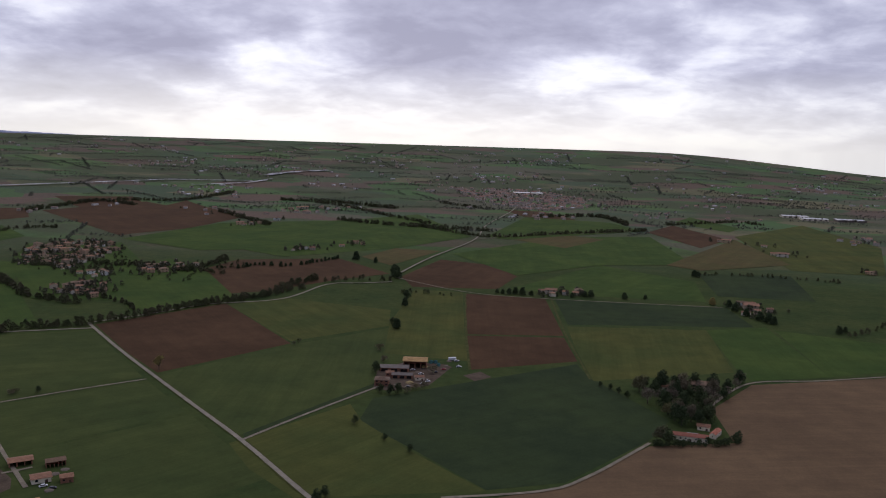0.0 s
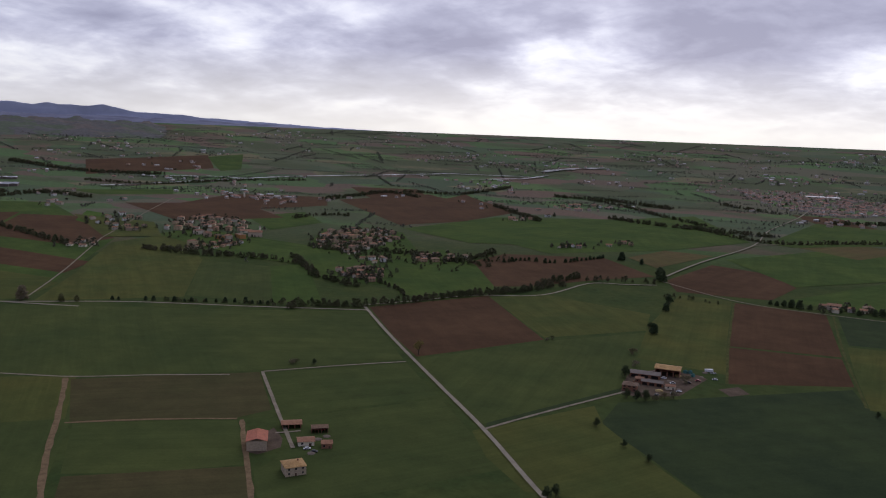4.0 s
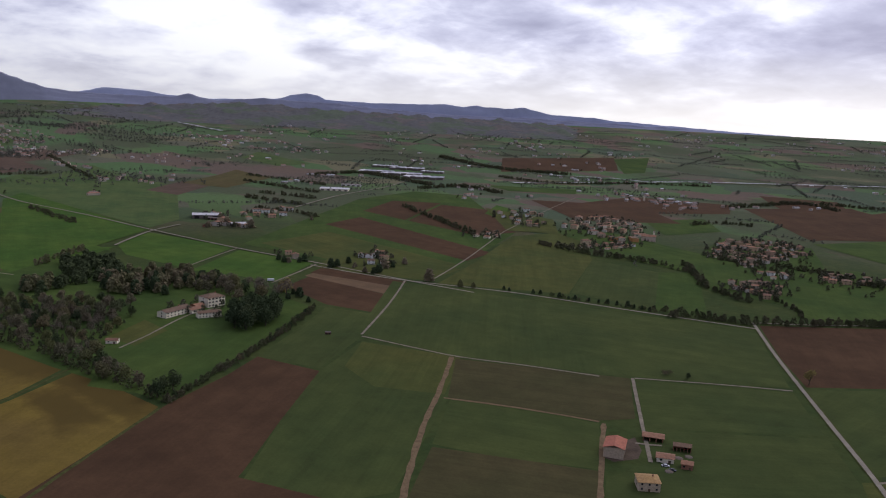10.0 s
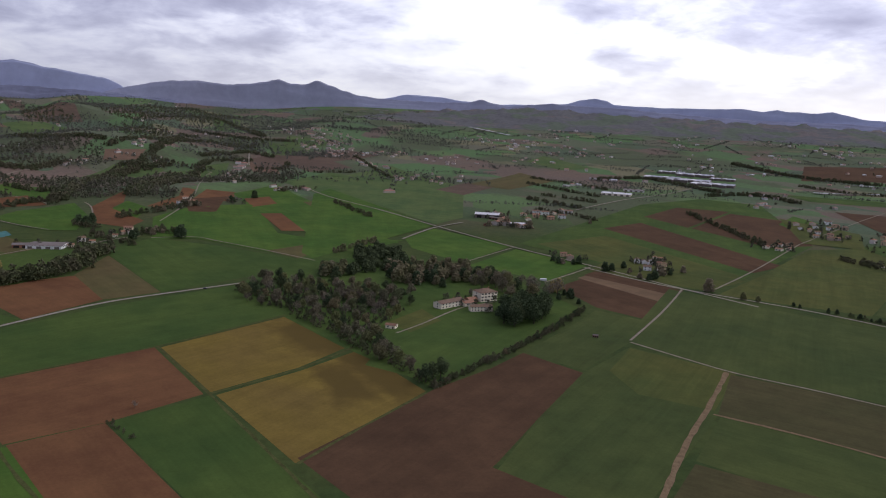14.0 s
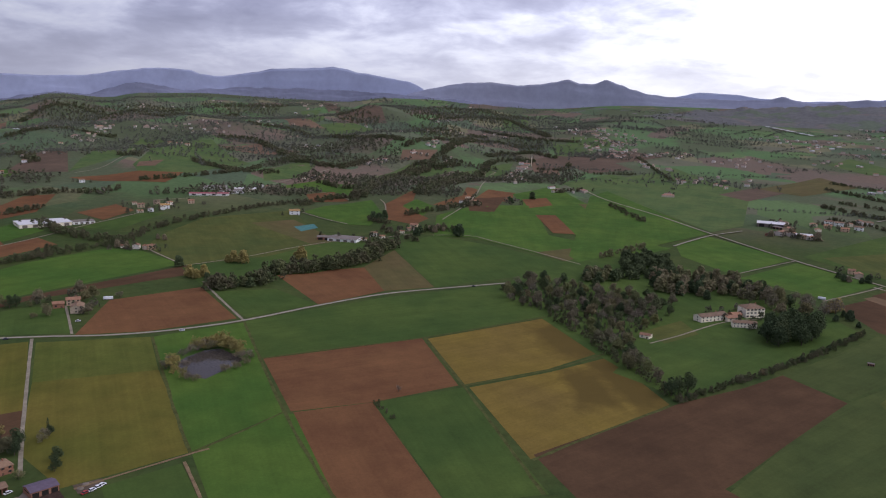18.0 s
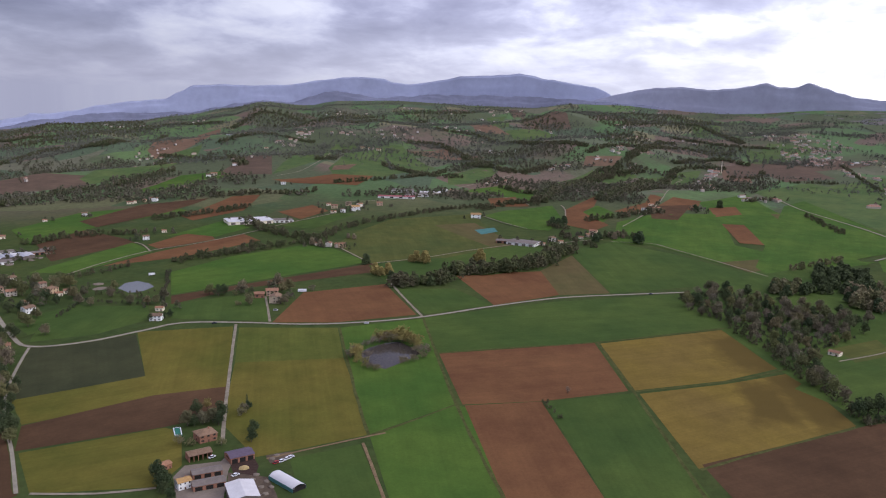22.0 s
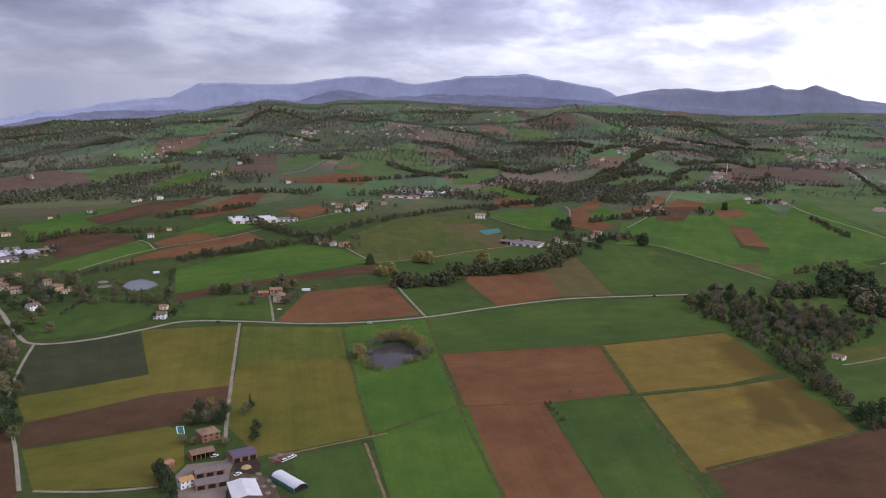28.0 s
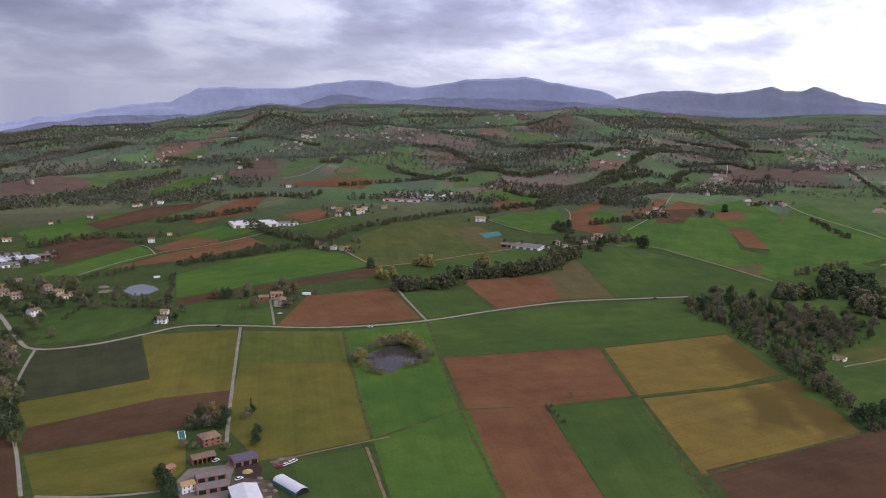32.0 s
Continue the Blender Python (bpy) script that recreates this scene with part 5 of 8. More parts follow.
TREES = {
    # height, crown width, crown start, leaf tufts, tuft size, leaves, words
    "broad": (12, 10.5, 0.12, 800, 0.70, L_BROWN, "broad autumn tree with russet and olive leaves"),
    "broad_b": (14, 10, 0.15, 820, 0.70, L_BROWN, "tall autumn tree with an uneven olive-brown crown"),
    "dark": (14, 9.5, 0.06, 760, 0.70, L_GREEN, "dense dark green evergreen tree"),
    "bare": (12, 9, 0.25, 440, 0.44, L_BARE, "nearly leafless grey-brown tree"),
    "yellow": (13, 8.5, 0.12, 560, 0.60, L_YELLOW, "golden yellow autumn poplar"),
    "cypress": (13, 2.6, 0.03, 260, 0.48, L_GREEN, "slim dark green cypress"),
    "shrub": (4.5, 5.5, 0.0, 300, 0.37, L_BROWN, "rough olive-brown shrub among the grass"),
    "shrub_yellow": (5.0, 5.5, 0.0, 300, 0.37, L_YELLOW, "yellowing shrub at the water's edge"),
    "shrub_bare": (4.5, 5.5, 0.0, 280, 0.33, L_BARE, "grey-brown leafless shrub on the bank"),
}


def tree(kind):
    h, w, start, n, size, leaf, words = TREES[kind]
    rng = random.Random(kind)
    root = thing("shrub" if kind.startswith("shrub") else "tree", words, "shrub" if kind.startswith("shrub") else "tree", "shrubs round the pond" if kind.startswith("shrub") else "trees beside fields and farms")
    bm = bmesh.new()
    fork = Vector((rng.uniform(-0.3, 0.3), rng.uniform(-0.3, 0.3), h * max(0.2, start + 0.12)))
    tr = h * 0.022
    cone_between(bm, Vector((0, 0, -1.0)), fork, tr * 1.5, tr)
    limbs = []
    for k in range(7 if h > 6 else 5):
        a = 2 * math.pi * k / 6 + rng.uniform(-0.4, 0.4)
        r = w * 0.5 * rng.uniform(0.45, 0.8)
        tip = Vector((math.cos(a) * r, math.sin(a) * r, h * rng.uniform(max(0.24, start + 0.16), 0.88)))
        limbs.append(tip)
        cone_between(bm, fork, tip, tr * 0.7, tr * 0.15, 5)
    part("trunk", bm, M_BARK, root, "grey-brown trunk with spreading limbs")
    bm = bmesh.new()
    full = 1.3 if kind == "dark" else 1.0
    lobes = [(t * (0.86 if kind == "dark" else 1.0), full * w * rng.uniform(0.2, 0.32)) for t in limbs] + [(Vector((0, 0, h * 0.8)), w * 0.3), (Vector((rng.uniform(-1, 1), rng.uniform(-1, 1), h * 0.55)), w * 0.36)]
    pts = []
    while len(pts) < n:
        if kind == "cypress":
            z = rng.uniform(start, 0.98)
            r = w * 0.5 * math.sin(math.pi * min(1, z * 0.75 + 0.22)) ** 0.8 * rng.uniform(0.5, 1)
            a = rng.uniform(0, 6.283)
            pts.append((Vector((r * math.cos(a), r * math.sin(a), z * h)), size * rng.uniform(0.7, 1.2)))
            continue
        c, r = rng.choice(lobes)
        d = Vector((rng.gauss(0, 1), rng.gauss(0, 1), rng.gauss(0, 0.8))).normalized()
        p = c + d * r * rng.uniform(0.5, 1.08)
        if p.z < h * start or p.z < 0.2 or p.z > h * 1.04:
            continue
        pts.append((p, size * rng.uniform(0.6, 1.35)))
    tufts(bm, pts, rng)
    part("crown", bm, leaf, root)
    return root


MADE = {}
VILLAGE = ("cottage", "cottage_hip", "block", "row_house", "orange_block", "white_house", "hut", "orange_hut")
GARDENS = collections.defaultdict(list)


def garden(x, y, room, count):
    """A few trees round a far house, planted later with their neighbours."""
    rng = random.Random(round(x * 13 + y * 7))
    for _ in range(count):
        a, r = rng.uniform(0, 6.283), room * rng.uniform(0.8, 2.0)
        GARDENS[int((math.degrees(math.atan2(-x, y)) + 30) // 12)].append((x + r * math.cos(a), y + r * math.sin(a)))


def plant_gardens():
    for k, spots in sorted(GARDENS.items()):
        woodland("garden_trees", "garden trees and bushes standing between far houses", spots, 8.0, 9, L_HILL, 900 + k)


def put(key, x, y, turn=0.0, size=1.0, sink=0.0):
    """Stand a thing of that kind at (x, y); the first is built, the rest are copies."""
    tall = size if key in TREES else (0.62 if key == "tower" else 0.95 if key in ("mast", "car_white", "car_dark", "car_red", "van") else 0.55 if key.startswith("hall") else 0.72 if math.hypot(x, y) < 700 else 0.84) * size ** 0.35
    m = Matrix.Translation((x, y, ground_z(x, y) + 0.05 - sink)) @ Matrix.Rotation(radians(turn), 4, "Z") @ Matrix.Diagonal((size, size, tall, 1))
    build = key
    if key in VILLAGE and math.hypot(x, y) > 900:
        m = m @ Matrix.Diagonal((0.82, 0.82, 0.92, 1))
    if key not in TREES and not key.startswith(("car", "van", "junk", "tarp", "bale", "mast", "tower")) and math.hypot(x, y) > 720:
        garden(x, y, 8 * size + 3, 3)
    DETAIL[0] = key in TREES or math.hypot(x, y) < 850
    key = (key, DETAIL[0])
    if key not in MADE:
        MADE[key] = KINDS[build]()
        MADE[key].matrix_basis = m
        return MADE[key]
    s = MADE[key].scale
    return copy_thing(MADE[key], m @ Matrix.Diagonal((1 / s[0], 1 / s[1], 1 / s[2], 1)))


def grove(kinds, spacing, sizes, *poly):
    """Single trees spread over a patch of ground."""
    poly = list(poly)
    if math.hypot(*poly[0]) > 860:
        for leaf, k in ((L_BROWN_MIX, 1.0), (L_GREEN, 0.35)):
            wood(spacing / k ** 0.5, 13.5 * sum(sizes) / 2, *poly, per_tree=44, leaf=leaf, label="mixed autumn trees of the villa park")
        return
    rng = random.Random(round(poly[0][0] * 3 + poly[0][1]))
    x0, x1 = min(p[0] for p in poly), max(p[0] for p in poly)
    y0, y1 = min(p[1] for p in poly), max(p[1] for p in poly)
    done = []
    for _ in range(int((x1 - x0) * (y1 - y0) / spacing ** 2 * 6)):
        x, y = rng.uniform(x0, x1), rng.uniform(y0, y1)
        if inside(x, y, poly) and all((x - a) ** 2 + (y - b) ** 2 > spacing ** 2 for a, b in done):
            done.append((x, y))
            put(rng.choice(kinds), x, y, rng.uniform(0, 360), rng.uniform(*sizes))


def avenue(kinds, spacing, sizes, *pts):
    """Single trees along a line; far off they are one row."""
    rng = random.Random(round(pts[0][0] * 5 + pts[0][1]))
    if math.hypot(*pts[0]) > 650:
        spots = [(p.x + rng.uniform(-2, 2), p.y + rng.uniform(-2, 2)) for p in curve(pts, 0.6 * spacing) if rng.random() < 0.9]
        woodland("tree_row", "row of dark roadside trees", spots, 10 * sum(sizes) / 2, 30, L_GREEN if kinds[0] == "dark" else L_FAR, 41)
        return
    for p in curve(pts, spacing):
        if rng.random() < 0.9:
            put(rng.choice(kinds), p.x + rng.uniform(-1.5, 1.5), p.y + rng.uniform(-1.5, 1.5), rng.uniform(0, 360), rng.uniform(*sizes))


LEAF = np.array([(1, 1, 1), (1, -1, -1), (-1, 1, -1), (-1, -1, 1)], float) * 0.75
LEAF_F = np.array([(0, 1, 2), (0, 3, 1), (1, 3, 2), (0, 2, 3)])


def woodland(name, label, spots, height, per_tree, material, seed):
    """Far trees as one body of leaf clumps."""
    rng = np.random.RandomState(seed)
    centres, sizes = [], []
    reach = math.hypot(*spots[0])
    more, small = (2.6, 0.56) if reach < 1000 else (1.9, 0.7) if reach < 1400 else (1.0, 1.0)
    for x, y in spots:
        h = height * rng.uniform(0.6, 1.2)
        z = ground_z(x, y)
        for _ in range(round(per_tree * 1.7 * more)):
            a, r = rng.uniform(0, 6.283), h * 0.36 * math.sqrt(rng.uniform(0, 1))
            up = rng.uniform(0.12, 1.0)
            r *= 1.15 - 0.75 * up * up
            centres.append((x + r * math.cos(a), y + r * math.sin(a), z + h * up * 0.92))
            sizes.append(h * small * rng.uniform(0.09, 0.20))
    c, s = np.array(centres), np.array(sizes)
    n = len(c)
    v = LEAF[None] * rng.uniform(0.6, 1.35, (n, 4, 1)) * s[:, None, None]
    q = rng.normal(size=(n, 4))
    q /= np.linalg.norm(q, axis=1)[:, None]
    w, a, b, d = q.T
    rot = np.stack([1 - 2 * (b * b + d * d), 2 * (a * b - w * d), 2 * (a * d + w * b), 2 * (a * b + w * d), 1 - 2 * (a * a + d * d), 2 * (b * d - w * a), 2 * (a * d - w * b), 2 * (b * d + w * a), 1 - 2 * (a * a + b * b)], 1).reshape(n, 3, 3)
    v = np.einsum("nij,nkj->nki", rot, v) + c[:, None]
    f = LEAF_F[None] + 4 * np.arange(n)[:, None, None]
    me = bpy.data.meshes.new(name)
    me.from_pydata(v.reshape(-1, 3).tolist(), [], f.reshape(-1, 3).tolist())
    me.materials.append(material)
    return tagged(new(name, me), label, "woodland", kind="stuff")


def wood(spacing, height, *poly, per_tree=12, leaf=None, label="mixed autumn woodland between the fields"):
    poly = list(poly)
    seed = int(abs(poly[0][0] * 3 + poly[0][1])) % 99991
    rng = random.Random(seed)
    x0, x1 = min(p[0] for p in poly), max(p[0] for p in poly)
    y0, y1 = min(p[1] for p in poly), max(p[1] for p in poly)
    spots = []
    nx, ny = int((x1 - x0) / spacing) + 1, int((y1 - y0) / spacing) + 1
    for i in range(nx):
        for j in range(ny):
            x, y = x0 + (i + rng.uniform(0.05, 0.95)) * spacing, y0 + (j + rng.uniform(0.05, 0.95)) * spacing
            if inside(x, y, poly):
                spots.append((x, y))
    if spots:
        woodland("woodland", label, spots, height, per_tree, leaf or L_FAR, seed)


def hedge(width, height, *pts, spacing=6.5, per_tree=10, leaf=None, label="overgrown hedgerow of bushes and small trees", gaps=0.12):
    seed = int(abs(pts[0][0] * 7 + pts[0][1])) % 99991
    rng = random.Random(seed)
    spots = []
    for p in curve(pts, spacing):
        if rng.random() < gaps:
            continue
        for _ in range(max(1, round(width / spacing))):
            spots.append((p.x + rng.uniform(-width, width) / 2, p.y + rng.uniform(-width, width) / 2))
    woodland("hedgerow", label, spots, height, per_tree, leaf or L_FAR, seed)


def far_houses(label, spots, tall, roof):
    """Houses too far off to tell apart singly: walls and pitched roofs in one body."""
    v, f, mats = [], [], []
    for x, y, turn, w, d in spots:
        if (x * 3.7 + y) % 1 < 0.35:
            garden(x, y, w, 1)
        h, z = tall * (0.8 + 0.4 * ((x * 7.3 + y) % 1)), ground_z(x, y)
        ca, sa = math.cos(turn), math.sin(turn)

        def add(points, faces, m):
            n = len(v)
            for a, b, c in points:
                v.append((x + a * ca - b * sa, y + a * sa + b * ca, z + c))
            for q in faces:
                f.append([n + i for i in q])
                mats.append(m)
        w, d, e = w / 2, d / 2, 0.5
        add([(sx * w, sy * d, zz) for zz in (-1.5, h) for sx, sy in ((-1, -1), (1, -1), (1, 1), (-1, 1))], [(0, 1, 5, 4), (1, 2, 6, 5), (2, 3, 7, 6), (3, 0, 4, 7)], 0)
        up = h + (0.42 * d if roof is M_FAR_ROOF else 0.15 * d)
        add([(sx * (w + e), sy * (d + e), h - 0.1) for sx, sy in ((-1, -1), (1, -1), (1, 1), (-1, 1))] + [(-w * 0.8, 0, up), (w * 0.8, 0, up)], [(0, 1, 5, 4), (2, 3, 4, 5), (1, 2, 5), (3, 0, 4), (3, 2, 1, 0)], 1)
    me = bpy.data.meshes.new("village_houses")
    me.from_pydata(v, [], f)
    me.materials.append(M_FAR_WALL)
    me.materials.append(roof)
    me.polygons.foreach_set("material_index", mats)
    return tagged(new("village_houses", me), label, "houses", kind="stuff")


def hamlet(n, size, seed, *poly, halls=0):
    poly = list(poly)
    if math.hypot(*poly[0]) > 1500:
        n, size = round(1.35 * n), 0.74 * size
    rng = random.Random(seed)
    x0, x1 = min(p[0] for p in poly), max(p[0] for p in poly)
    y0, y1 = min(p[1] for p in poly), max(p[1] for p in poly)
    base = rng.uniform(0, 3)
    spots, tries = [], 0
    while len(spots) < n and tries < 6000:
        tries += 1
        x, y = rng.uniform(x0, x1), rng.uniform(y0, y1)
        if inside(x, y, poly) and all(math.hypot(x - q[0], y - q[1]) > size * 0.75 for q in spots):
            w = size * rng.uniform(0.5, 1.0)
            spots.append((x, y, base + rng.choice((0, math.pi / 2)) + rng.uniform(-0.2, 0.2), w * rng.choice((1, 1, 1.3, 1.8)), w * 0.75))
    if halls:
        far_houses("pale sheet-roofed halls far off in the plain", spots[:halls], 5.0, M_FAR_SHEET)
        spots = spots[halls:]
    if spots:
        far_houses("distant village houses with plastered walls and tiled roofs", spots, 4.6, M_FAR_ROOF)


TOWN = [(-464, 2911), (-189, 2944), (4, 2748), (19, 2453), (-134, 2315), (-300, 2496)]


def far_country():
    """Hedges, tree rows, farmsteads and pale halls scattered over the far plain and the hills."""
    rng = random.Random(77)
    plots = [(p, min(q[0] for q in p), max(q[0] for q in p), min(q[1] for q in p), max(q[1] for q in p)) for p in [q for q, _ in LAID if len(q) > 3 and math.hypot(*q[0]) > 1000] + [TOWN]]
    for lo, hi, lines in ((-26, 0, 70), (0, 25, 80), (25, 50, 80), (50, 74, 70), (74, 100, 90), (100, 125, 90), (125, 150, 70)):
        spots, homes, halls = [], [], []
        hilly = lo >= 74
        gap, tall = (9, 9.5) if hilly else (5.5, 6.5)
        for _ in range(lines if hilly else round(1.6 * lines)):
            yaw, r = radians(rng.uniform(lo, hi)), (2000 + 2700 * rng.random() ** 0.8 if hilly else 1500 + 3200 * rng.random() ** 0.62)
            x, y = -r * math.sin(yaw), r * math.cos(yaw)
            a = yaw + rng.gauss(0, 0.35) + (math.pi / 2 if rng.random() < 0.25 else 0)
            n = rng.randint(8, 34) if hilly else rng.randint(12, 70)
            for k in range(n):
                spots.append((x + math.cos(a) * gap * (k - n / 2) + rng.uniform(-5, 5), y + math.sin(a) * gap * (k - n / 2) + rng.uniform(-5, 5)))
        for _ in range(240 if hilly else 15):
            yaw, r = radians(rng.uniform(lo, hi)), 1100 + 3300 * rng.random()
            if r > 1900 or not hilly:
                spots.append((-r * math.sin(yaw), r * math.cos(yaw)))
        for _ in range(62 if hilly else 10):
            yaw, r = radians(rng.uniform(lo, hi)), 2000 + 2500 * rng.random() ** 0.8
            x, y, a = -r * math.sin(yaw), r * math.cos(yaw), yaw + rng.gauss(0, 0.5)
            for _ in range(rng.randint(25, 90)):
                u, v = rng.gauss(0, 75), rng.gauss(0, 26)
                spots.append((x + u * math.cos(a) - v * math.sin(a), y + u * math.sin(a) + v * math.cos(a)))
        for _ in range(13 if hilly else 44):
            yaw, r = radians(rng.uniform(lo, hi)), 2000 + 2700 * rng.random() ** 0.7
            for _ in range(rng.randint(1, 9)):
                x, y = -r * math.sin(yaw) + rng.gauss(0, 60), r * math.cos(yaw) + rng.gauss(0, 50)
                (halls if rng.random() < (0.12 if hilly else 0.35) else homes).append((x, y, rng.uniform(0, 3), rng.uniform(8, 14), rng.uniform(7, 9)))
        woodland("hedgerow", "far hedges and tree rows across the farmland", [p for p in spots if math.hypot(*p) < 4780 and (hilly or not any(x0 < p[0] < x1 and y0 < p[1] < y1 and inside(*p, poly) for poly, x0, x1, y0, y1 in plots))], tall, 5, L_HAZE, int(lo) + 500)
        far_houses("scattered far farmhouses with tiled roofs", homes, 4.6, M_FAR_ROOF)
        far_houses("scattered pale sheet-roofed halls far off", [(x, y, a, 1.5 * w, 1.1 * d) for x, y, a, w, d in halls], 4.5, M_FAR_SHEET)


def hill_woods():
    """Woods that fill the gullies of the foothills and stand in belts between the fields there."""
    plots = [(p, min(q[0] for q in p), max(q[0] for q in p), min(q[1] for q in p), max(q[1] for q in p)) for p, _ in LAID if len(p) > 3 and math.hypot(*p[0]) > 1100]
    rng = random.Random(12)
    for lo, hi in ((84, 96), (96, 108), (108, 120), (120, 132), (132, 146)):
        near, far = [], []
        r = 1500.0
        while r < 4750:
            gap = 11 + 0.0042 * (r - 1500)
            for k in range(int(radians(hi - lo) * r / gap)):
                yaw, d = radians(lo + (k + rng.random()) * math.degrees(gap / r)), r + rng.uniform(-0.5, 0.5) * gap
                x, y = -d * math.sin(yaw), d * math.cos(yaw)
                cover = noise.fractal(Vector((x / 260, y / 260, 4.0)), 0.9, 2.1, 4) - 0.55 * spurs(x, y)
                if cover < 0.16 - 0.12 * smooth(r, 2400, 4200) or any(x0 < x < x1 and y0 < y < y1 and inside(x, y, p) for p, x0, x1, y0, y1 in plots):
                    continue
                (near if r < 2500 else far).append((x, y))
            r += gap
        if near:
            woodland("woodland", "brown and olive autumn woods in the gullies of the hills", near, 11, 5, L_HILL, int(lo))
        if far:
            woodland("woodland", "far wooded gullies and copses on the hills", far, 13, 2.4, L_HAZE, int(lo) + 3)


def far_trees(height, leaf, label, *spots):
    woodland("trees", label, spots, height, 46, leaf, int(abs(spots[0][0] * 3 + spots[0][1])) % 99991)


def heap(name, label, category, material, w, h):
    """A low rounded heap."""
    root = thing(name, label, category, "heaps in the farmyards")
    bm = bmesh.new()
    rng = random.Random(name)
    bmesh.ops.create_icosphere(bm, subdivisions=2, radius=1.0)
    for v in bm.verts:
        k = rng.uniform(0.85, 1.1)
        v.co = (v.co.x * w * k, v.co.y * w * 0.8 * k, max(-0.3, v.co.z) * h * k)
    part("mound", bm, material, root)
    return root


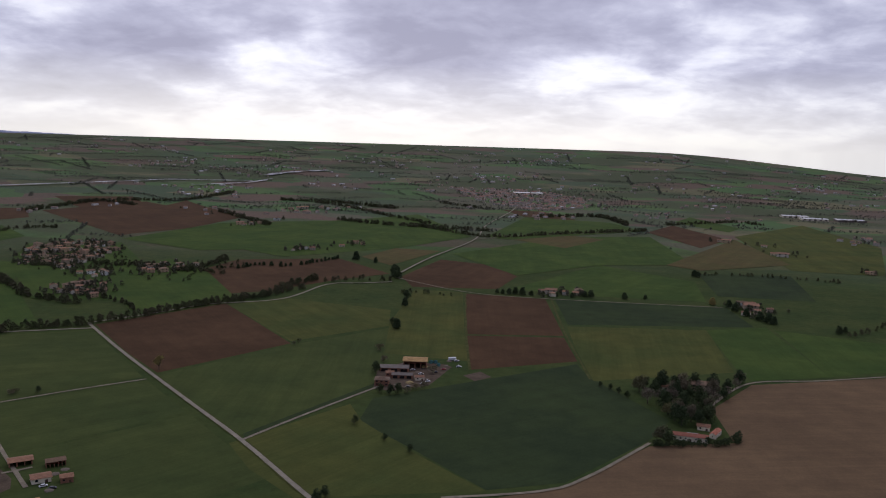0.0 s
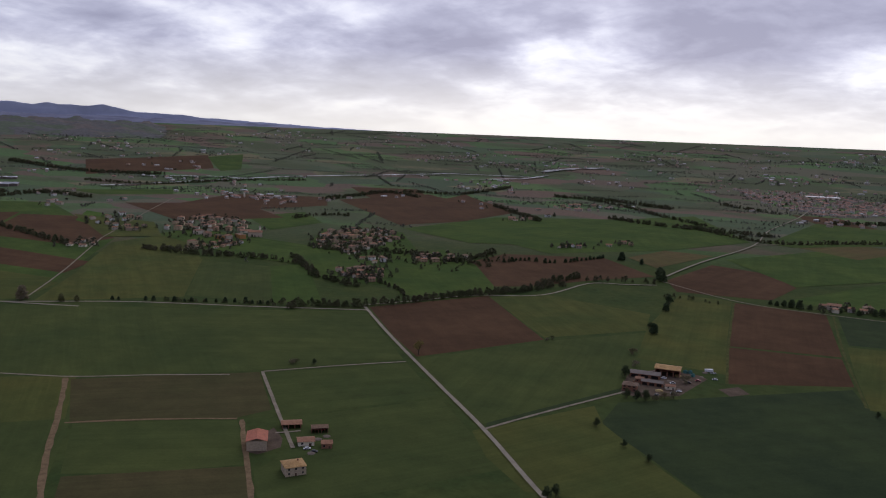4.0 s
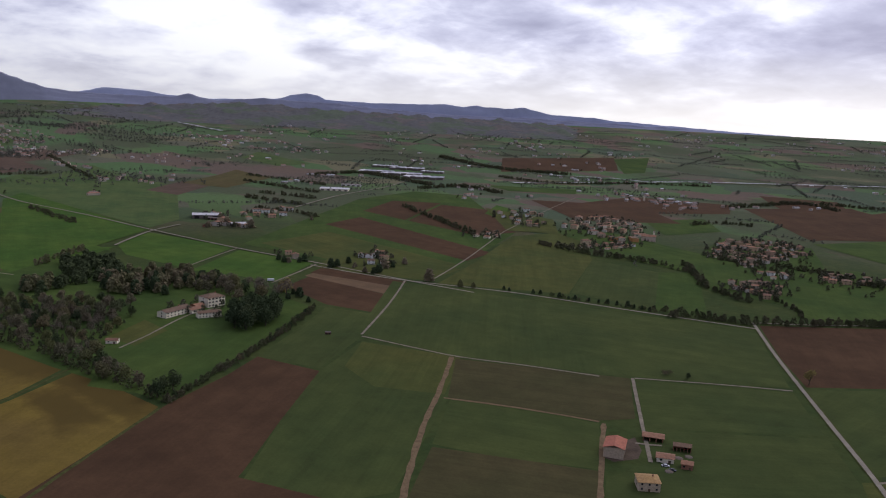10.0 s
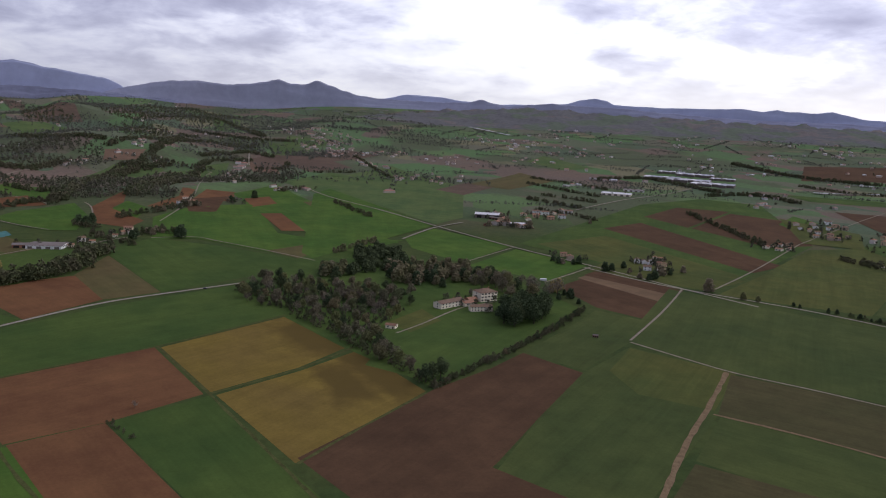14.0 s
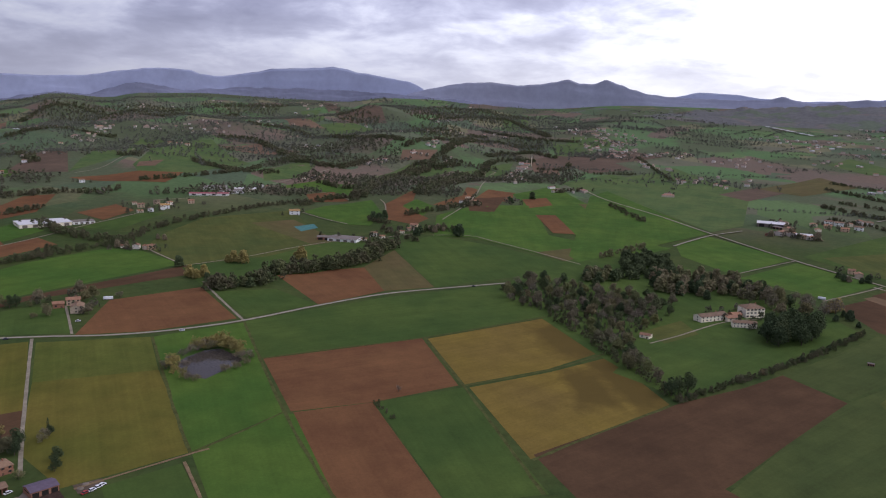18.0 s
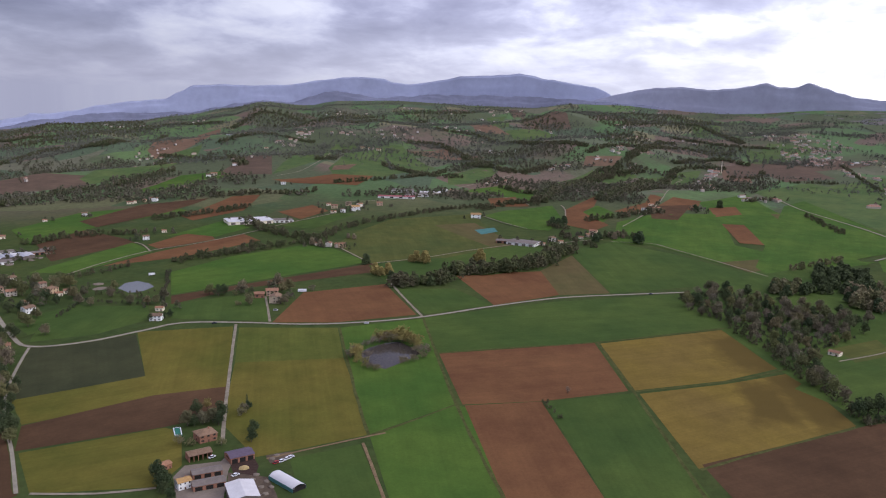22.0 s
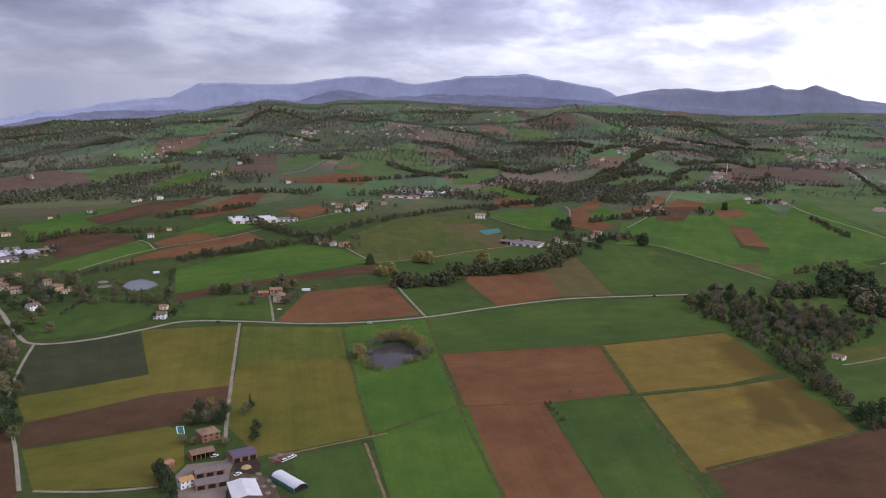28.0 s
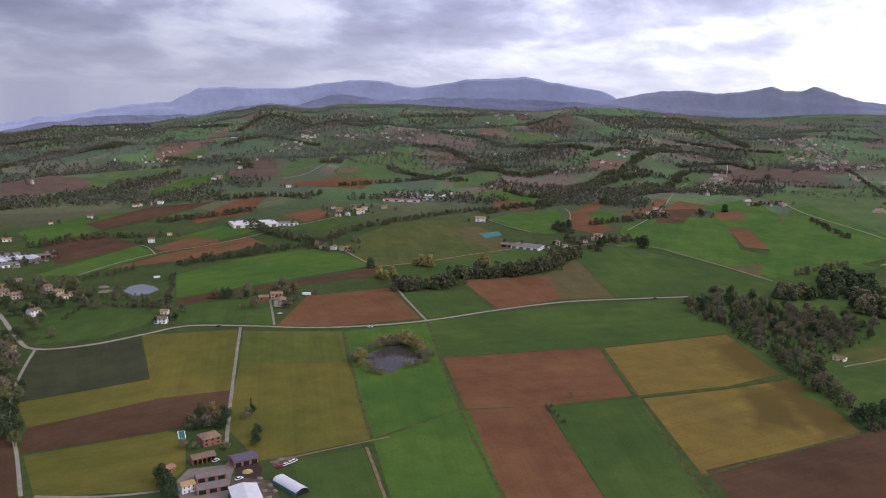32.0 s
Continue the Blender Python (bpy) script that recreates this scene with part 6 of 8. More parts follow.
KINDS = {k: functools.partial(tree, k) for k in TREES}
KINDS.update({
    "cottage": lambda: house("house", "small plastered house with a terracotta tiled roof", 9, 8, 5.6, 1.6, M_PLASTER, M_TILE, rows=2, cols=3, group="village houses"),
    "cottage_hip": lambda: house("house", "square plastered house with a hipped tile roof", 10, 9.5, 6.0, 1.8, M_PLASTER, M_TILE_OLD, True, group="village houses"),
    "block": lambda: house("house", "three-storey pale apartment house with tiled roof", 14, 10, 8.6, 1.9, M_PLASTER, M_TILE, True, 3, 4, group="village houses"),
    "row_house": lambda: house("house", "long row of joined plastered houses under one tiled roof", 22, 8.5, 6.2, 1.7, M_PLASTER, M_TILE, rows=2, cols=7, group="village houses"),
    "orange_block": lambda: house("house", "long orange apartment building with brown roof", 20, 10, 8.4, 1.6, M_ORANGE, M_TILE_OLD, True, 3, 6, group="village houses"),
    "white_house": lambda: house("house", "white two-storey house with a dark tiled roof", 10, 9, 6, 1.8, M_WHITE, M_TILE_OLD, rows=2, cols=3, group="village houses"),
    "farmhouse": lambda: house("farmhouse", "old brick farmhouse with weathered tile roof", 15, 10, 6.6, 2.3, M_STONE, M_TILE_OLD, rows=2, cols=4, shutters=True),
    "farmhouse_red": lambda: house("farmhouse", "red brick farmhouse with a hipped brown roof", 12, 11, 6.4, 2.4, M_BRICK, M_TILE_OLD, True, 2, 3, shutters=True),
    "yellow_roof": lambda: house("farmhouse", "square stone farmhouse with yellowish hipped tile roof", 12, 11.5, 7.0, 2.0, M_STONE, M_TILE_YELLOW, True, 2, 3),
    "white_farm": lambda: house("farmhouse", "white farmhouse with yellowish tiled roof and dark windows", 11, 9, 6.4, 2.0, M_WHITE, M_TILE_YELLOW, False, 2, 3),
    "red_barn": lambda: open_barn("hay_barn", "large brick barn with terracotta roof, open front", 17, 12, 8.6, 2.2, M_TILE_RED, 4, M_STONE),
    "arch_barn": lambda: open_barn("cart_barn", "long brick cart barn with open bays and brown tile roof", 16, 9, 5.2, 2.0, M_TILE_OLD, 5),
    "small_barn": lambda: open_barn("small_barn", "small open-fronted brick barn with tiled roof", 9.5, 6, 3.6, 1.3, M_TILE, 3),
    "wood_barn": lambda: open_barn("hay_barn", "tall open hay barn with yellowish tile roof", 13, 9, 7.0, 1.5, M_TILE_YELLOW, 4),
    "purple_barn": lambda: shed("barn", "brick barn with purple-brown sheet roof", 16, 12, 4.6, 1.9, M_BRICK, M_PURPLE, 3, category="barn"),
    "grey_shed": lambda: shed("shed", "long grey fibre-cement farm shed", 18, 8, 3.8, 1.6, M_BRICK, M_SHEET, 3, "farm sheds"),
    "white_shed": lambda: shed("shed", "large white metal-roofed farm shed", 22, 16, 5.5, 1.8, M_SHEET, M_SHEET_WHITE, 3),
    "hut": lambda: house("hut", "small pale outbuilding with tiled roof", 7.5, 6, 3.6, 1.3, M_CREAM, M_TILE, rows=1, cols=2, chimney=False, group="outbuildings", category="outbuilding"),
    "orange_hut": lambda: house("hut", "small brick outbuilding with an orange tiled roof", 7, 6.5, 4.4, 1.4, M_BRICK, M_TILE, rows=1, cols=2, chimney=False, group="outbuildings", category="outbuilding"),
    "villa": lambda: house("villa", "tall cream villa with shuttered windows and hipped roof", 19, 14, 10.5, 3.4, M_CREAM, M_TILE_OLD, True, 3, 5, shutters=True, category="villa"),
    "villa_wing": lambda: house("villa_wing", "long low cream wing of the villa with brown tile roof", 26, 9, 5.6, 2.0, M_CREAM, M_TILE_OLD, rows=2, cols=7, category="villa"),
    "court_wing": lambda: house("courtyard_wing", "long pale courtyard wing with red tiled roof", 26, 8, 4.8, 1.8, M_CREAM, M_TILE_RED, rows=1, cols=7, category="farmhouse"),
    "hall": lambda: factory("wide factory works with pale blue-grey roofs in bays", 60, 40, 8, 6),
    "hall_white": lambda: shed("factory_hall", "white flat-roofed industrial hall with loading doors", 42, 26, 7, 0.9, M_CREAM, M_SHEET_WHITE, 5, group="factory halls", category="factory", door=M_SHEET),
    "hall_red": lambda: shed("poultry_hall", "long low hall with dull red sheet roof", 44, 14, 4.5, 1.6, M_WHITE, M_RED_SHEET, 4, category="shed"),
    "hall_grey": lambda: shed("shed", "broad grey-roofed workshop hall", 30, 22, 6, 1.6, M_WHITE, M_SHEET, 4, door=M_SHEET),
    "church": lambda: house("church", "plain plastered church with tiled roof", 20, 10, 9, 3, M_PLASTER, M_TILE, rows=1, cols=4, chimney=False, category="church"),
    "tower": lambda: bell_tower("slender pale bell tower with tiled cap", M_CREAM),
    "mast": lambda: bell_tower("tall thin pale tower on the hillside", M_CREAM, 40, 2.6),
    "tunnel": lambda: tunnel_barn("tunnel barn with white curved roof and teal sides"),
    "car_white": lambda: car("car", "white parked car on the ground", M_CAR_WHITE),
    "car_dark": lambda: car("car", "dark grey car on the road", M_CAR_DARK),
    "car_red": lambda: car("car", "red parked car in the yard", M_CAR_RED),
    "tarp_heap": lambda: heap("fodder_heap", "pointed fodder heap under a teal tarpaulin", "heap", M_TEAL, 2.2, 4.0),
    "junk": lambda: heap("scrap_heap", "pale heap of scrap and building rubble", "heap", M_CONCRETE, 2.6, 1.4),
    "bales": lambda: heap("straw_stack", "stack of pale straw under the open sky", "heap", M_BALE, 3.0, 2.2),
    "van": lambda: van("white delivery van parked by the farm"),
})


# farm below the hovering camera
drape("yard", [(-318.4, -220.6), (-331.6, -222.8), (-342.9, -207.8), (-354.4, -209.6), (-351.7, -204.5), (-333.5, -198.0), (-310.1, -186.0), (-291.4, -175.9), (-285.3, -193.0), (-303.1, -209.0)], M_CONCRETE, ("trodden earth yard round the farm buildings", "farmyard"))
drape("yard", [(-332.4, -197.3), (-333.9, -181.7), (-334.7, -175.6), (-318.8, -161.9), (-296.3, -146.5), (-287.3, -171.9)], M_YARD, ("trodden earth yard round the farm buildings", "farmyard"))
drape("manure", [(-348.5, -207.0), (-354.8, -195.9), (-344.8, -186.5), (-333.7, -182.2), (-333.2, -195.1)], M_MANURE, ("dark manure heap spread beside the sheds", "manure heap"))
drape("yard", [(-357.2, -189.3), (-366.4, -179.1), (-360.7, -173.5), (-349.3, -182.3)], M_YARD, ("trodden earth yard round the farm buildings", "farmyard"))
put("farmhouse_red", -364.9, -231.6, 145, 0.86)
put("arch_barn", -342.5, -221.3, 142, 0.76)
put("purple_barn", -349.3, -200.6, 141, 0.82)
put("white_farm", -310.6, -209.3, 145, 0.62)
put("grey_shed", -315.8, -198.4, 134, 0.88)
put("grey_shed", -326.4, -206.2, 134, 0.83)
put("white_shed", -311.6, -176.8, 220, 0.85)
put("tunnel", -331.3, -162.9, 153, 0.98)
put("orange_hut", -325.4, -230.2, 166, 0.72)
drape("sports_court", [(-371.8, -257.8), (-374.6, -254.3), (-363.9, -245.9), (-361.4, -249.3)], M_GREEN_COURT, ("small green sports court with a white border line", "sports court"))
strip("court_line", [(-371.1, -256.8), (-373.4, -253.8)], 0.5, M_CAR_WHITE, 0.3, ("white painted border line of the court", "court line"))
strip("court_line", [(-373.4, -253.8), (-364.6, -246.8)], 0.5, M_CAR_WHITE, 0.3, ("white painted border line of the court", "court line"))
strip("court_line", [(-364.6, -246.8), (-362.4, -249.7)], 0.5, M_CAR_WHITE, 0.3, ("white painted border line of the court", "court line"))
strip("court_line", [(-362.4, -249.7), (-371.1, -256.8)], 0.5, M_CAR_WHITE, 0.3, ("white painted border line of the court", "court line"))
put("dark", -394.7, -257.0, 10, 0.72)
put("yellow", -402.3, -254.2, 40, 0.62)
put("dark", -393.0, -239.7, 80, 0.86)
put("broad", -391.0, -244.0, 130, 0.6)
put("dark", -306.0, -216.7, 200, 0.74)
put("dark", -313.8, -226.3, 240, 0.78)
put("cypress", -420.0, -237.0, 0, 0.55)
put("dark", -381.4, -210.9, 90, 0.62)
put("dark", -378.9, -248.1, 352, 0.55)
put("dark", -385.2, -235.8, 72, 0.59)
put("dark", -310.9, -219.3, 17, 0.55)
put("dark", -306.7, -220.2, 42, 0.58)
put("dark", -315.6, -228.3, 74, 0.49)
put("dark", -301.2, -214.4, 122, 0.50)
put("dark", -296.0, -206.6, 172, 0.53)
put("broad", -382.8, -244.9, 7, 0.69)
put("broad", -387.1, -240.8, 62, 0.75)
put("broad", -377.5, -251.8, 54, 0.80)
put("shrub", -354.1, -234.3, 345, 0.94)
put("shrub", -360.0, -218.3, 77, 1.01)
put("shrub", -354.0, -241.2, 40, 1.10)
put("shrub", -408.4, -232.4, 191, 1.26)
put("shrub", -403.1, -230.8, 224, 1.01)
put("dark", -370.4, -205.5, 93, 0.58)
put("dark", -411.7, -231.5, 87, 0.47)
put("car_white", -353.3, -177.4, 153, 1.00)
put("car_white", -356.7, -176.1, 153, 1.00)
put("car_white", -359.2, -175.4, 153, 1.00)
put("car_red", -350.4, -179.2, 154, 1.00)
put("car_white", -344.9, -214.6, 158, 1.00)
put("car_white", -351.4, -199.1, 156, 1.00)
put("car_white", -330.3, -191.7, 156, 1.00)
put("dark", -337.4, -345.8, 18, 0.82)
put("dark", -334.9, -338.5, 67, 0.87)
put("dark", -327.3, -340.6, 80, 0.93)
put("broad", -383.7, -395.6, 8, 0.94)
put("broad", -428.9, -437.3, 51, 1.11)
put("broad", -437.8, -450.1, 80, 1.21)
put("broad", -420.2, -425.8, 131, 1.24)
put("broad", -410.5, -424.5, 151, 1.00)
put("broad", -371.4, -382.6, 195, 0.98)
put("junk", -330.0, -173.7, 199, 0.70)
put("junk", -323.6, -173.3, 140, 0.70)
put("junk", -325.3, -168.6, 219, 0.70)
put("junk", -329.3, -181.3, 120, 0.70)
put("junk", -318.0, -167.7, 159, 0.70)
put("junk", -335.0, -182.3, 120, 0.70)
put("junk", -359.3, -183.6, 138, 0.70)
put("junk", -354.6, -183.8, 119, 0.70)
put("bales", -339.2, -192.0, 121, 0.90)

# pond in the green field with its ring of shrubs
drape("pond", [(-544.8, -211.8), (-557.6, -210.5), (-575.0, -203.0), (-581.9, -193.7), (-567.0, -174.3), (-558.7, -168.2), (-537.7, -173.1), (-515.6, -180.3), (-517.1, -190.5), (-522.8, -200.8)], M_POND, ("murky pond reflecting the pale sky", "pond"))
put("shrub_yellow", -579.3, -204.7, 330, 1.80)
put("shrub_yellow", -582.7, -200.2, 19, 1.95)
put("shrub_yellow", -586.1, -195.7, 68, 2.10)
put("shrub_yellow", -586.7, -190.1, 117, 2.23)
put("shrub_yellow", -582.5, -183.8, 164, 1.79)
put("shrub_yellow", -574.8, -207.8, 145, 1.94)
put("shrub_yellow", -575.2, -177.5, 246, 2.05)
put("shrub_yellow", -531.1, -208.8, 179, 2.09)
put("shrub_yellow", -532.6, -212.6, 273, 1.24)
put("shrub_yellow", -521.3, -204.7, 317, 1.31)
put("shrub_yellow", -514.8, -196.6, 6, 1.38)
put("shrub_yellow", -578.4, -190.0, 111, 1.61)
put("shrub_yellow", -577.1, -181.0, 166, 1.29)
put("shrub_yellow", -568.9, -173.5, 213, 1.37)
put("shrub_yellow", -584.4, -187.3, 232, 1.51)
put("shrub_yellow", -541.7, -211.9, 182, 1.54)
put("shrub_bare", -556.8, -212.5, 295, 1.33)
put("shrub_bare", -565.8, -210.0, 345, 1.45)
put("shrub_bare", -573.3, -207.2, 34, 1.57)
put("shrub_bare", -578.6, -202.0, 86, 1.68)
put("shrub_bare", -582.2, -197.1, 136, 1.37)
put("shrub_bare", -529.3, -213.5, 93, 1.38)
put("shrub_bare", -540.6, -214.7, 138, 1.51)
put("shrub_bare", -559.5, -166.2, 296, 1.61)
put("shrub_bare", -534.2, -201.0, 236, 1.28)
put("shrub", -563.4, -163.9, 45, 1.05)
put("shrub", -548.8, -163.1, 73, 1.11)
put("shrub", -538.7, -166.8, 94, 1.17)
put("shrub", -531.1, -172.1, 113, 1.24)
put("shrub", -511.6, -190.9, 90, 0.99)
put("shrub", -510.0, -184.6, 140, 1.06)
put("shrub", -579.5, -199.9, 202, 1.26)
put("shrub", -560.3, -172.0, 284, 1.29)
put("shrub", -587.8, -195.8, 291, 1.10)

# road-side house, small farm and garden pool
put("white_house", -566.8, -408.8, 111, 1.0)
put("hut", -593.1, -424.2, 111, 0.9)
put("dark", -572.3, -404.8, 300, 0.46)
put("dark", -562.0, -411.0, 313, 0.50)
put("dark", -577.2, -402.6, 24, 0.54)
put("orange_hut", -670.3, -368.7, 125, 1.27)
put("farmhouse", -660.6, -346.0, 198, 0.94)
put("cottage", -683.1, -361.7, 119, 1.25)
put("van", -704.6, -340.3, 117, 1.33)
put("dark", -665.6, -404.0, 45, 0.80)
put("dark", -659.7, -406.5, 72, 0.86)
put("broad", -654.2, -333.2, 152, 0.80)
put("broad", -693.0, -356.0, 185, 0.91)
put("broad", -719.5, -375.0, 214, 1.02)
put("broad", -678.3, -391.7, 188, 1.05)
put("broad", -660.5, -416.4, 168, 0.85)
put("broad", -642.2, -362.9, 275, 0.87)
put("broad", -706.2, -355.4, 22, 0.99)
put("shrub", -665.8, -391.7, 65, 1.01)
put("shrub", -632.8, -369.2, 107, 1.04)
put("shrub", -714.7, -334.8, 274, 1.19)
put("car_white", -631.2, -330.2, 118, 1.00)
put("car_white", -621.3, -238.4, 117, 1.00)
put("car_dark", -574.0, -357.1, 123, 1.00)
put("car_dark", -829.8, -12.3, 92, 1.00)
drape("pond", [(-648.9, -512.1), (-669.7, -520.2), (-683.0, -515.3), (-679.0, -498.2), (-668.4, -484.5), (-648.2, -482.8), (-637.5, -490.2)], M_POOL, ("grey garden pond with a pale lined bank", "pond"))
put("junk", -655.8, -540.3, 130, 2.20)
put("van", -711.0, -518.1, 136, 1.00)
put("broad", -612.7, -520.6, 160, 0.70)
put("broad", -641.8, -510.5, 249, 0.77)
put("broad", -618.0, -496.1, 279, 0.80)
put("broad", -631.2, -446.4, 51, 0.83)
put("broad", -607.5, -447.8, 58, 0.66)
put("broad", -610.4, -440.8, 110, 0.71)
put("broad", -601.8, -461.8, 102, 0.77)
put("broad", -584.9, -503.5, 49, 0.83)
put("broad", -583.7, -490.1, 106, 0.67)

# village edge beside the road junction
put("white_house", -544.9, -523.0, 164, 0.94)
put("cottage", -587.3, -582.3, 145, 1.04)
put("cottage_hip", -609.9, -557.2, 173, 1.02)
put("hut", -603.9, -542.1, 132, 0.85)
put("cottage", -625.4, -581.3, 153, 0.77)
put("cottage", -610.5, -617.1, 135, 1.04)
put("cottage_hip", -633.8, -625.8, 135, 0.80)
put("hut", -567.1, -547.0, 134, 0.83)
put("hut", -615.8, -542.7, 132, 0.99)
put("cottage", -455.6, -460.4, 135, 0.83)
put("hut", -429.1, -437.0, 136, 0.76)
put("cottage_hip", -591.1, -602.7, 146, 1.04)
put("broad", -458.9, -471.5, 5, 0.66)
put("broad", -440.5, -443.1, 62, 0.68)
put("broad", -422.4, -436.9, 76, 0.71)
put("broad", -606.9, -594.6, 151, 1.02)
put("broad", -596.0, -561.1, 223, 0.80)
put("broad", -639.5, -566.6, 310, 0.90)
put("broad", -645.9, -577.0, 340, 0.97)
put("broad", -635.7, -556.6, 34, 1.01)
put("broad", -521.6, -507.1, 346, 0.72)
put("broad", -532.9, -503.0, 48, 0.78)
put("broad", -495.5, -460.3, 100, 0.78)
put("broad", -485.9, -484.4, 77, 0.84)
put("hall", -722.0, -710.0, 148, 0.72)
put("hall_grey", -696.3, -701.6, 149, 0.75)
put("hall_grey", -742.5, -742.2, 149, 0.70)
put("grey_shed", -751.6, -705.0, 149, 0.98)
put("grey_shed", -771.4, -711.7, 163, 0.66)
put("junk", -737.4, -687.2, 133, 1.80)
put("junk", -723.8, -685.7, 134, 1.60)
put("junk", -762.1, -698.4, 133, 1.50)
put("junk", -695.3, -688.2, 135, 1.80)
hedge(4, 5, (-695, -690), (-725, -683), (-762, -689))

hedge(4, 3.5, (-540.7, -488.3), (-579.1, -502.5), (-599.5, -503.5), (-598.1, -481.1), (-605.4, -455.4), (-606.5, -442.9), spacing=3, leaf=L_UNDER, label="dark curved hedge of bare bushes across the meadow", gaps=0.03)
hedge(5, 5, (-620.0, -440.0), (-645.4, -457.9), (-700.6, -492.4), (-731.1, -512.5), spacing=4, leaf=L_UNDER, label="dark hedge of bare bushes round the pond garden", gaps=0.05)
hedge(4, 3, (-632.0, -500.0), (-640.0, -478.0), (-652.0, -470.0), spacing=3, leaf=L_UNDER, label="dark hedge of bare bushes round the pond garden", gaps=0.1)
drape("garden_terrace", [(-641.6 + 8 * math.cos(k * math.pi / 7), -527.1 + 6 * math.sin(k * math.pi / 7)) for k in range(14)], M_CONCRETE, ("pale paved oval terrace in a garden", "terrace"))
for x, y, size in ((-473.2, -483.0, 0.8), (-481.3, -476.2, 0.7), (-450.3, -460.4, 0.85), (-434.0, -443.1, 0.75), (-418.6, -431.8, 0.8), (-407.6, -416.1, 0.7), (-390.1, -402.4, 0.8), (-373.0, -383.8, 0.7), (-355.2, -369.4, 0.75), (-346.4, -357.4, 0.65), (-462.0, -470.0, 0.9), (-428.0, -446.0, 0.7)):
    put("dark" if int(x) % 3 else "broad", x, y, -x, size)

# farms, sheds and factories in front of the hills
put("cottage", -942.6, -421.2, 189, 1.12)
put("cottage", -940.5, -408.5, 222, 0.96)
put("cottage", -941.8, -403.6, 134, 1.29)
put("hut", -943.9, -437.8, 116, 1.10)
put("white_farm", -1250.9, -307.7, 105, 1.43)
put("hall_grey", -1062.7, -191.3, 81, 1.32)
put("grey_shed", -1061.6, -214.3, 92, 1.53)
put("cottage_hip", -1102.9, -160.1, 99, 1.13)
put("hut", -1090.8, -146.4, 99, 1.16)
put("hut", -1064.6, -166.4, 100, 1.13)
put("cottage", -1156.1, -118.3, 127, 0.75)
put("cottage_hip", -1157.3, -108.0, 191, 0.98)
put("cottage", -1184.8, -113.8, 86, 1.48)
put("hut", -1136.8, -125.3, 97, 1.03)
put("hall_white", -1064.0, -607.0, 132, 1.55)
put("hall_grey", -1092.2, -566.0, 133, 0.95)
put("grey_shed", -1077.5, -632.4, 133, 1.16)
put("hall_red", -1408.9, -499.9, 106, 1.52)
put("hall_grey", -1455.0, -477.2, 109, 1.52)
put("hall_white", -1486.1, -459.3, 108, 1.00)
put("hall_grey", -1480.2, -514.5, 110, 1.41)
put("white_house", -1536.1, -446.2, 212, 1.27)
put("cottage", -1536.1, -432.4, 213, 1.05)
put("cottage", -1246.0, -550.6, 114, 1.50)
put("white_house", -1211.4, -520.0, 212, 1.02)
put("white_house", -1232.9, -510.5, 204, 0.99)
put("hut", -1197.9, -530.8, 139, 1.27)
put("white_farm", -1245.5, -511.6, 113, 1.21)
put("cottage_hip", -1284.8, -541.7, 113, 1.22)
put("cottage", -1281.2, -519.4, 143, 1.18)
put("hut", -1271.2, -572.5, 115, 1.22)
put("cottage", -1308.6, -494.1, 111, 1.36)
put("white_house", -1454.0, -59.4, 87, 1.04)
put("white_house", -1454.6, -46.9, 88, 1.24)
put("cottage", -1462.9, -38.7, 132, 1.76)
put("hut", -1409.4, -68.5, 94, 1.44)
put("hut", -1518.4, -51.7, 93, 1.54)
put("white_house", -1744.6, -393.7, 87, 0.96)
put("cottage_hip", -1776.3, -380.2, 99, 1.08)
put("hut", -1713.1, -404.9, 176, 1.30)
put("cottage", -1764.3, -379.3, 103, 1.46)
put("white_house", -888.4, -655.5, 127, 1.00)
put("hut", -944.7, -667.7, 126, 1.04)
put("cottage", -1196.7, -885.7, 203, 0.95)
put("white_house", -1213.5, -876.4, 201, 1.22)
put("hut", -1180.9, -893.4, 211, 1.39)
put("cottage", -1218.0, -883.8, 146, 1.47)
put("hut", -1170.1, -894.4, 128, 1.74)
put("white_house", -1024.2, -865.0, 130, 1.04)
put("hut", -818.9, -822.4, 135, 1.75)
put("hut", -955.3, -876.7, 133, 0.97)
put("cottage", -2338.9, -923.5, 99, 2.13)
put("cottage", -2253.9, -866.5, 106, 1.67)
put("cottage", -2421.8, -985.3, 112, 2.00)
put("cottage", -1543.9, -966.0, 122, 1.81)
put("white_house", -1530.9, -971.6, 123, 1.21)
put("hut", -1373.8, -919.4, 124, 1.64)
put("white_house", -1471.6, -763.2, 118, 1.24)
put("white_house", -1669.9, -990.1, 121, 1.39)
put("hut", -2216.6, -1210.5, 119, 1.77)
put("cottage_hip", -1973.7, -1449.6, 138, 1.07)
put("cottage", -1995.1, -1440.6, 201, 1.02)
put("hut", -1956.6, -1459.2, 201, 1.49)
put("mast", -2279.0, 85.0, 88, 0.6)
drape("tarpaulin", [(-1142, -281), (-1172, -259), (-1142, -246), (-1109, -262)], M_TEAL, ("teal tarpaulin over a stack of fodder", "tarpaulin"))

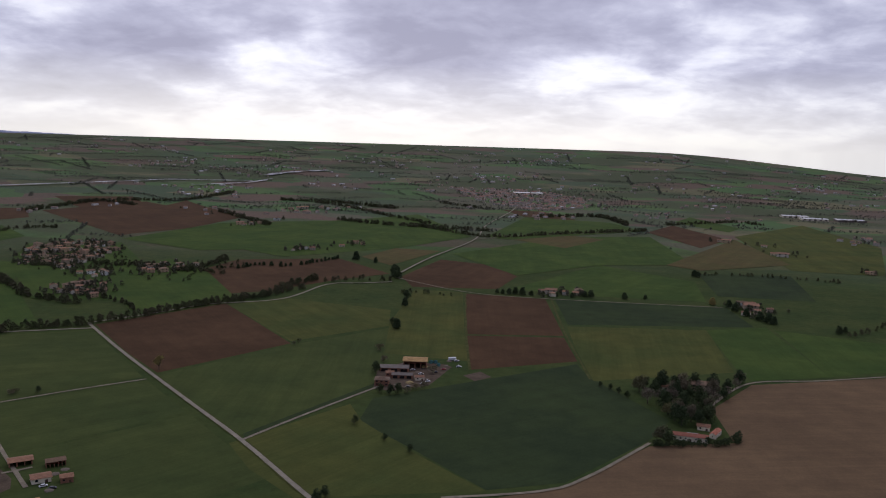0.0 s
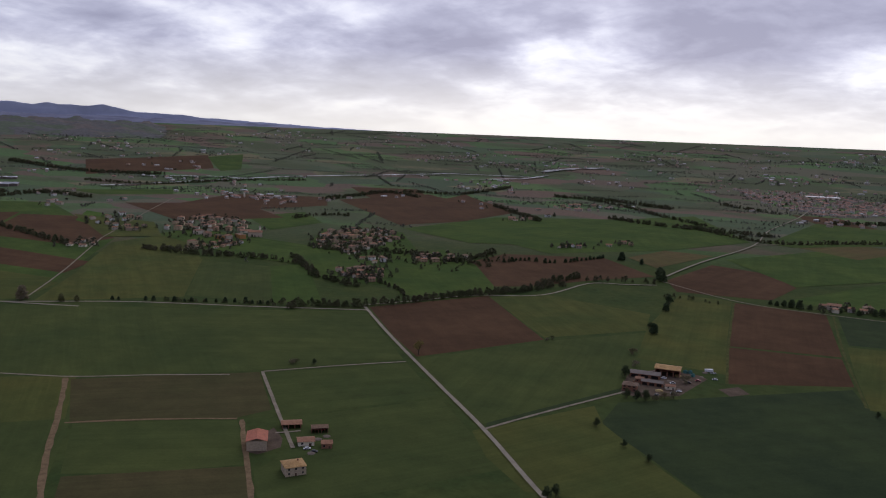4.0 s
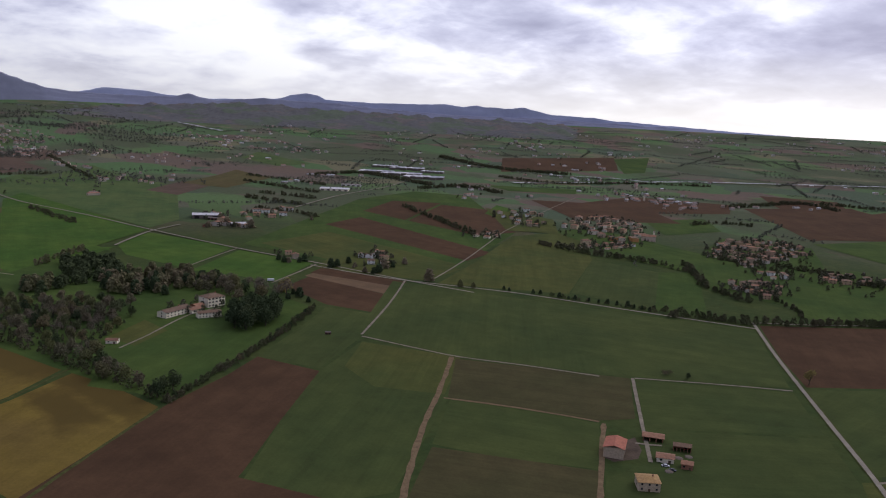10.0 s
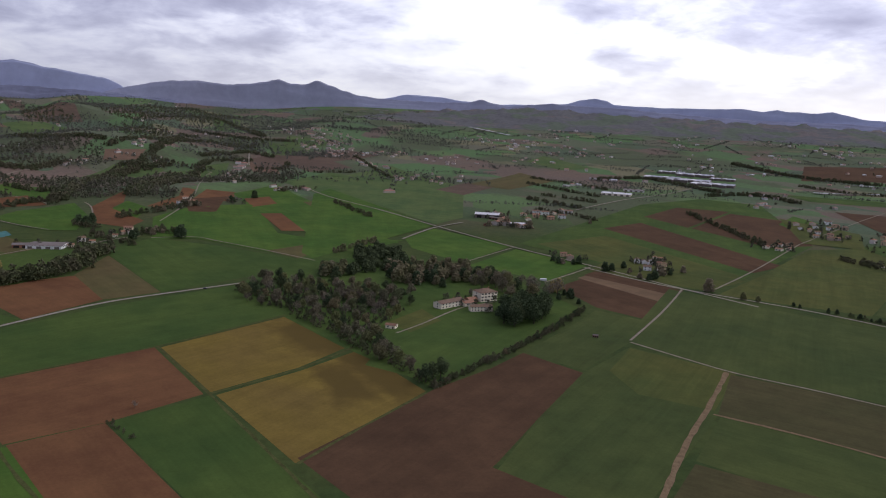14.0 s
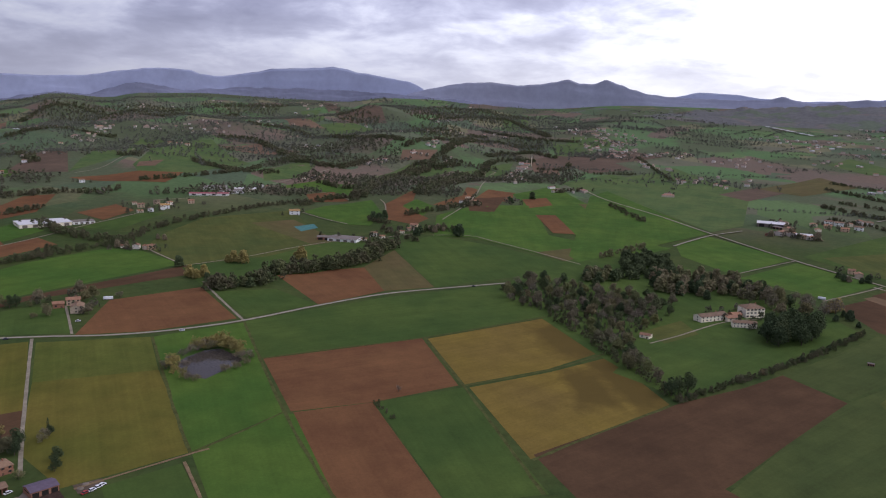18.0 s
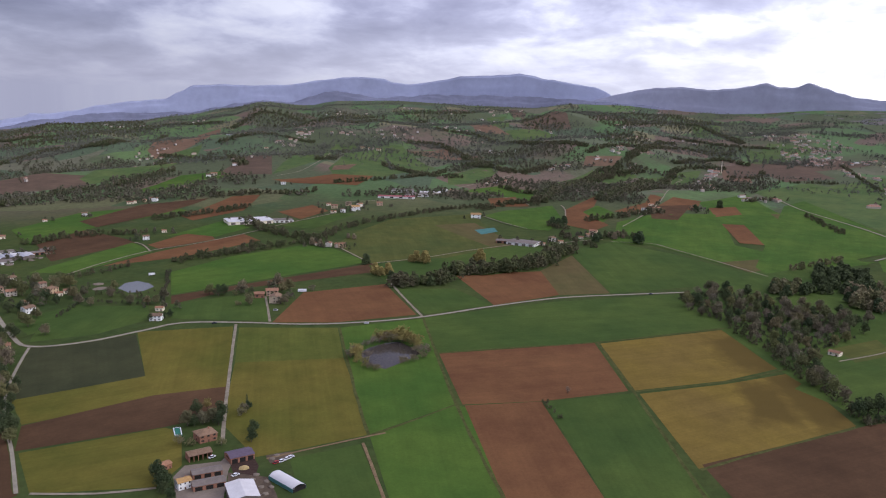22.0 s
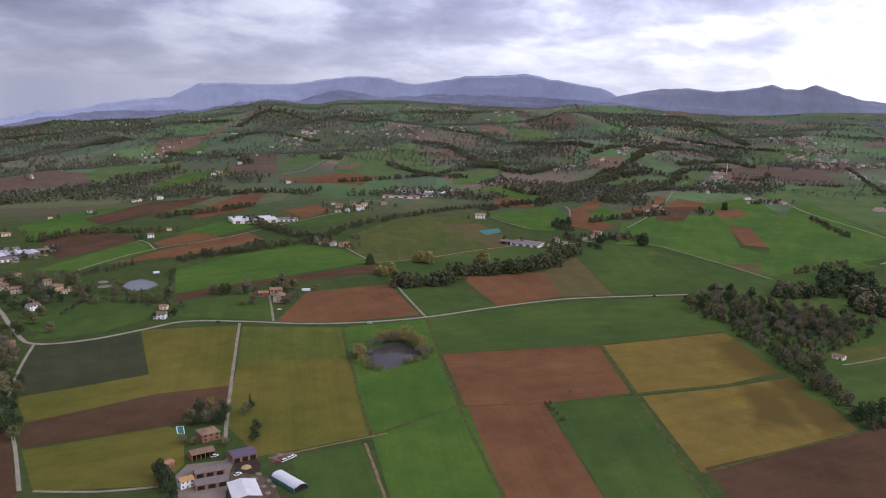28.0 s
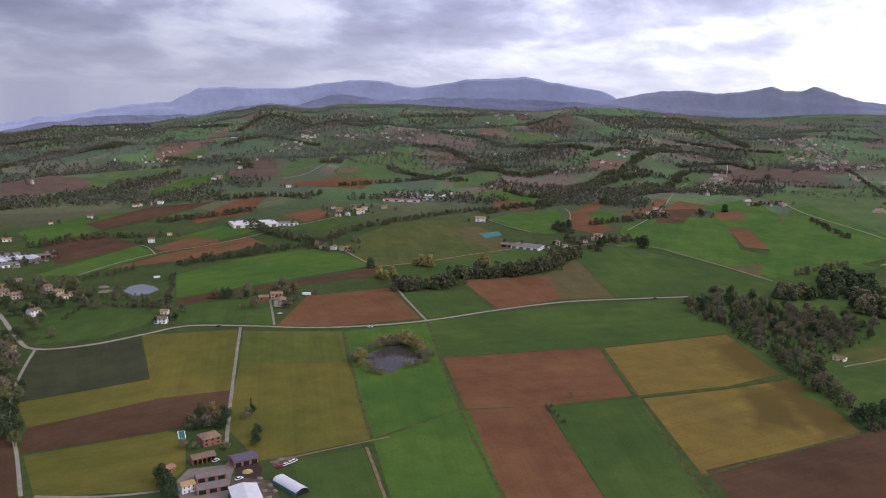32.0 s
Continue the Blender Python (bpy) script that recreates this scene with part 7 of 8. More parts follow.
# hamlets on the slopes
hamlet(5, 17, 1, (-2064, 5), (-2156, 50), (-2115, 90), (-1840, 59), (-1812, 19))
hamlet(4, 19, 2, (-2236, 29), (-2411, 80), (-2290, 106), (-2156, 50))
hamlet(6, 12, 3, (-1810, 92), (-1788, 190), (-1713, 179), (-1718, 100))
hamlet(16, 17, 4, (-2320, -1247), (-2508, -1285), (-2732, -1356), (-2661, -1255), (-2526, -1212), (-2294, -1175))
hamlet(18, 17, 5, (-2598, -1183), (-2884, -1065), (-2715, -857), (-2561, -865), (-2581, -1072))
hamlet(6, 14, 6, (-1742, -1041), (-2159, -1216), (-1807, -1001), (-1687, -993))
hamlet(14, 12, 7, (-1979, -1529), (-2209, -1498), (-2065, -1234), (-1676, -1137), (-1938, -1424))
hamlet(8, 15, 8, (-2213, -239), (-2420, -185), (-2253, -154), (-2137, -200))
hamlet(4, 14, 9, (-2068, -348), (-2113, -298), (-2069, -290), (-2026, -332))
hamlet(8, 13, 10, (-2296, -250), (-3255, -69), (-3056, 33), (-2296, -113))
hamlet(5, 13, 11, (-2469, -613), (-2453, -486), (-2322, -451), (-2315, -555), halls=2)
hamlet(9, 9, 12, (-1295, -1307), (-1830, -1650), (-1967, -1538), (-1832, -1469), (-1282, -1213))
hamlet(8, 15, 13, (-3678, -1168), (-4393, -1080), (-4396, -804), (-3990, -893), (-3678, -1087))
hamlet(38, 17, 14, (-2846, 257), (-3166, 391), (-2803, 449), (-2601, 449), (-2514, 322), (-2644, 274))
hamlet(16, 15, 15, (-3775, 214), (-3525, 388), (-3190, 430), (-2974, 266), halls=8)
hamlet(10, 15, 16, (-2471, 402), (-2360, 476), (-2290, 464), (-2350, 399))
hamlet(3, 19, 17, (-1767, 341), (-1773, 371), (-1683, 354), (-1674, 331))

# the villa in its park
put("villa", -766.8, 249.4, 107, 1.02)
put("villa_wing", -744.6, 207.2, 120, 1.18)
put("hut", -746.6, 225.4, 112, 1.57)
put("orange_hut", -757.0, 232.0, 112, 1.3)
put("villa_wing", -725.5, 232.0, 89, 0.80)
put("hut", -674.9, 138.2, 60, 1.15)
grove(['dark'], 9, (1.1, 1.5), (-724.7, 252.7), (-738.9, 279.5), (-718.9, 291.8), (-666.6, 267.8), (-664.5, 246.0), (-677.3, 237.6))
grove(['broad', 'broad_b', 'dark', 'broad', 'bare', 'broad_b'], 11.5, (0.62, 1.05), (-775.2, 24.2), (-724.0, 71.0), (-631.0, 101.0), (-586.0, 113.0), (-631.0, 119.7), (-664.0, 119.3), (-733.6, 162.9), (-768.0, 154.6), (-808.5, 119.0), (-865.2, 82.3), (-869.5, 44.2), (-821.5, 18.6))
grove(['broad', 'dark', 'broad_b', 'bare'], 12, (0.7, 1.1), (-742.5, 111.4), (-725.4, 133.8), (-750.6, 174.4), (-793.3, 183.1), (-824.3, 149.4), (-856.6, 128.8), (-847.3, 108.7))
wood(11, 12.5, (-895.1, 140.5), (-907.8, 182.7), (-895.0, 207.1), (-981.2, 225.0), (-1046.4, 199.7), (-1021.5, 165.1), per_tree=34, leaf=L_GREEN, label="dark green trees at the back of the villa park")
wood(13, 14, (-858.3, 171.3), (-833.1, 194.3), (-822.6, 221.4), (-847.1, 236.8), (-823.6, 269.5), (-853.2, 294.3), (-917.9, 270.1), (-936.2, 215.7), (-932.8, 187.2), per_tree=40, leaf=L_BROWN_MIX, label="mixed autumn trees of the villa park")
wood(22, 13, (-858.3, 171.3), (-833.1, 194.3), (-822.6, 221.4), (-847.1, 236.8), (-823.6, 269.5), (-853.2, 294.3), (-917.9, 270.1), (-936.2, 215.7), (-932.8, 187.2), per_tree=40, leaf=L_GREEN, label="dark green trees at the back of the villa park")
grove(['bare', 'broad', 'broad_b', 'dark'], 12, (0.85, 1.25), (-791.0, 273.6), (-762.6, 281.9), (-764.6, 302.7), (-804.5, 323.2), (-849.8, 304.7), (-884.1, 263.1), (-857.9, 249.6), (-833.7, 255.7))
grove(['broad_b', 'dark', 'dark', 'broad'], 11, (0.8, 1.2), (-881.5, 104.6), (-876.4, 126.9), (-893.2, 140.6), (-941.4, 134.9), (-929.8, 109.3))
hedge(12, 9, (-1019.7, 136.5), (-1051.8, 161.7), (-1106.7, 205.9), leaf=L_BROWN_MIX, label="row of brown autumn trees behind the park")
wood(7.5, 4.2, (-775.2, 24.2), (-724.0, 71.0), (-631.0, 101.0), (-586.0, 113.0), (-631.0, 119.7), (-664.0, 119.3), (-733.6, 162.9), (-768.0, 154.6), (-808.5, 119.0), (-865.2, 82.3), (-869.5, 44.2), (-821.5, 18.6), per_tree=12, leaf=L_UNDER, label="leafless brush and young trees under the park trees")
put("dark", -541.8, 138.7, 280, 0.90)
put("dark", -535.9, 132.5, 305, 0.96)
put("dark", -545.3, 145.6, 9, 1.05)
put("broad", -565.2, 128.6, 240, 0.79)
put("broad", -579.3, 123.7, 257, 0.86)
put("broad", -598.2, 119.4, 274, 0.95)
put("broad", -588.5, 111.3, 296, 1.00)
put("bare", -586.3, 123.1, 215, 0.93)
put("bare", -770.1, 317.0, 159, 1.38)
put("bare", -781.1, 331.6, 212, 1.51)
put("bare", -784.4, 306.1, 206, 1.60)
far_trees(11.8, L_YELLOW, "single golden yellow trees beside fields and farms", (-794.4, 332.1), (-801.4, 341.5))
hedge(5, 4.5, (-672, 588), (-588.6, 632), (-540, 659), (-486, 693), gaps=0.2, spacing=5)
hedge(8, 7, (-523.5, 136.5), (-568.2, 119.2), (-629.2, 97.2), (-719.4, 67.1), (-801.8, 31.3), (-826.9, 17.7), gaps=0.02)
hedge(6.5, 4.6, (-523.5, 135.8), (-562.1, 177.4), (-604.4, 223.5), (-664.2, 282.8), (-719.6, 333.0), gaps=0.02, spacing=3.2)
avenue(['broad', 'dark'], 22, (0.32, 0.46), (-529.3, 141.2), (-573.4, 189.8), (-629.8, 247.9), (-709.5, 325.4))
far_trees(9.1, L_GREEN, "single dark green trees beside fields and farms", (-780.2, 338.7), (-767.1, 339.3), (-761.5, 324.5), (-742.5, 337.5))
put("van", -850.4, 344.1, 67, 1.17)
put("grey_shed", -629.3, 301.6, 63, 0.27)

# farm on the lane
drape("yard", [(-329.5, 323.7), (-339.8, 356.4), (-340.5, 362.7), (-324.5, 351.2), (-316.7, 339.7), (-320.7, 323.8)], M_YARD, ("trodden earth yard round the farm buildings", "farmyard"))
lane(2.2, (-333.6, 355.6), (-327.8, 361.3), (-323.3, 367.1))
put("red_barn", -329.4, 333.7, 128, 0.95)
put("yellow_roof", -288.5, 315.5, 52, 0.95)
put("small_barn", -332.8, 370.3, 40, 1.24)
put("hut", -307.8, 352.0, 41, 1.26)
put("arch_barn", -313.1, 373.0, 41, 0.63)
put("junk", -304.2, 368.3, 36, 1.00)
put("junk", -305.7, 361.6, 36, 1.00)
put("junk", -295.9, 341.6, 37, 1.00)
put("orange_hut", -294.6, 354.9, 36, 0.89)
put("car_white", -301.9, 345.5, 47, 1.00)
put("car_dark", -295.8, 344.1, 36, 1.00)
put("car_red", -312.4, 376.3, 86, 1.00)
put("shrub", -418.5, 480.3, 6, 0.83)
put("shrub", -417.3, 483.9, 50, 0.89)
put("yellow", -350.9, 564.0, 228, 0.95)

# busy farmstead with the tall hay barn
drape("yard", [(-176.0, 558.7), (-184.5, 609.7), (-166.6, 641.9), (-134.9, 641.2), (-126.6, 634.3), (-136.2, 578.2), (-162.4, 556.3)], M_YARD, ("trodden earth yard round the farm buildings", "farmyard"))
drape("yard", [(-114.2, 611.4), (-102.1, 626.6), (-91.5, 612.5), (-103.4, 597.8)], M_YARD, ("trodden earth yard round the farm buildings", "farmyard"))
put("wood_barn", -156.9, 629.7, 7, 1.46)
put("farmhouse_red", -172.1, 571.9, 8, 0.88)
put("grey_shed", -160.7, 594.1, 7, 0.91)
put("grey_shed", -171.2, 613.3, 9, 1.30)
put("hut", -146.5, 591.3, 20, 0.96)
put("tarp_heap", -145.6, 642.0, 9, 1.00)
put("tarp_heap", -141.9, 643.0, 9, 1.00)
put("junk", -140.5, 592.9, 9, 1.00)
put("junk", -131.6, 651.5, 8, 1.00)
put("junk", -150.9, 610.1, 10, 1.00)
put("bales", -152.1, 580.3, 11, 1.00)
put("junk", -167.1, 632.4, 11, 1.00)
put("orange_hut", -171.2, 596.2, 12, 0.91)
put("car_white", -139.0, 586.9, 29, 1.00)
put("car_white", -141.8, 579.8, 30, 1.00)
put("van", -129.7, 655.8, 28, 1.00)
put("car_white", -125.5, 653.2, 27, 1.00)
put("car_dark", -137.6, 613.7, 29, 1.00)
put("car_white", -156.6, 615.5, 30, 1.00)
put("car_red", -132.2, 623.8, 28, 1.00)
put("car_dark", -151.0, 568.2, 31, 1.00)
put("dark", -168.8, 550.3, 312, 0.55)
put("dark", -160.6, 548.1, 7, 0.59)
put("dark", -154.9, 551.0, 59, 0.63)
put("dark", -184.0, 601.2, 56, 0.73)
put("shrub", -149.0, 554.0, 0, 1.02)
put("shrub", -144.5, 563.9, 52, 1.12)
put("shrub", -138.8, 568.4, 104, 1.21)
put("shrub", -139.8, 613.1, 156, 1.37)
put("shrub", -185.1, 636.8, 108, 1.16)
put("shrub", -197.4, 673.2, 137, 1.32)
put("dark", -143.4, 453.6, 320, 0.37)
put("dark", -124.3, 438.5, 42, 0.39)
put("dark", -169.1, 479.6, 342, 0.45)
put("dark", -221.3, 916.9, 111, 0.85)
put("dark", -208.3, 777.8, 123, 0.59)
put("dark", -154.7, 364.3, 215, 0.52)
put("dark", -157.4, 358.1, 237, 0.55)
put("dark", -403.7, 489.5, 68, 0.38)

# courtyard farm among its trees
put("court_wing", 48.1, 500.8, 353, 0.84)
put("court_wing", 65.5, 512.5, 64, 0.5)
put("white_shed", 49.5, 504.5, 353, 0.3)
hedge(5, 4.5, (24, 482), (36, 487), (54, 491), (76, 499.5), (79, 510), spacing=2.5, leaf=L_GREEN, label="dense dark evergreen hedge round the courtyard farm", gaps=0.0)
put("hut", 59.7, 524.4, 350, 1.08)
grove(['dark', 'dark', 'broad'], 8, (0.55, 0.85), (22.7, 483.4), (33.3, 485.9), (34.5, 496.5), (27.3, 494.7))
grove(['dark', 'dark', 'broad_b'], 9, (0.7, 1.05), (38.2, 513.6), (40.9, 537.4), (70.5, 569.9), (69.1, 544.4), (58.2, 526.3), (49.1, 527.6))
grove(['dark', 'dark', 'broad', 'bare'], 9, (0.7, 1.1), (19.0, 606.4), (38.0, 627.0), (80.7, 622.5), (106.2, 644.9), (95.7, 611.2), (68.4, 569.4), (41.6, 543.6), (28.2, 565.9))
put("dark", 104.7, 641.3, 228, 0.94)
put("dark", 81.6, 622.7, 219, 0.98)
put("dark", -6.0, 607.6, 342, 0.35)
put("dark", 1.6, 601.9, 37, 0.38)
put("dark", 7.5, 592.9, 89, 0.40)
put("dark", 13.2, 582.8, 141, 0.42)
put("farmhouse", 74.1, 620.7, 350, 1.25)
put("hut", 47.5, 613.8, 353, 1.48)

# farms beyond the lane
put("cottage", -36.7, 1008.3, 8, 0.98)
put("cottage_hip", -19.6, 1024.7, 14, 1.21)
put("hut", -51.9, 994.4, 91, 1.61)
put("cottage", -54.5, 1010.6, 1, 1.92)
put("hut", -65.3, 1015.3, 2, 1.55)
put("hut", -22.7, 1012.9, 359, 1.54)
put("white_house", 173.3, 999.4, 352, 1.11)
put("cottage", 183.7, 995.3, 358, 1.47)
put("cottage", 181.4, 980.6, 358, 2.23)
put("cottage", 183.6, 954.1, 351, 1.00)
put("cottage", 200.2, 967.3, 360, 0.97)
put("hut", 168.9, 943.0, 341, 1.52)
put("cottage", 281.7, 1718.0, 350, 2.43)
put("hut", 273.4, 1734.9, 350, 1.96)
put("cottage", 345.5, 1522.4, 346, 2.68)
put("hut", 335.4, 1542.2, 347, 2.07)
put("hut", 344.5, 1666.7, 347, 1.90)
put("cottage", 430.7, 1344.9, 341, 0.84)
put("cottage_hip", 437.5, 1340.3, 342, 1.17)
put("hall", 727.9, 2391.5, 358, 1.27)
put("hall_white", 633.3, 2396.2, 357, 1.63)
put("hall_white", 595.3, 2454.3, 358, 1.66)
put("cottage", -720.4, 1626.0, 22, 2.18)
put("cottage", -699.5, 1636.2, 101, 1.41)
put("cottage", -691.1, 1660.7, 123, 1.34)
put("hut", -707.5, 1615.7, 26, 1.51)
put("white_house", -685.8, 1752.8, 20, 1.82)
put("cottage_hip", -745.9, 2022.6, 15, 1.72)
put("cottage", -736.3, 2058.7, 27, 1.91)
put("hut", -755.0, 1992.6, 128, 2.06)
put("cottage", -724.9, 2074.0, 18, 2.35)
put("cottage", -685.6, 2096.6, 112, 1.33)
put("white_house", -666.2, 2083.6, 99, 1.59)
put("cottage", -477.3, 1287.6, 93, 0.68)
put("white_house", -469.8, 1300.8, 122, 0.81)
put("hut", -484.3, 1276.4, 95, 1.05)
put("cottage", -457.5, 1295.7, 18, 1.27)
put("cottage", -411.5, 1405.2, 12, 1.31)
put("cottage_hip", -397.3, 1398.6, 24, 0.92)
put("hut", -424.1, 1357.3, 16, 1.58)
far_trees(9.3, L_GREEN, "single dark green trees beside fields and farms", (-121, 993), (-114, 991), (-106, 989), (-98, 992), (-89, 991), (-78, 991), (-12, 1000), (-5, 999), (-28, 991), (-47, 993), (36, 1000), (62, 1009))
far_trees(11.6, L_GREEN, "single dark green trees beside fields and farms", (160, 960), (168, 936), (178, 914), (185, 904), (189, 897), (157, 984))
far_trees(14.4, L_YELLOW, "single golden yellow trees beside fields and farms", (140, 996))
far_trees(12.2, L_GREEN, "single dark green trees beside fields and farms", (150, 1222), (154, 1213))
far_trees(11.8, L_GREEN, "single dark green trees beside fields and farms", (247, 867), (255, 874))
hedge(5, 6, (157, 1236), (238, 1253), (292, 1246), (358, 1227))
hedge(6, 6, (251.0, 852.1), (280, 882), (311, 919))
far_trees(14.0, L_GREEN, "single autumn trees beside fields and farms", (-325, 1194), (-361, 1213))
far_trees(15.6, L_GREEN, "single dark green trees beside fields and farms", (-265, 1065), (-273, 1088))

# line of dark trees across the dark field, and the road hedge
avenue(['dark', 'dark', 'broad'], 13, (0.55, 0.8), (-522, 1062), (-496, 1071), (-477, 1107), (-450, 1105), (-424, 1127), (-389, 1215))
hedge(10, 8, (-545.3, 639.9), (-528.3, 664.2), (-493.0, 700.3), (-465.5, 736.1), (-439, 795), (-412, 837), (-383, 883), (-380, 952), (-363, 1016), gaps=0.03, per_tree=11)
avenue(['dark', 'broad', 'dark', 'broad_b'], 13, (0.5, 0.8), (-714, 562), (-681.1, 583.3), (-646.5, 601.7), (-616.9, 623.6), (-575.8, 640.2))
hedge(8, 7, (-575.8, 640.2), (-541.5, 662.3), (-488.8, 685.3), gaps=0.05)
avenue(['dark', 'broad'], 18, (0.5, 0.75), (-578.4, 652.1), (-547.2, 678.7), (-499.3, 690.5))
far_trees(14.2, L_BROWN, "single autumn trees beside fields and farms", (-785, 508))
far_trees(10.7, L_BROWN, "single autumn trees beside fields and farms", (-749, 526), (-738, 536))
hedge(9, 7, (-944, 851), (-856, 860), (-772, 876), (-689, 858), gaps=0.03)
avenue(['bare', 'broad', 'dark'], 16, (0.5, 0.8), (-650, 809), (-617, 799), (-582, 796), (-553, 821), (-485, 771))
put("shrub", -276.5, 671.8, 105, 0.73)
put("shrub", -275.1, 681.5, 152, 0.80)
hedge(6, 6, (-237, 953), (-210, 963), (-176, 954))
far_trees(9.7, L_GREEN, "single dark green trees beside fields and farms", (-216, 878), (-200.7, 761.7))
hedge(10, 7, (-460.9, 754.8), (-429, 829), (-384, 884), (-360, 947), gaps=0.05)
hedge(8, 7, (-344, 1004), (-304, 1031), (-265, 1037))

# the two villages beside the valley road
put("cottage_hip", -1065.9, 1099.3, 118, 1.30)
put("cottage", -1098.5, 1095.7, 22, 1.43)
put("cottage", -1181.1, 1195.9, 23, 1.62)
put("cottage_hip", -1026.4, 1121.3, 29, 1.19)
put("block", -1063.4, 1065.8, 106, 1.18)
put("block", -1173.5, 1147.0, 18, 0.92)
put("block", -1084.4, 1018.0, 20, 1.09)
put("cottage_hip", -1096.5, 1174.7, 109, 1.41)
put("cottage", -1145.8, 1137.5, 106, 1.18)
put("block", -1104.0, 1011.5, 117, 0.90)
put("cottage_hip", -1145.8, 1071.0, 112, 1.11)
put("cottage", -1062.1, 1037.7, 30, 1.39)
put("cottage_hip", -1132.9, 1074.8, 33, 1.24)
put("cottage_hip", -1091.1, 1137.7, 105, 1.03)
put("block", -1018.7, 1071.2, 114, 1.09)
put("block", -1031.4, 1053.9, 117, 0.96)
put("block", -1093.8, 1110.1, 22, 1.15)
put("cottage", -1035.0, 1042.2, 118, 1.12)
put("block", -1180.5, 1119.9, 121, 1.25)
put("cottage_hip", -1106.1, 1064.3, 18, 1.24)
put("cottage_hip", -1142.2, 1106.2, 27, 1.03)
put("cottage", -1073.9, 1170.0, 111, 1.42)
put("cottage", -1050.6, 1130.7, 110, 1.28)
put("cottage_hip", -1149.6, 1167.7, 110, 1.29)
put("cottage", -1179.3, 1166.3, 27, 1.49)
put("block", -997.1, 1078.5, 23, 0.99)
put("cottage", -1139.6, 1178.8, 17, 1.59)
put("cottage", -1077.8, 1140.1, 111, 1.22)
put("cottage_hip", -1114.9, 1175.0, 109, 1.07)
put("cottage", -1182.4, 1183.4, 28, 1.25)
put("block", -1067.8, 1086.1, 118, 0.91)
put("block", -938.3, 903.0, 68, 1.21)
put("cottage", -888.2, 915.2, 257, 0.85)
put("cottage", -889.6, 934.3, 256, 0.75)
put("hut", -887.5, 898.7, 237, 1.25)
put("cottage", -916.2, 939.8, 157, 0.91)
put("cottage", -917.6, 957.5, 173, 0.94)
put("hut", -915.3, 924.4, 71, 1.01)
put("cottage", -916.0, 905.9, 161, 0.76)
put("cottage", -917.5, 924.0, 272, 1.04)
put("hut", -915.1, 890.2, 263, 1.02)
put("cottage_hip", -909.9, 864.0, 271, 0.80)
put("cottage_hip", -911.2, 880.1, 165, 0.62)
put("hut", -909.1, 850.0, 145, 0.76)
put("orange_block", -953.0, 977.9, 165, 1.05)
put("orange_block", -936.3, 1007.8, 153, 1.28)
put("block", -1017.7, 997.7, 65, 1.36)
put("block", -988.7, 988.2, 154, 1.24)
put("cottage", -894.0, 945.8, 64, 0.93)
put("white_house", -895.2, 963.0, 78, 0.63)
put("hut", -893.3, 930.9, 146, 1.16)
put("block", -943.4, 985.9, 78, 1.06)
put("tower", -949.8, 1071.7, 41, 0.66)
put("church", -934.0, 1040.9, 41, 1.15)
put("hut", -978.7, 1069.5, 42, 2.92)
put("white_house", -778.9, 1023.3, 245, 0.50)
put("cottage", -779.0, 1038.7, 148, 0.64)
put("hut", -779.1, 1010.0, 248, 0.88)
put("cottage_hip", -796.8, 1071.4, 55, 1.15)
put("cottage", -739.9, 1175.6, 144, 1.28)
put("cottage_hip", -738.8, 1079.8, 150, 1.25)
put("cottage_hip", -716.6, 1043.4, 152, 1.12)
put("cottage", -754.7, 1087.1, 60, 1.05)
put("block", -779.2, 1227.6, 148, 0.93)
put("cottage_hip", -752.4, 1173.6, 59, 1.06)
put("cottage_hip", -798.7, 1144.6, 67, 1.31)
put("cottage", -809.7, 1058.2, 65, 1.08)
put("cottage", -830.4, 1161.6, 64, 1.21)
put("cottage", -810.8, 1178.1, 58, 1.28)
put("cottage_hip", -718.8, 996.7, 143, 1.15)
put("white_house", -746.9, 1128.6, 73, 0.66)
put("cottage", -746.8, 1145.4, 148, 0.64)
put("hut", -747.3, 1113.9, 65, 0.84)
put("cottage", -769.5, 1065.5, 40, 0.78)
put("cottage", -769.6, 1080.7, 155, 0.75)
put("hut", -769.8, 1052.3, 71, 0.94)
put("cottage_hip", -826.0, 1234.1, 157, 0.79)
put("white_house", -826.7, 1256.2, 127, 1.04)
put("hut", -825.8, 1215.0, 219, 1.26)
put("cottage_hip", -757.9, 1021.0, 158, 1.11)
put("cottage_hip", -864.7, 1210.1, 152, 0.81)
put("cottage", -865.7, 1230.8, 230, 1.05)
put("hut", -864.2, 1192.1, 248, 1.26)
put("block", -727.7, 1023.0, 144, 1.07)
put("block", -719.5, 1069.0, 57, 0.96)
put("cottage", -740.3, 1012.7, 155, 1.29)
put("cottage", -770.3, 1120.2, 227, 0.85)
put("cottage", -770.4, 1139.5, 248, 0.90)
put("hut", -770.6, 1103.5, 237, 0.87)
put("cottage", -807.5, 1230.0, 248, 1.01)
put("cottage_hip", -808.0, 1250.5, 225, 0.66)
put("hut", -807.5, 1212.3, 131, 1.00)
put("cottage_hip", -876.6, 1177.6, 151, 1.38)
put("block", -816.1, 1110.2, 59, 1.00)
put("block", -799.3, 1128.1, 61, 1.09)
put("block", -833.5, 1189.9, 64, 0.93)
put("block", -759.3, 1120.0, 157, 1.01)
put("cottage", -855.0, 1138.7, 155, 1.35)
put("cottage", -792.4, 1179.8, 70, 0.96)
put("cottage", -792.8, 1201.1, 157, 0.74)
put("hut", -792.5, 1161.3, 137, 0.98)
put("cottage", -722.2, 1098.6, 155, 1.35)
put("block", -825.3, 1098.9, 154, 1.02)
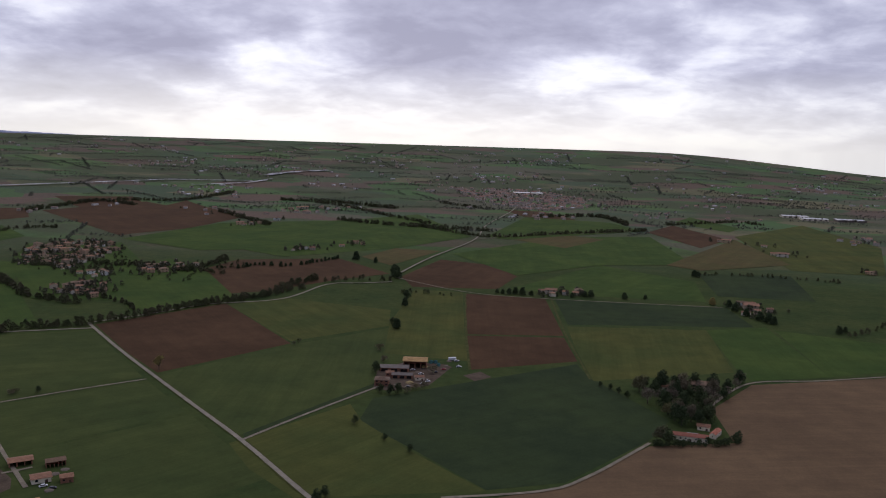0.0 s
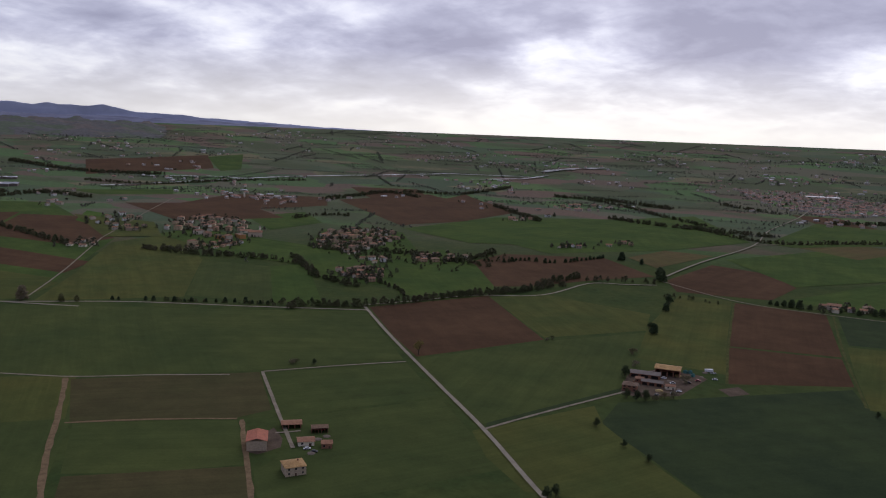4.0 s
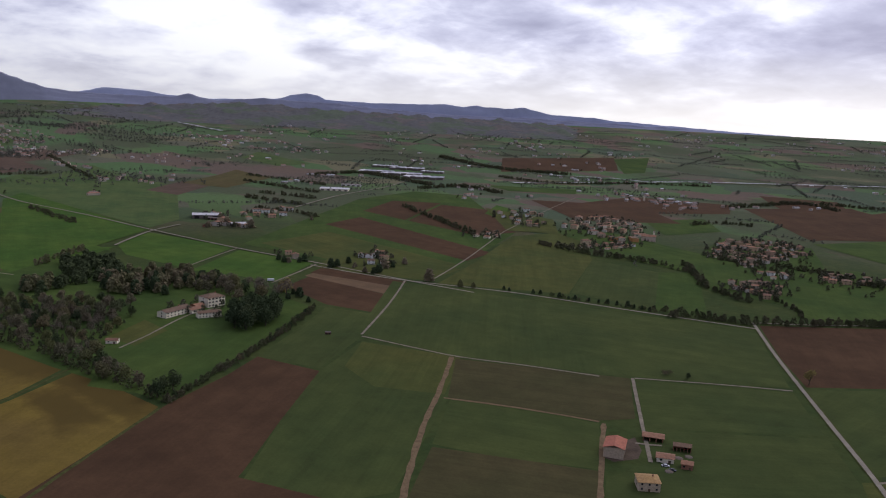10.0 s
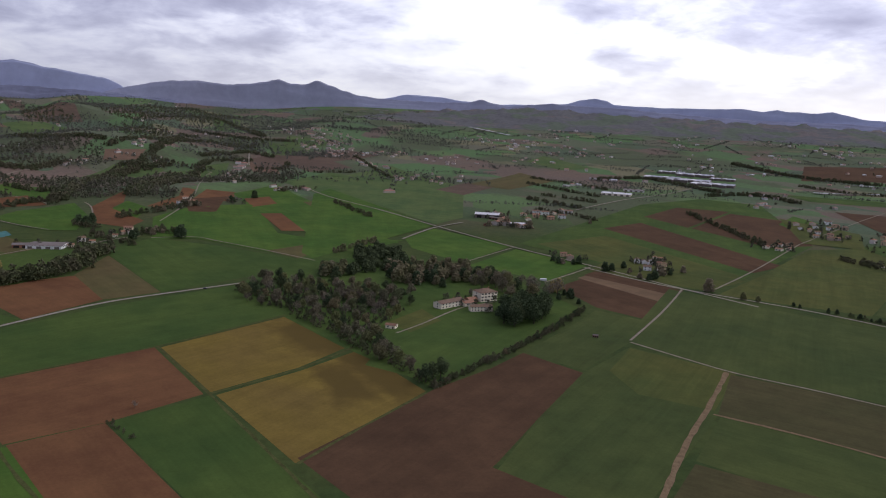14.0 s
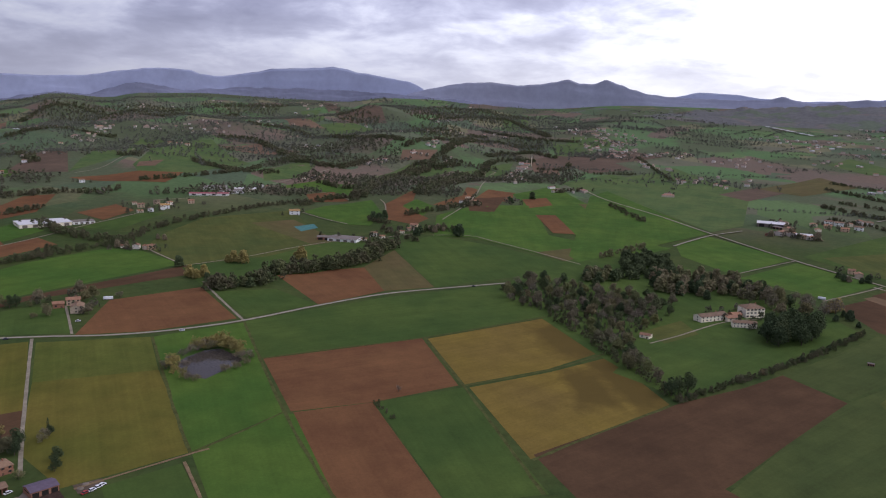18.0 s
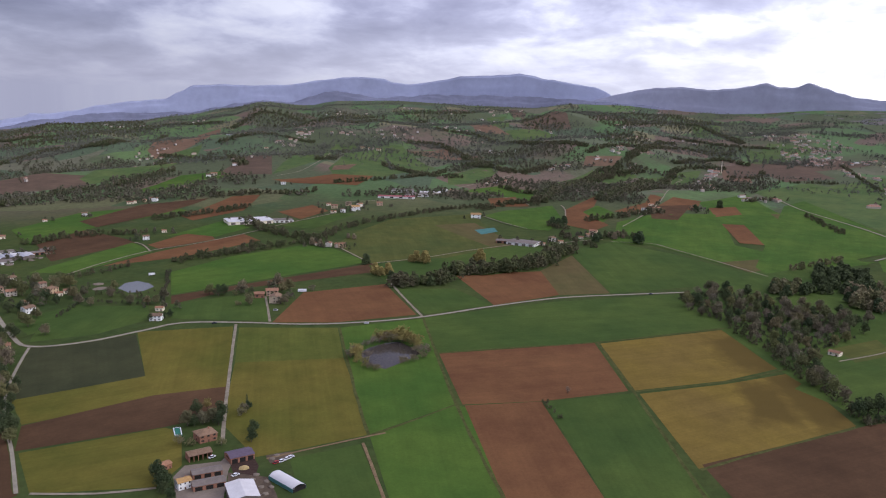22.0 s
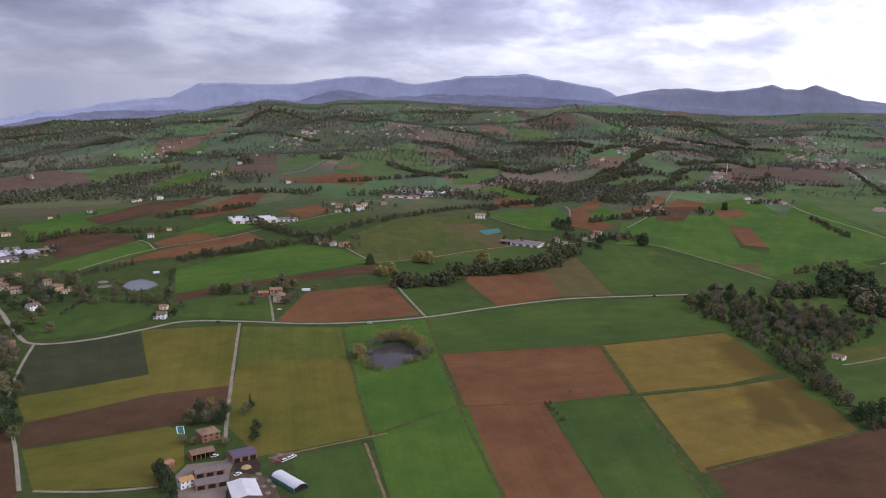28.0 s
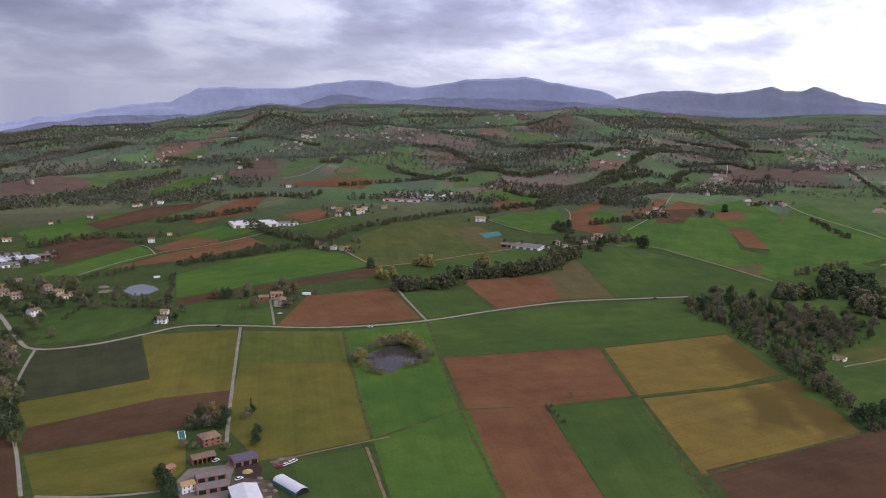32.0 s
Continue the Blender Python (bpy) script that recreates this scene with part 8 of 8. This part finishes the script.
put("cottage", -851.7, 1119.1, 68, 1.34)
put("block", -746.2, 1144.1, 65, 0.93)
put("cottage_hip", -735.1, 1049.0, 169, 0.77)
put("cottage", -734.8, 1066.5, 57, 0.81)
put("hut", -735.6, 1033.8, 161, 0.95)
put("cottage", -733.9, 1140.6, 149, 1.17)
put("cottage_hip", -780.1, 1062.9, 149, 1.22)
put("cottage", -704.8, 992.1, 83, 0.77)
put("cottage_hip", -704.5, 1005.3, 52, 0.50)
put("hut", -705.4, 980.5, 173, 0.58)
put("cottage", -770.1, 1172.8, 144, 1.15)
put("cottage", -842.9, 1221.0, 154, 0.71)
put("cottage", -843.6, 1240.0, 152, 0.92)
put("hut", -842.6, 1204.6, 131, 1.17)
put("cottage", -786.7, 1019.2, 144, 0.75)
put("cottage", -786.9, 1034.1, 166, 0.54)
put("hut", -786.8, 1006.3, 144, 0.79)
put("cottage_hip", -761.6, 1076.9, 63, 1.13)
put("block", -810.8, 1125.6, 153, 1.11)
put("cottage_hip", -851.3, 1167.2, 150, 1.31)
put("cottage", -828.9, 1087.6, 233, 0.69)
put("cottage_hip", -829.5, 1105.1, 167, 0.70)
put("hut", -828.7, 1072.3, 235, 0.82)
put("white_house", -779.8, 1206.4, 157, 0.58)
put("cottage_hip", -780.0, 1222.7, 44, 0.62)
put("hut", -780.0, 1192.3, 126, 0.74)
put("cottage", -577.9, 839.0, 38, 1.12)
put("cottage", -611.6, 831.4, 155, 0.91)
put("cottage", -605.8, 834.4, 153, 0.66)
put("cottage_hip", -621.9, 862.2, 54, 1.12)
put("cottage", -562.5, 820.1, 48, 1.14)
put("cottage_hip", -621.1, 877.2, 40, 1.18)
put("cottage_hip", -574.5, 851.4, 20, 0.64)
put("cottage_hip", -569.4, 854.1, 28, 0.68)
put("cottage", -585.1, 832.6, 219, 0.67)
put("cottage", -580.0, 835.3, 137, 0.55)
put("cottage_hip", -607.5, 888.6, 46, 0.90)
put("cottage", -635.2, 854.8, 131, 1.21)
put("cottage", -617.6, 887.8, 148, 1.06)
put("cottage_hip", -610.9, 891.1, 70, 0.99)
put("cottage", -595.1, 829.7, 142, 0.63)
put("cottage", -589.6, 832.6, 233, 0.86)
put("cottage", -604.5, 858.1, 45, 1.09)
put("cottage", -588.8, 883.1, 43, 1.03)
put("white_house", -630.8, 958.3, 117, 1.24)
put("hut", -666.6, 958.5, 27, 1.23)
put("white_house", -651.8, 960.0, 27, 1.24)
put("hut", -647.7, 978.9, 114, 1.52)
put("hut", -635.1, 941.5, 115, 1.35)
put("cottage_hip", -612.1, 1037.2, 49, 1.14)
put("cottage_hip", -577.3, 1060.7, 50, 1.10)
put("cottage_hip", -575.1, 1008.5, 46, 1.27)
put("white_house", -599.0, 1017.2, 37, 1.05)
put("cottage_hip", -560.6, 1039.3, 44, 0.95)
put("cottage_hip", -602.0, 1039.1, 37, 1.09)
put("cottage_hip", -564.7, 1027.0, 36, 1.10)
put("cottage", -600.1, 1003.7, 43, 1.01)
put("cottage_hip", -557.1, 1069.7, 125, 0.95)
put("white_house", -601.1, 1059.0, 37, 1.03)
put("cottage", -587.3, 996.6, 37, 1.23)
put("cottage", -1158.0, 946.6, 59, 1.13)
put("cottage_hip", -1150.1, 1003.3, 155, 0.96)
put("cottage_hip", -1277.4, 1086.5, 61, 1.46)
put("white_house", -1322.0, 1106.6, 63, 1.41)
put("cottage_hip", -1249.2, 1082.5, 54, 1.28)
put("white_house", -1260.6, 1029.3, 155, 1.08)
put("cottage", -1298.3, 1018.0, 151, 1.51)
put("white_house", -1195.4, 980.6, 55, 1.06)
put("cottage", -1131.9, 953.0, 149, 1.41)
put("white_house", -1241.3, 1043.4, 64, 1.32)
put("white_house", -1243.7, 984.8, 155, 1.02)
put("cottage", -1301.8, 1056.4, 157, 1.51)
put("cottage", -1129.4, 965.0, 53, 1.23)
put("cottage", -1220.7, 986.0, 147, 1.34)
put("cottage", -1167.9, 983.3, 51, 1.37)
put("hut", -1058.1, 779.6, 124, 1.55)
put("cottage", -1071.4, 814.3, 25, 0.79)
put("cottage_hip", -1074.3, 830.9, 134, 0.92)
put("hut", -1069.3, 800.0, 99, 1.00)
put("hut", -1041.8, 806.3, 120, 1.53)
put("hut", -1037.2, 786.2, 27, 1.60)
hamlet(4, 14, 29, (-1605, 1133), (-1654, 1220), (-1538, 1149), (-1553, 1080))
hamlet(11, 16, 30, (-1592, 1549), (-1508, 1747), (-1353, 1567), (-1468, 1466), halls=5)
put("tower", -1439.6, 1593.3, 41, 0.86)
hamlet(10, 14, 31, (-1434, 1617), (-1300, 1631), (-1215, 1503), (-1282, 1464))
put("grey_shed", -1368.4, 444.5, 39, 1.00)
put("cottage", -1277.6, 436.0, 133, 2.02)
put("cottage", -1272.3, 451.5, 139, 1.54)
put("cottage", -1259.3, 458.4, 55, 1.16)
put("grey_shed", -1342.2, 453.7, 40, 1.01)
put("grey_shed", -1270.0, 418.0, 137, 0.95)
put("white_house", -1403.1, 474.4, 123, 0.98)
put("cottage_hip", -1392.8, 479.6, 128, 0.98)
put("cottage", -1323.1, 461.3, 133, 1.76)
put("cottage_hip", -1255.1, 463.6, 237, 0.98)
put("cottage", -1244.5, 469.2, 118, 1.23)
put("cottage", -1346.4, 557.2, 78, 1.59)
put("cottage", -1374.5, 541.3, 69, 1.59)
put("hut", -1393.8, 525.2, 170, 2.08)
put("white_house", -1426.1, 625.2, 74, 1.80)
put("white_house", -1423.4, 559.9, 70, 1.61)
put("hut", -1415.4, 591.3, 162, 2.00)
put("hut", -1336.1, 512.2, 169, 1.77)
put("white_house", -1366.1, 586.8, 66, 1.64)
put("white_house", -1409.3, 571.7, 77, 1.69)
put("cottage", -1447.3, 619.2, 153, 1.62)
put("white_shed", -1370.7, 450.6, 71, 1.96)
put("white_shed", -1261.8, 464.4, 84, 1.08)
put("cottage", -975.9, 430.8, 164, 1.26)
put("cottage", -997.3, 430.9, 72, 1.11)
put("cottage", -896.0, 512.3, 254, 0.75)
put("cottage", -890.3, 515.7, 153, 0.65)
put("white_house", -904.8, 500.6, 60, 1.18)
put("cottage", -932.6, 532.9, 222, 0.87)
put("cottage_hip", -926.4, 536.4, 144, 0.73)
put("white_house", -945.3, 518.0, 162, 0.74)
put("white_house", -939.1, 521.5, 170, 0.53)
put("cottage", -969.7, 547.0, 151, 0.85)
put("cottage", -962.5, 551.1, 235, 0.81)
put("white_house", -944.9, 528.2, 147, 0.93)
put("white_house", -951.0, 511.8, 151, 1.02)
far_trees(11.1, L_GREEN, "single dark green trees beside fields and farms", (-965, 403), (-948, 403), (-941, 420), (-945, 429), (-916, 475), (-902, 452), (-899, 442), (-847, 471), (-850, 480), (-874, 514))
far_trees(11.4, L_BROWN, "single autumn trees beside fields and farms", (-1298, 609), (-1279, 453), (-1344, 466), (-1259, 416), (-1238, 477), (-946, 408), (-887, 468), (-857, 465), (-872, 501), (-888, 539))
put("hall_white", -1780.8, 901.7, 58, 1.61)
put("hall_grey", -1879.6, 999.9, 57, 1.64)
put("hall", -2209.7, 1264.9, 54, 1.73)
put("hall", -2140.4, 1311.1, 52, 1.99)
put("hall", -2046.9, 1329.7, 50, 1.93)
put("hall", -2273.0, 1414.5, 52, 1.82)
put("hall", -2173.4, 1444.4, 50, 1.18)
put("hall", -2344.1, 1374.2, 53, 1.35)
hamlet(4, 20, 36, (-2343, 1616), (-2349, 1740), (-2249, 1666), (-2268, 1586), halls=2)
hamlet(8, 22, 37, (-2947, 2377), (-3002, 2628), (-2698, 2394), (-2704, 2211), halls=4)
hamlet(20, 11, 38, (-3216, 2192), (-3364, 2713), (-3086, 2776), (-2934, 2432), (-3093, 2231))
hamlet(2, 13, 39, (-2540, 2284), (-2607, 2409), (-2443, 2273), halls=1)
hamlet(250, 18, 40, *TOWN)
put("hall_white", -180.9, 2823.2, 8, 2.31)
hamlet(10, 14, 41, (-651, 2958), (-528, 3179), (-434, 2838), (-562, 2723))
hamlet(6, 16, 42, (-716, 2029), (-677, 2206), (-616, 2001), (-690, 1909))
hamlet(10, 14, 43, (104, 3002), (351, 3489), (555, 2831), (375, 2835), halls=5)
hamlet(9, 13, 44, (562, 1949), (651, 1930), (589, 1749), (520, 1768))
hamlet(8, 14, 45, (123, 2340), (253, 2546), (291, 2332), (142, 2174))
hamlet(30, 13, 48, (-264, 3056), (61, 2895), (112, 2414), (-115, 2400))
hamlet(24, 13, 46, (-1410, 3668), (-865, 3861), (-359, 4254), (204, 4168), (-557, 3609), halls=12)
hamlet(24, 12, 47, (-2430, 3548), (-1499, 3861), (-596, 3085), (-874, 2753), (-1729, 3164), halls=12)
hamlet(30, 16, 50, (-3628, 363), (-3352, 509), (-2992, 534), (-2794, 370), (-3065, 326))
hamlet(9, 16, 51, (-2807, 500), (-2821, 638), (-2632, 586), (-2647, 490))
hamlet(2, 18, 52, (-2408, 1028), (-2415, 1148), (-2325, 1106))
hamlet(4, 18, 53, (-2135, 438), (-2203, 513), (-2050, 492), (-2013, 427))
hamlet(2, 14, 54, (-2052, 507), (-1960, 540), (-1891, 521))

# woods, belts and hedges on the plain
hedge(10, 7, (-1469, 582), (-1397, 624), (-1329, 634), gaps=0.05)
hedge(12, 8, (-2017, 765), (-1797, 810), (-1728, 832), gaps=0.05)
hedge(10, 8, (-1652, 633), (-1541, 668), (-1506, 687), gaps=0.05)
hedge(14, 8, (-1737, 700), (-1663, 737), (-1614, 761), gaps=0.05)
hedge(10, 7, (-2175, 843), (-2029, 899), (-1891, 931), gaps=0.05)
hedge(25, 9, (-2146, 1023), (-2190, 1206), (-1878, 1236), gaps=0.05)
hedge(30, 9, (-2576, 1753), (-2229, 1746), (-2030, 1874), gaps=0.05)
hedge(14, 8, (-1435, 885), (-1075, 786), gaps=0.05)
hedge(10, 8, (-959, 830), (-878, 833), (-811, 857), (-770, 872), gaps=0.05)
hedge(20, 9, (-1260, 1698), (-1283, 2007), (-1146, 1962), gaps=0.05)
hedge(14, 8, (-751, 2268), (-654, 2198), (-472, 1963), (-351, 1826), gaps=0.05)
hedge(12, 9, (-881, 1892), (-664, 1640), gaps=0.05)
hedge(18, 8, (-1252, 2073), (-1104, 2144), (-1071, 2415), gaps=0.05)
hedge(14, 8, (-366, 1772), (-199, 1613), (-43, 1737), (132, 1878), gaps=0.05)
hedge(16, 8, (199, 2046), (390, 2216), (442, 2163), gaps=0.05)
hedge(16, 9, (-560, 1817), (-413, 1750), (-210, 1720), gaps=0.05)
hedge(20, 9, (-863, 2288), (-694, 2290), (-508, 2198), gaps=0.05)
hedge(14, 8, (-419, 2430), (-254, 2300), gaps=0.05)
hedge(20, 9, (-105, 2133), (42, 2209), (102, 1999), gaps=0.05)
hedge(16, 8, (-2028, 1599), (-1846, 1658), (-1766, 1914), (-1641, 2099), gaps=0.05)
hedge(20, 9, (-1785, 1149), (-1815, 1301), (-1654, 1296), gaps=0.05)
hedge(16, 8, (-1060, 1308), (-1048, 1404), (-999, 1414), gaps=0.05)
hedge(14, 8, (-690, 1030), (-618, 1042), (-538, 1030), (-496, 1014), gaps=0.05)
hedge(10, 8, (-746, 906), (-631, 806), (-560, 779), gaps=0.05)
hedge(10, 8, (-762, 1001), (-700, 996), (-639, 992), gaps=0.05)
hedge(10, 8, (-637, 1047), (-550, 1025), (-544, 1143), gaps=0.05)
wood(20, 6.5, (-715, 1007), (-713, 1137), (-623, 1050), (-620, 960), (-654, 933), per_tree=9, label="garden trees between the village houses")
wood(20, 6.5, (-826, 1074), (-782, 1182), (-730, 1164), (-694, 977), (-733, 965), per_tree=9, label="garden trees between the village houses")
wood(20, 6.5, (-1071, 954), (-1044, 1142), (-943, 1016), (-1001, 916), per_tree=9, label="garden trees between the village houses")
wood(20, 6.5, (-576, 1102), (-534, 1146), (-477, 1087), (-514, 1011), per_tree=9, label="garden trees between the village houses")
wood(20, 6.5, (-613, 976), (-528, 1023), (-509, 945), (-571, 934), per_tree=9, label="garden trees between the village houses")

# woods and hedges of the foothills
hedge(18, 7, (-781, -537), (-851, -506), (-929, -471), (-973, -452), (-1082, -458), (-1174, -433), (-1291, -386), (-1377, -331), gaps=0.04)
hedge(22, 9, (-1338, -321), (-1451, -276), (-1413, -238), gaps=0.04)
hedge(24, 13, (-763.5, -262.8), (-782.1, -238.3), (-812.0, -215.2), gaps=0.04)
hedge(26, 14, (-848.4, -223.9), (-870.4, -187.3), (-929, -147), (-1025, -129), gaps=0.04)
hedge(10, 6, (-664.9, -585.3), (-700, -572), (-739, -570), gaps=0.04)
hedge(7, 6, (-607.0, -528.6), (-620.4, -507.7), (-618.4, -477.5), (-617.7, -456.5), gaps=0.04)
hedge(16, 8, (-814, -529), (-851, -506), (-914, -503), gaps=0.04)
hedge(20, 9, (-1064, -616), (-994, -522), (-977, -462), gaps=0.04)
hedge(24, 9, (-1059, -1074), (-1228, -1112), (-1360, -1092), (-1470, -1094), (-1573, -1096), gaps=0.04)
hedge(18, 8, (-798, -760), (-872, -746), (-921, -687), gaps=0.04)
hedge(22, 9, (-1289, -815), (-1337, -751), (-1380, -680), (-1414, -673), gaps=0.04)
hedge(22, 9, (-1038, -744), (-1117, -706), (-1189, -688), gaps=0.04)
hedge(20, 9, (-1830, -860), (-1884, -839), gaps=0.04)
hedge(18, 8, (-1516, -672), (-1573, -597), (-1650, -551), (-1817, -526), gaps=0.04)
hedge(22, 9, (-1940, -725), (-1688, -538), (-1717, -469), gaps=0.04)
hedge(24, 9, (-2009, -538), (-1885, -408), (-2067, -332), gaps=0.04)
hedge(24, 10, (-2502, -864), (-2537, -742), (-1937, -448), gaps=0.04)
hedge(22, 9, (-1678, -360), (-1602, -273), (-1755, -253), gaps=0.04)
hedge(30, 11, (-1464, -248), (-1871, -233), (-2062, -190), (-2160, -116), gaps=0.04)
hedge(34, 11, (-1524, -138), (-1695, -117), (-2061, -94), gaps=0.04)
hedge(22, 9, (-1159, -94), (-1185, -71), (-1166, -54), gaps=0.04)
hedge(20, 9, (-2307, -38), (-2527, 81), (-2440, 155), gaps=0.04)
hedge(22, 9, (-2190, -147), (-2167, -60), (-2164, -19), gaps=0.04)
hedge(16, 8, (-2206, 104), (-2195, 164), (-2314, 190), gaps=0.04)
hedge(14, 7, (-2112, 240), (-2160, 345), gaps=0.04)
hedge(22, 9, (-2259, -260), (-2457, -172), (-2687, -52), (-2818, 120), gaps=0.04)
hedge(26, 9, (-2246, -1383), (-2462, -1345), (-2487, -1193), gaps=0.04)
hedge(26, 9, (-2033, -1436), (-2001, -1268), (-1672, -970), gaps=0.04)
hedge(30, 9, (-1691, -1704), (-2137, -1925), (-2015, -1613), (-2876, -2031), gaps=0.04)
hedge(30, 9, (-2625, -2637), (-2761, -2427), (-3109, -2369), (-3131, -1929), gaps=0.04)
hedge(34, 9, (-3056, -1829), (-3382, -1737), (-3053, -1270), (-3549, -1152), gaps=0.04)
hedge(30, 9, (-2824, -872), (-2915, -728), (-2470, -438), (-2317, -283), gaps=0.04)
hedge(30, 9, (-3753, -136), (-3704, 52), (-3109, 165), gaps=0.04)
hedge(12, 7, (-2581, 417), (-2084, 427), gaps=0.04)
hedge(18, 8, (-1228, -181), (-1203, -160), gaps=0.04)
hedge(14, 7, (-1540, 214), (-1354, 241), gaps=0.04)
wood(22, 10, (-3215, -3224), (-3420, -3005), (-3655, -2715), (-3024, -2134), (-2349, -2067), (-2008, -2020), per_tree=9, label="dense brown-green woods covering the hillside")
wood(22, 10, (-3370, -1901), (-3787, -1638), (-3525, -1305), (-2782, -1335), (-3131, -1820), per_tree=9, label="dense brown-green woods covering the hillside")
wood(22, 10, (-3850, -492), (-4548, -174), (-4214, 132), (-3576, 8), (-3410, -295), per_tree=9, label="dense brown-green woods covering the hillside")
wood(22, 10, (-3870, -1434), (-4107, -1036), (-3643, -1021), (-3505, -1243), per_tree=9, label="dense brown-green woods covering the hillside")
wood(22, 10, (-1878, -1397), (-2053, -1393), (-1569, -1108), per_tree=9, label="dense brown-green woods covering the hillside")
wood(22, 10, (-3333, -375), (-3266, -175), (-2716, -122), (-2387, -229), per_tree=9, label="dense brown-green woods covering the hillside")
wood(22, 10, (-3060, 14), (-2956, 176), (-2734, 135), (-2596, 34), per_tree=9, label="dense brown-green woods covering the hillside")
wood(22, 10, (-3972, -805), (-3547, -521), (-3307, -505), (-3322, -669), per_tree=9, label="dense brown-green woods covering the hillside")
far_trees(14.3, L_YELLOW, "single golden yellow trees beside fields and farms", (-802.6, -294.7), (-808.0, -304.0), (-813.5, -291.0), (-888, -291), (-888, -273), (-925, -223), (-921, -215), (-891, -285))
far_trees(12.1, L_GREEN, "single dark green trees beside fields and farms", (-793.6, -280.2), (-786.6, -261.7), (-778.7, -246.5), (-779.5, -231.3), (-804.0, -220.3), (-854.6, -209.3), (-855, -334), (-794.0, -223.5))
far_trees(14.4, L_BROWN, "single autumn trees beside fields and farms", (-779.3, -265.4), (-782.1, -238.3), (-844.0, -219.3), (-866.7, -196.2), (-877.6, -185.8), (-889, -175), (-906, -166), (-918, -155), (-934, -143), (-973, -138), (-996, -131), (-1019, -124))
far_trees(12.8, L_GREEN, "single dark green trees beside fields and farms", (-1120, -103), (-1145, -49), (-1140, -101))
far_trees(13.4, L_GREEN, "single dark green trees beside fields and farms", (-1228, -181), (-1218, -171), (-1251, -167), (-1536, 25), (-1599, 69), (-1524, 29))
far_trees(10.0, L_BROWN, "single autumn trees beside fields and farms", (-1171, -90), (-1180, -79), (-1169, -70), (-1156, -81), (-1365, -79), (-1431, -42), (-1439, -28), (-1005, -421), (-1001, -411), (-941, -444), (-938, -431))
far_trees(15.9, L_GREEN, "single autumn trees beside fields and farms", (-1133, -45))

# slope at the valley side, seen while turning
hedge(20, 9, (-1291, -135), (-1347, -96), (-1455, -35))
hedge(16, 8, (-1155, -159), (-1114, -130), (-1076, -102))
hedge(26, 9, (-1702, -230), (-2075, -212), (-2238, -153), (-3075, -70))
hedge(26, 9, (-1704, -99), (-2216, -25), (-2351, 87))
hedge(14, 8, (-1725, 127), (-1785, 177))
hedge(24, 9, (-3227, -72), (-3007, 112), (-2930, 256))
hamlet(3, 14, 60, (-2110, -146), (-2242, -140), (-2227, -127), (-2119, -129))
hamlet(6, 17, 61, (-2120, 25), (-2287, 70), (-2195, 80), (-1908, 46))
put("junk", -166.4, 605.9, 86, 0.80)
put("junk", -169.7, 585.2, 70, 0.80)
put("bales", -148.6, 628.3, 42, 1.00)
put("junk", -143.5, 620.8, 49, 0.80)
put("tarp_heap", -138.2, 634.8, 65, 1.00)
put("junk", -152.9, 596.1, 20, 0.80)
put("junk", -161.4, 571.6, 82, 0.80)
put("car_white", -147.8, 605.8, 35, 1.00)
put("car_white", -121.1, 635.7, 9, 1.00)
put("junk", -131.7, 636.5, 78, 0.80)
put("junk", -177.2, 578.4, 51, 0.80)
put("dark", -385.7, -390.3, 24, 0.53)
put("dark", -370.8, -373.2, 67, 0.56)
put("dark", -355.8, -360.4, 100, 0.58)
put("dark", -357.9, -367.5, 125, 0.62)
put("dark", -396.0, -392.9, 188, 0.54)
put("dark", -542.7, -528.3, 233, 0.76)
put("dark", -564.4, -537.5, 288, 0.84)
put("dark", -582.2, -537.5, 351, 0.91)
put("dark", -577.4, -521.9, 46, 0.73)
put("dark", -538.5, -538.8, 357, 0.77)
put("dark", -554.1, -562.8, 20, 0.85)
put("broad", -398.6, -404.7, 20, 0.71)
put("broad", -380.6, -380.8, 71, 0.73)
put("broad", -340.2, -352.6, 82, 0.72)
put("broad", -323.6, -328.4, 139, 0.73)
put("broad", -628.9, -592.0, 222, 1.03)
put("broad", -624.4, -564.8, 293, 1.08)
put("broad", -591.2, -572.9, 272, 1.13)
put("broad", -602.9, -604.2, 279, 1.25)
put("broad", -599.9, -522.6, 76, 0.95)
put("broad", -509.8, -490.3, 33, 0.92)
hedge(4, 3, (-492.1, -61.2), (-482.0, -54.3), (-465.2, -45.8), spacing=3)
put("bare", -512.4, -48.8, 292, 0.41)
hill_woods()
far_country()
plant_gardens()
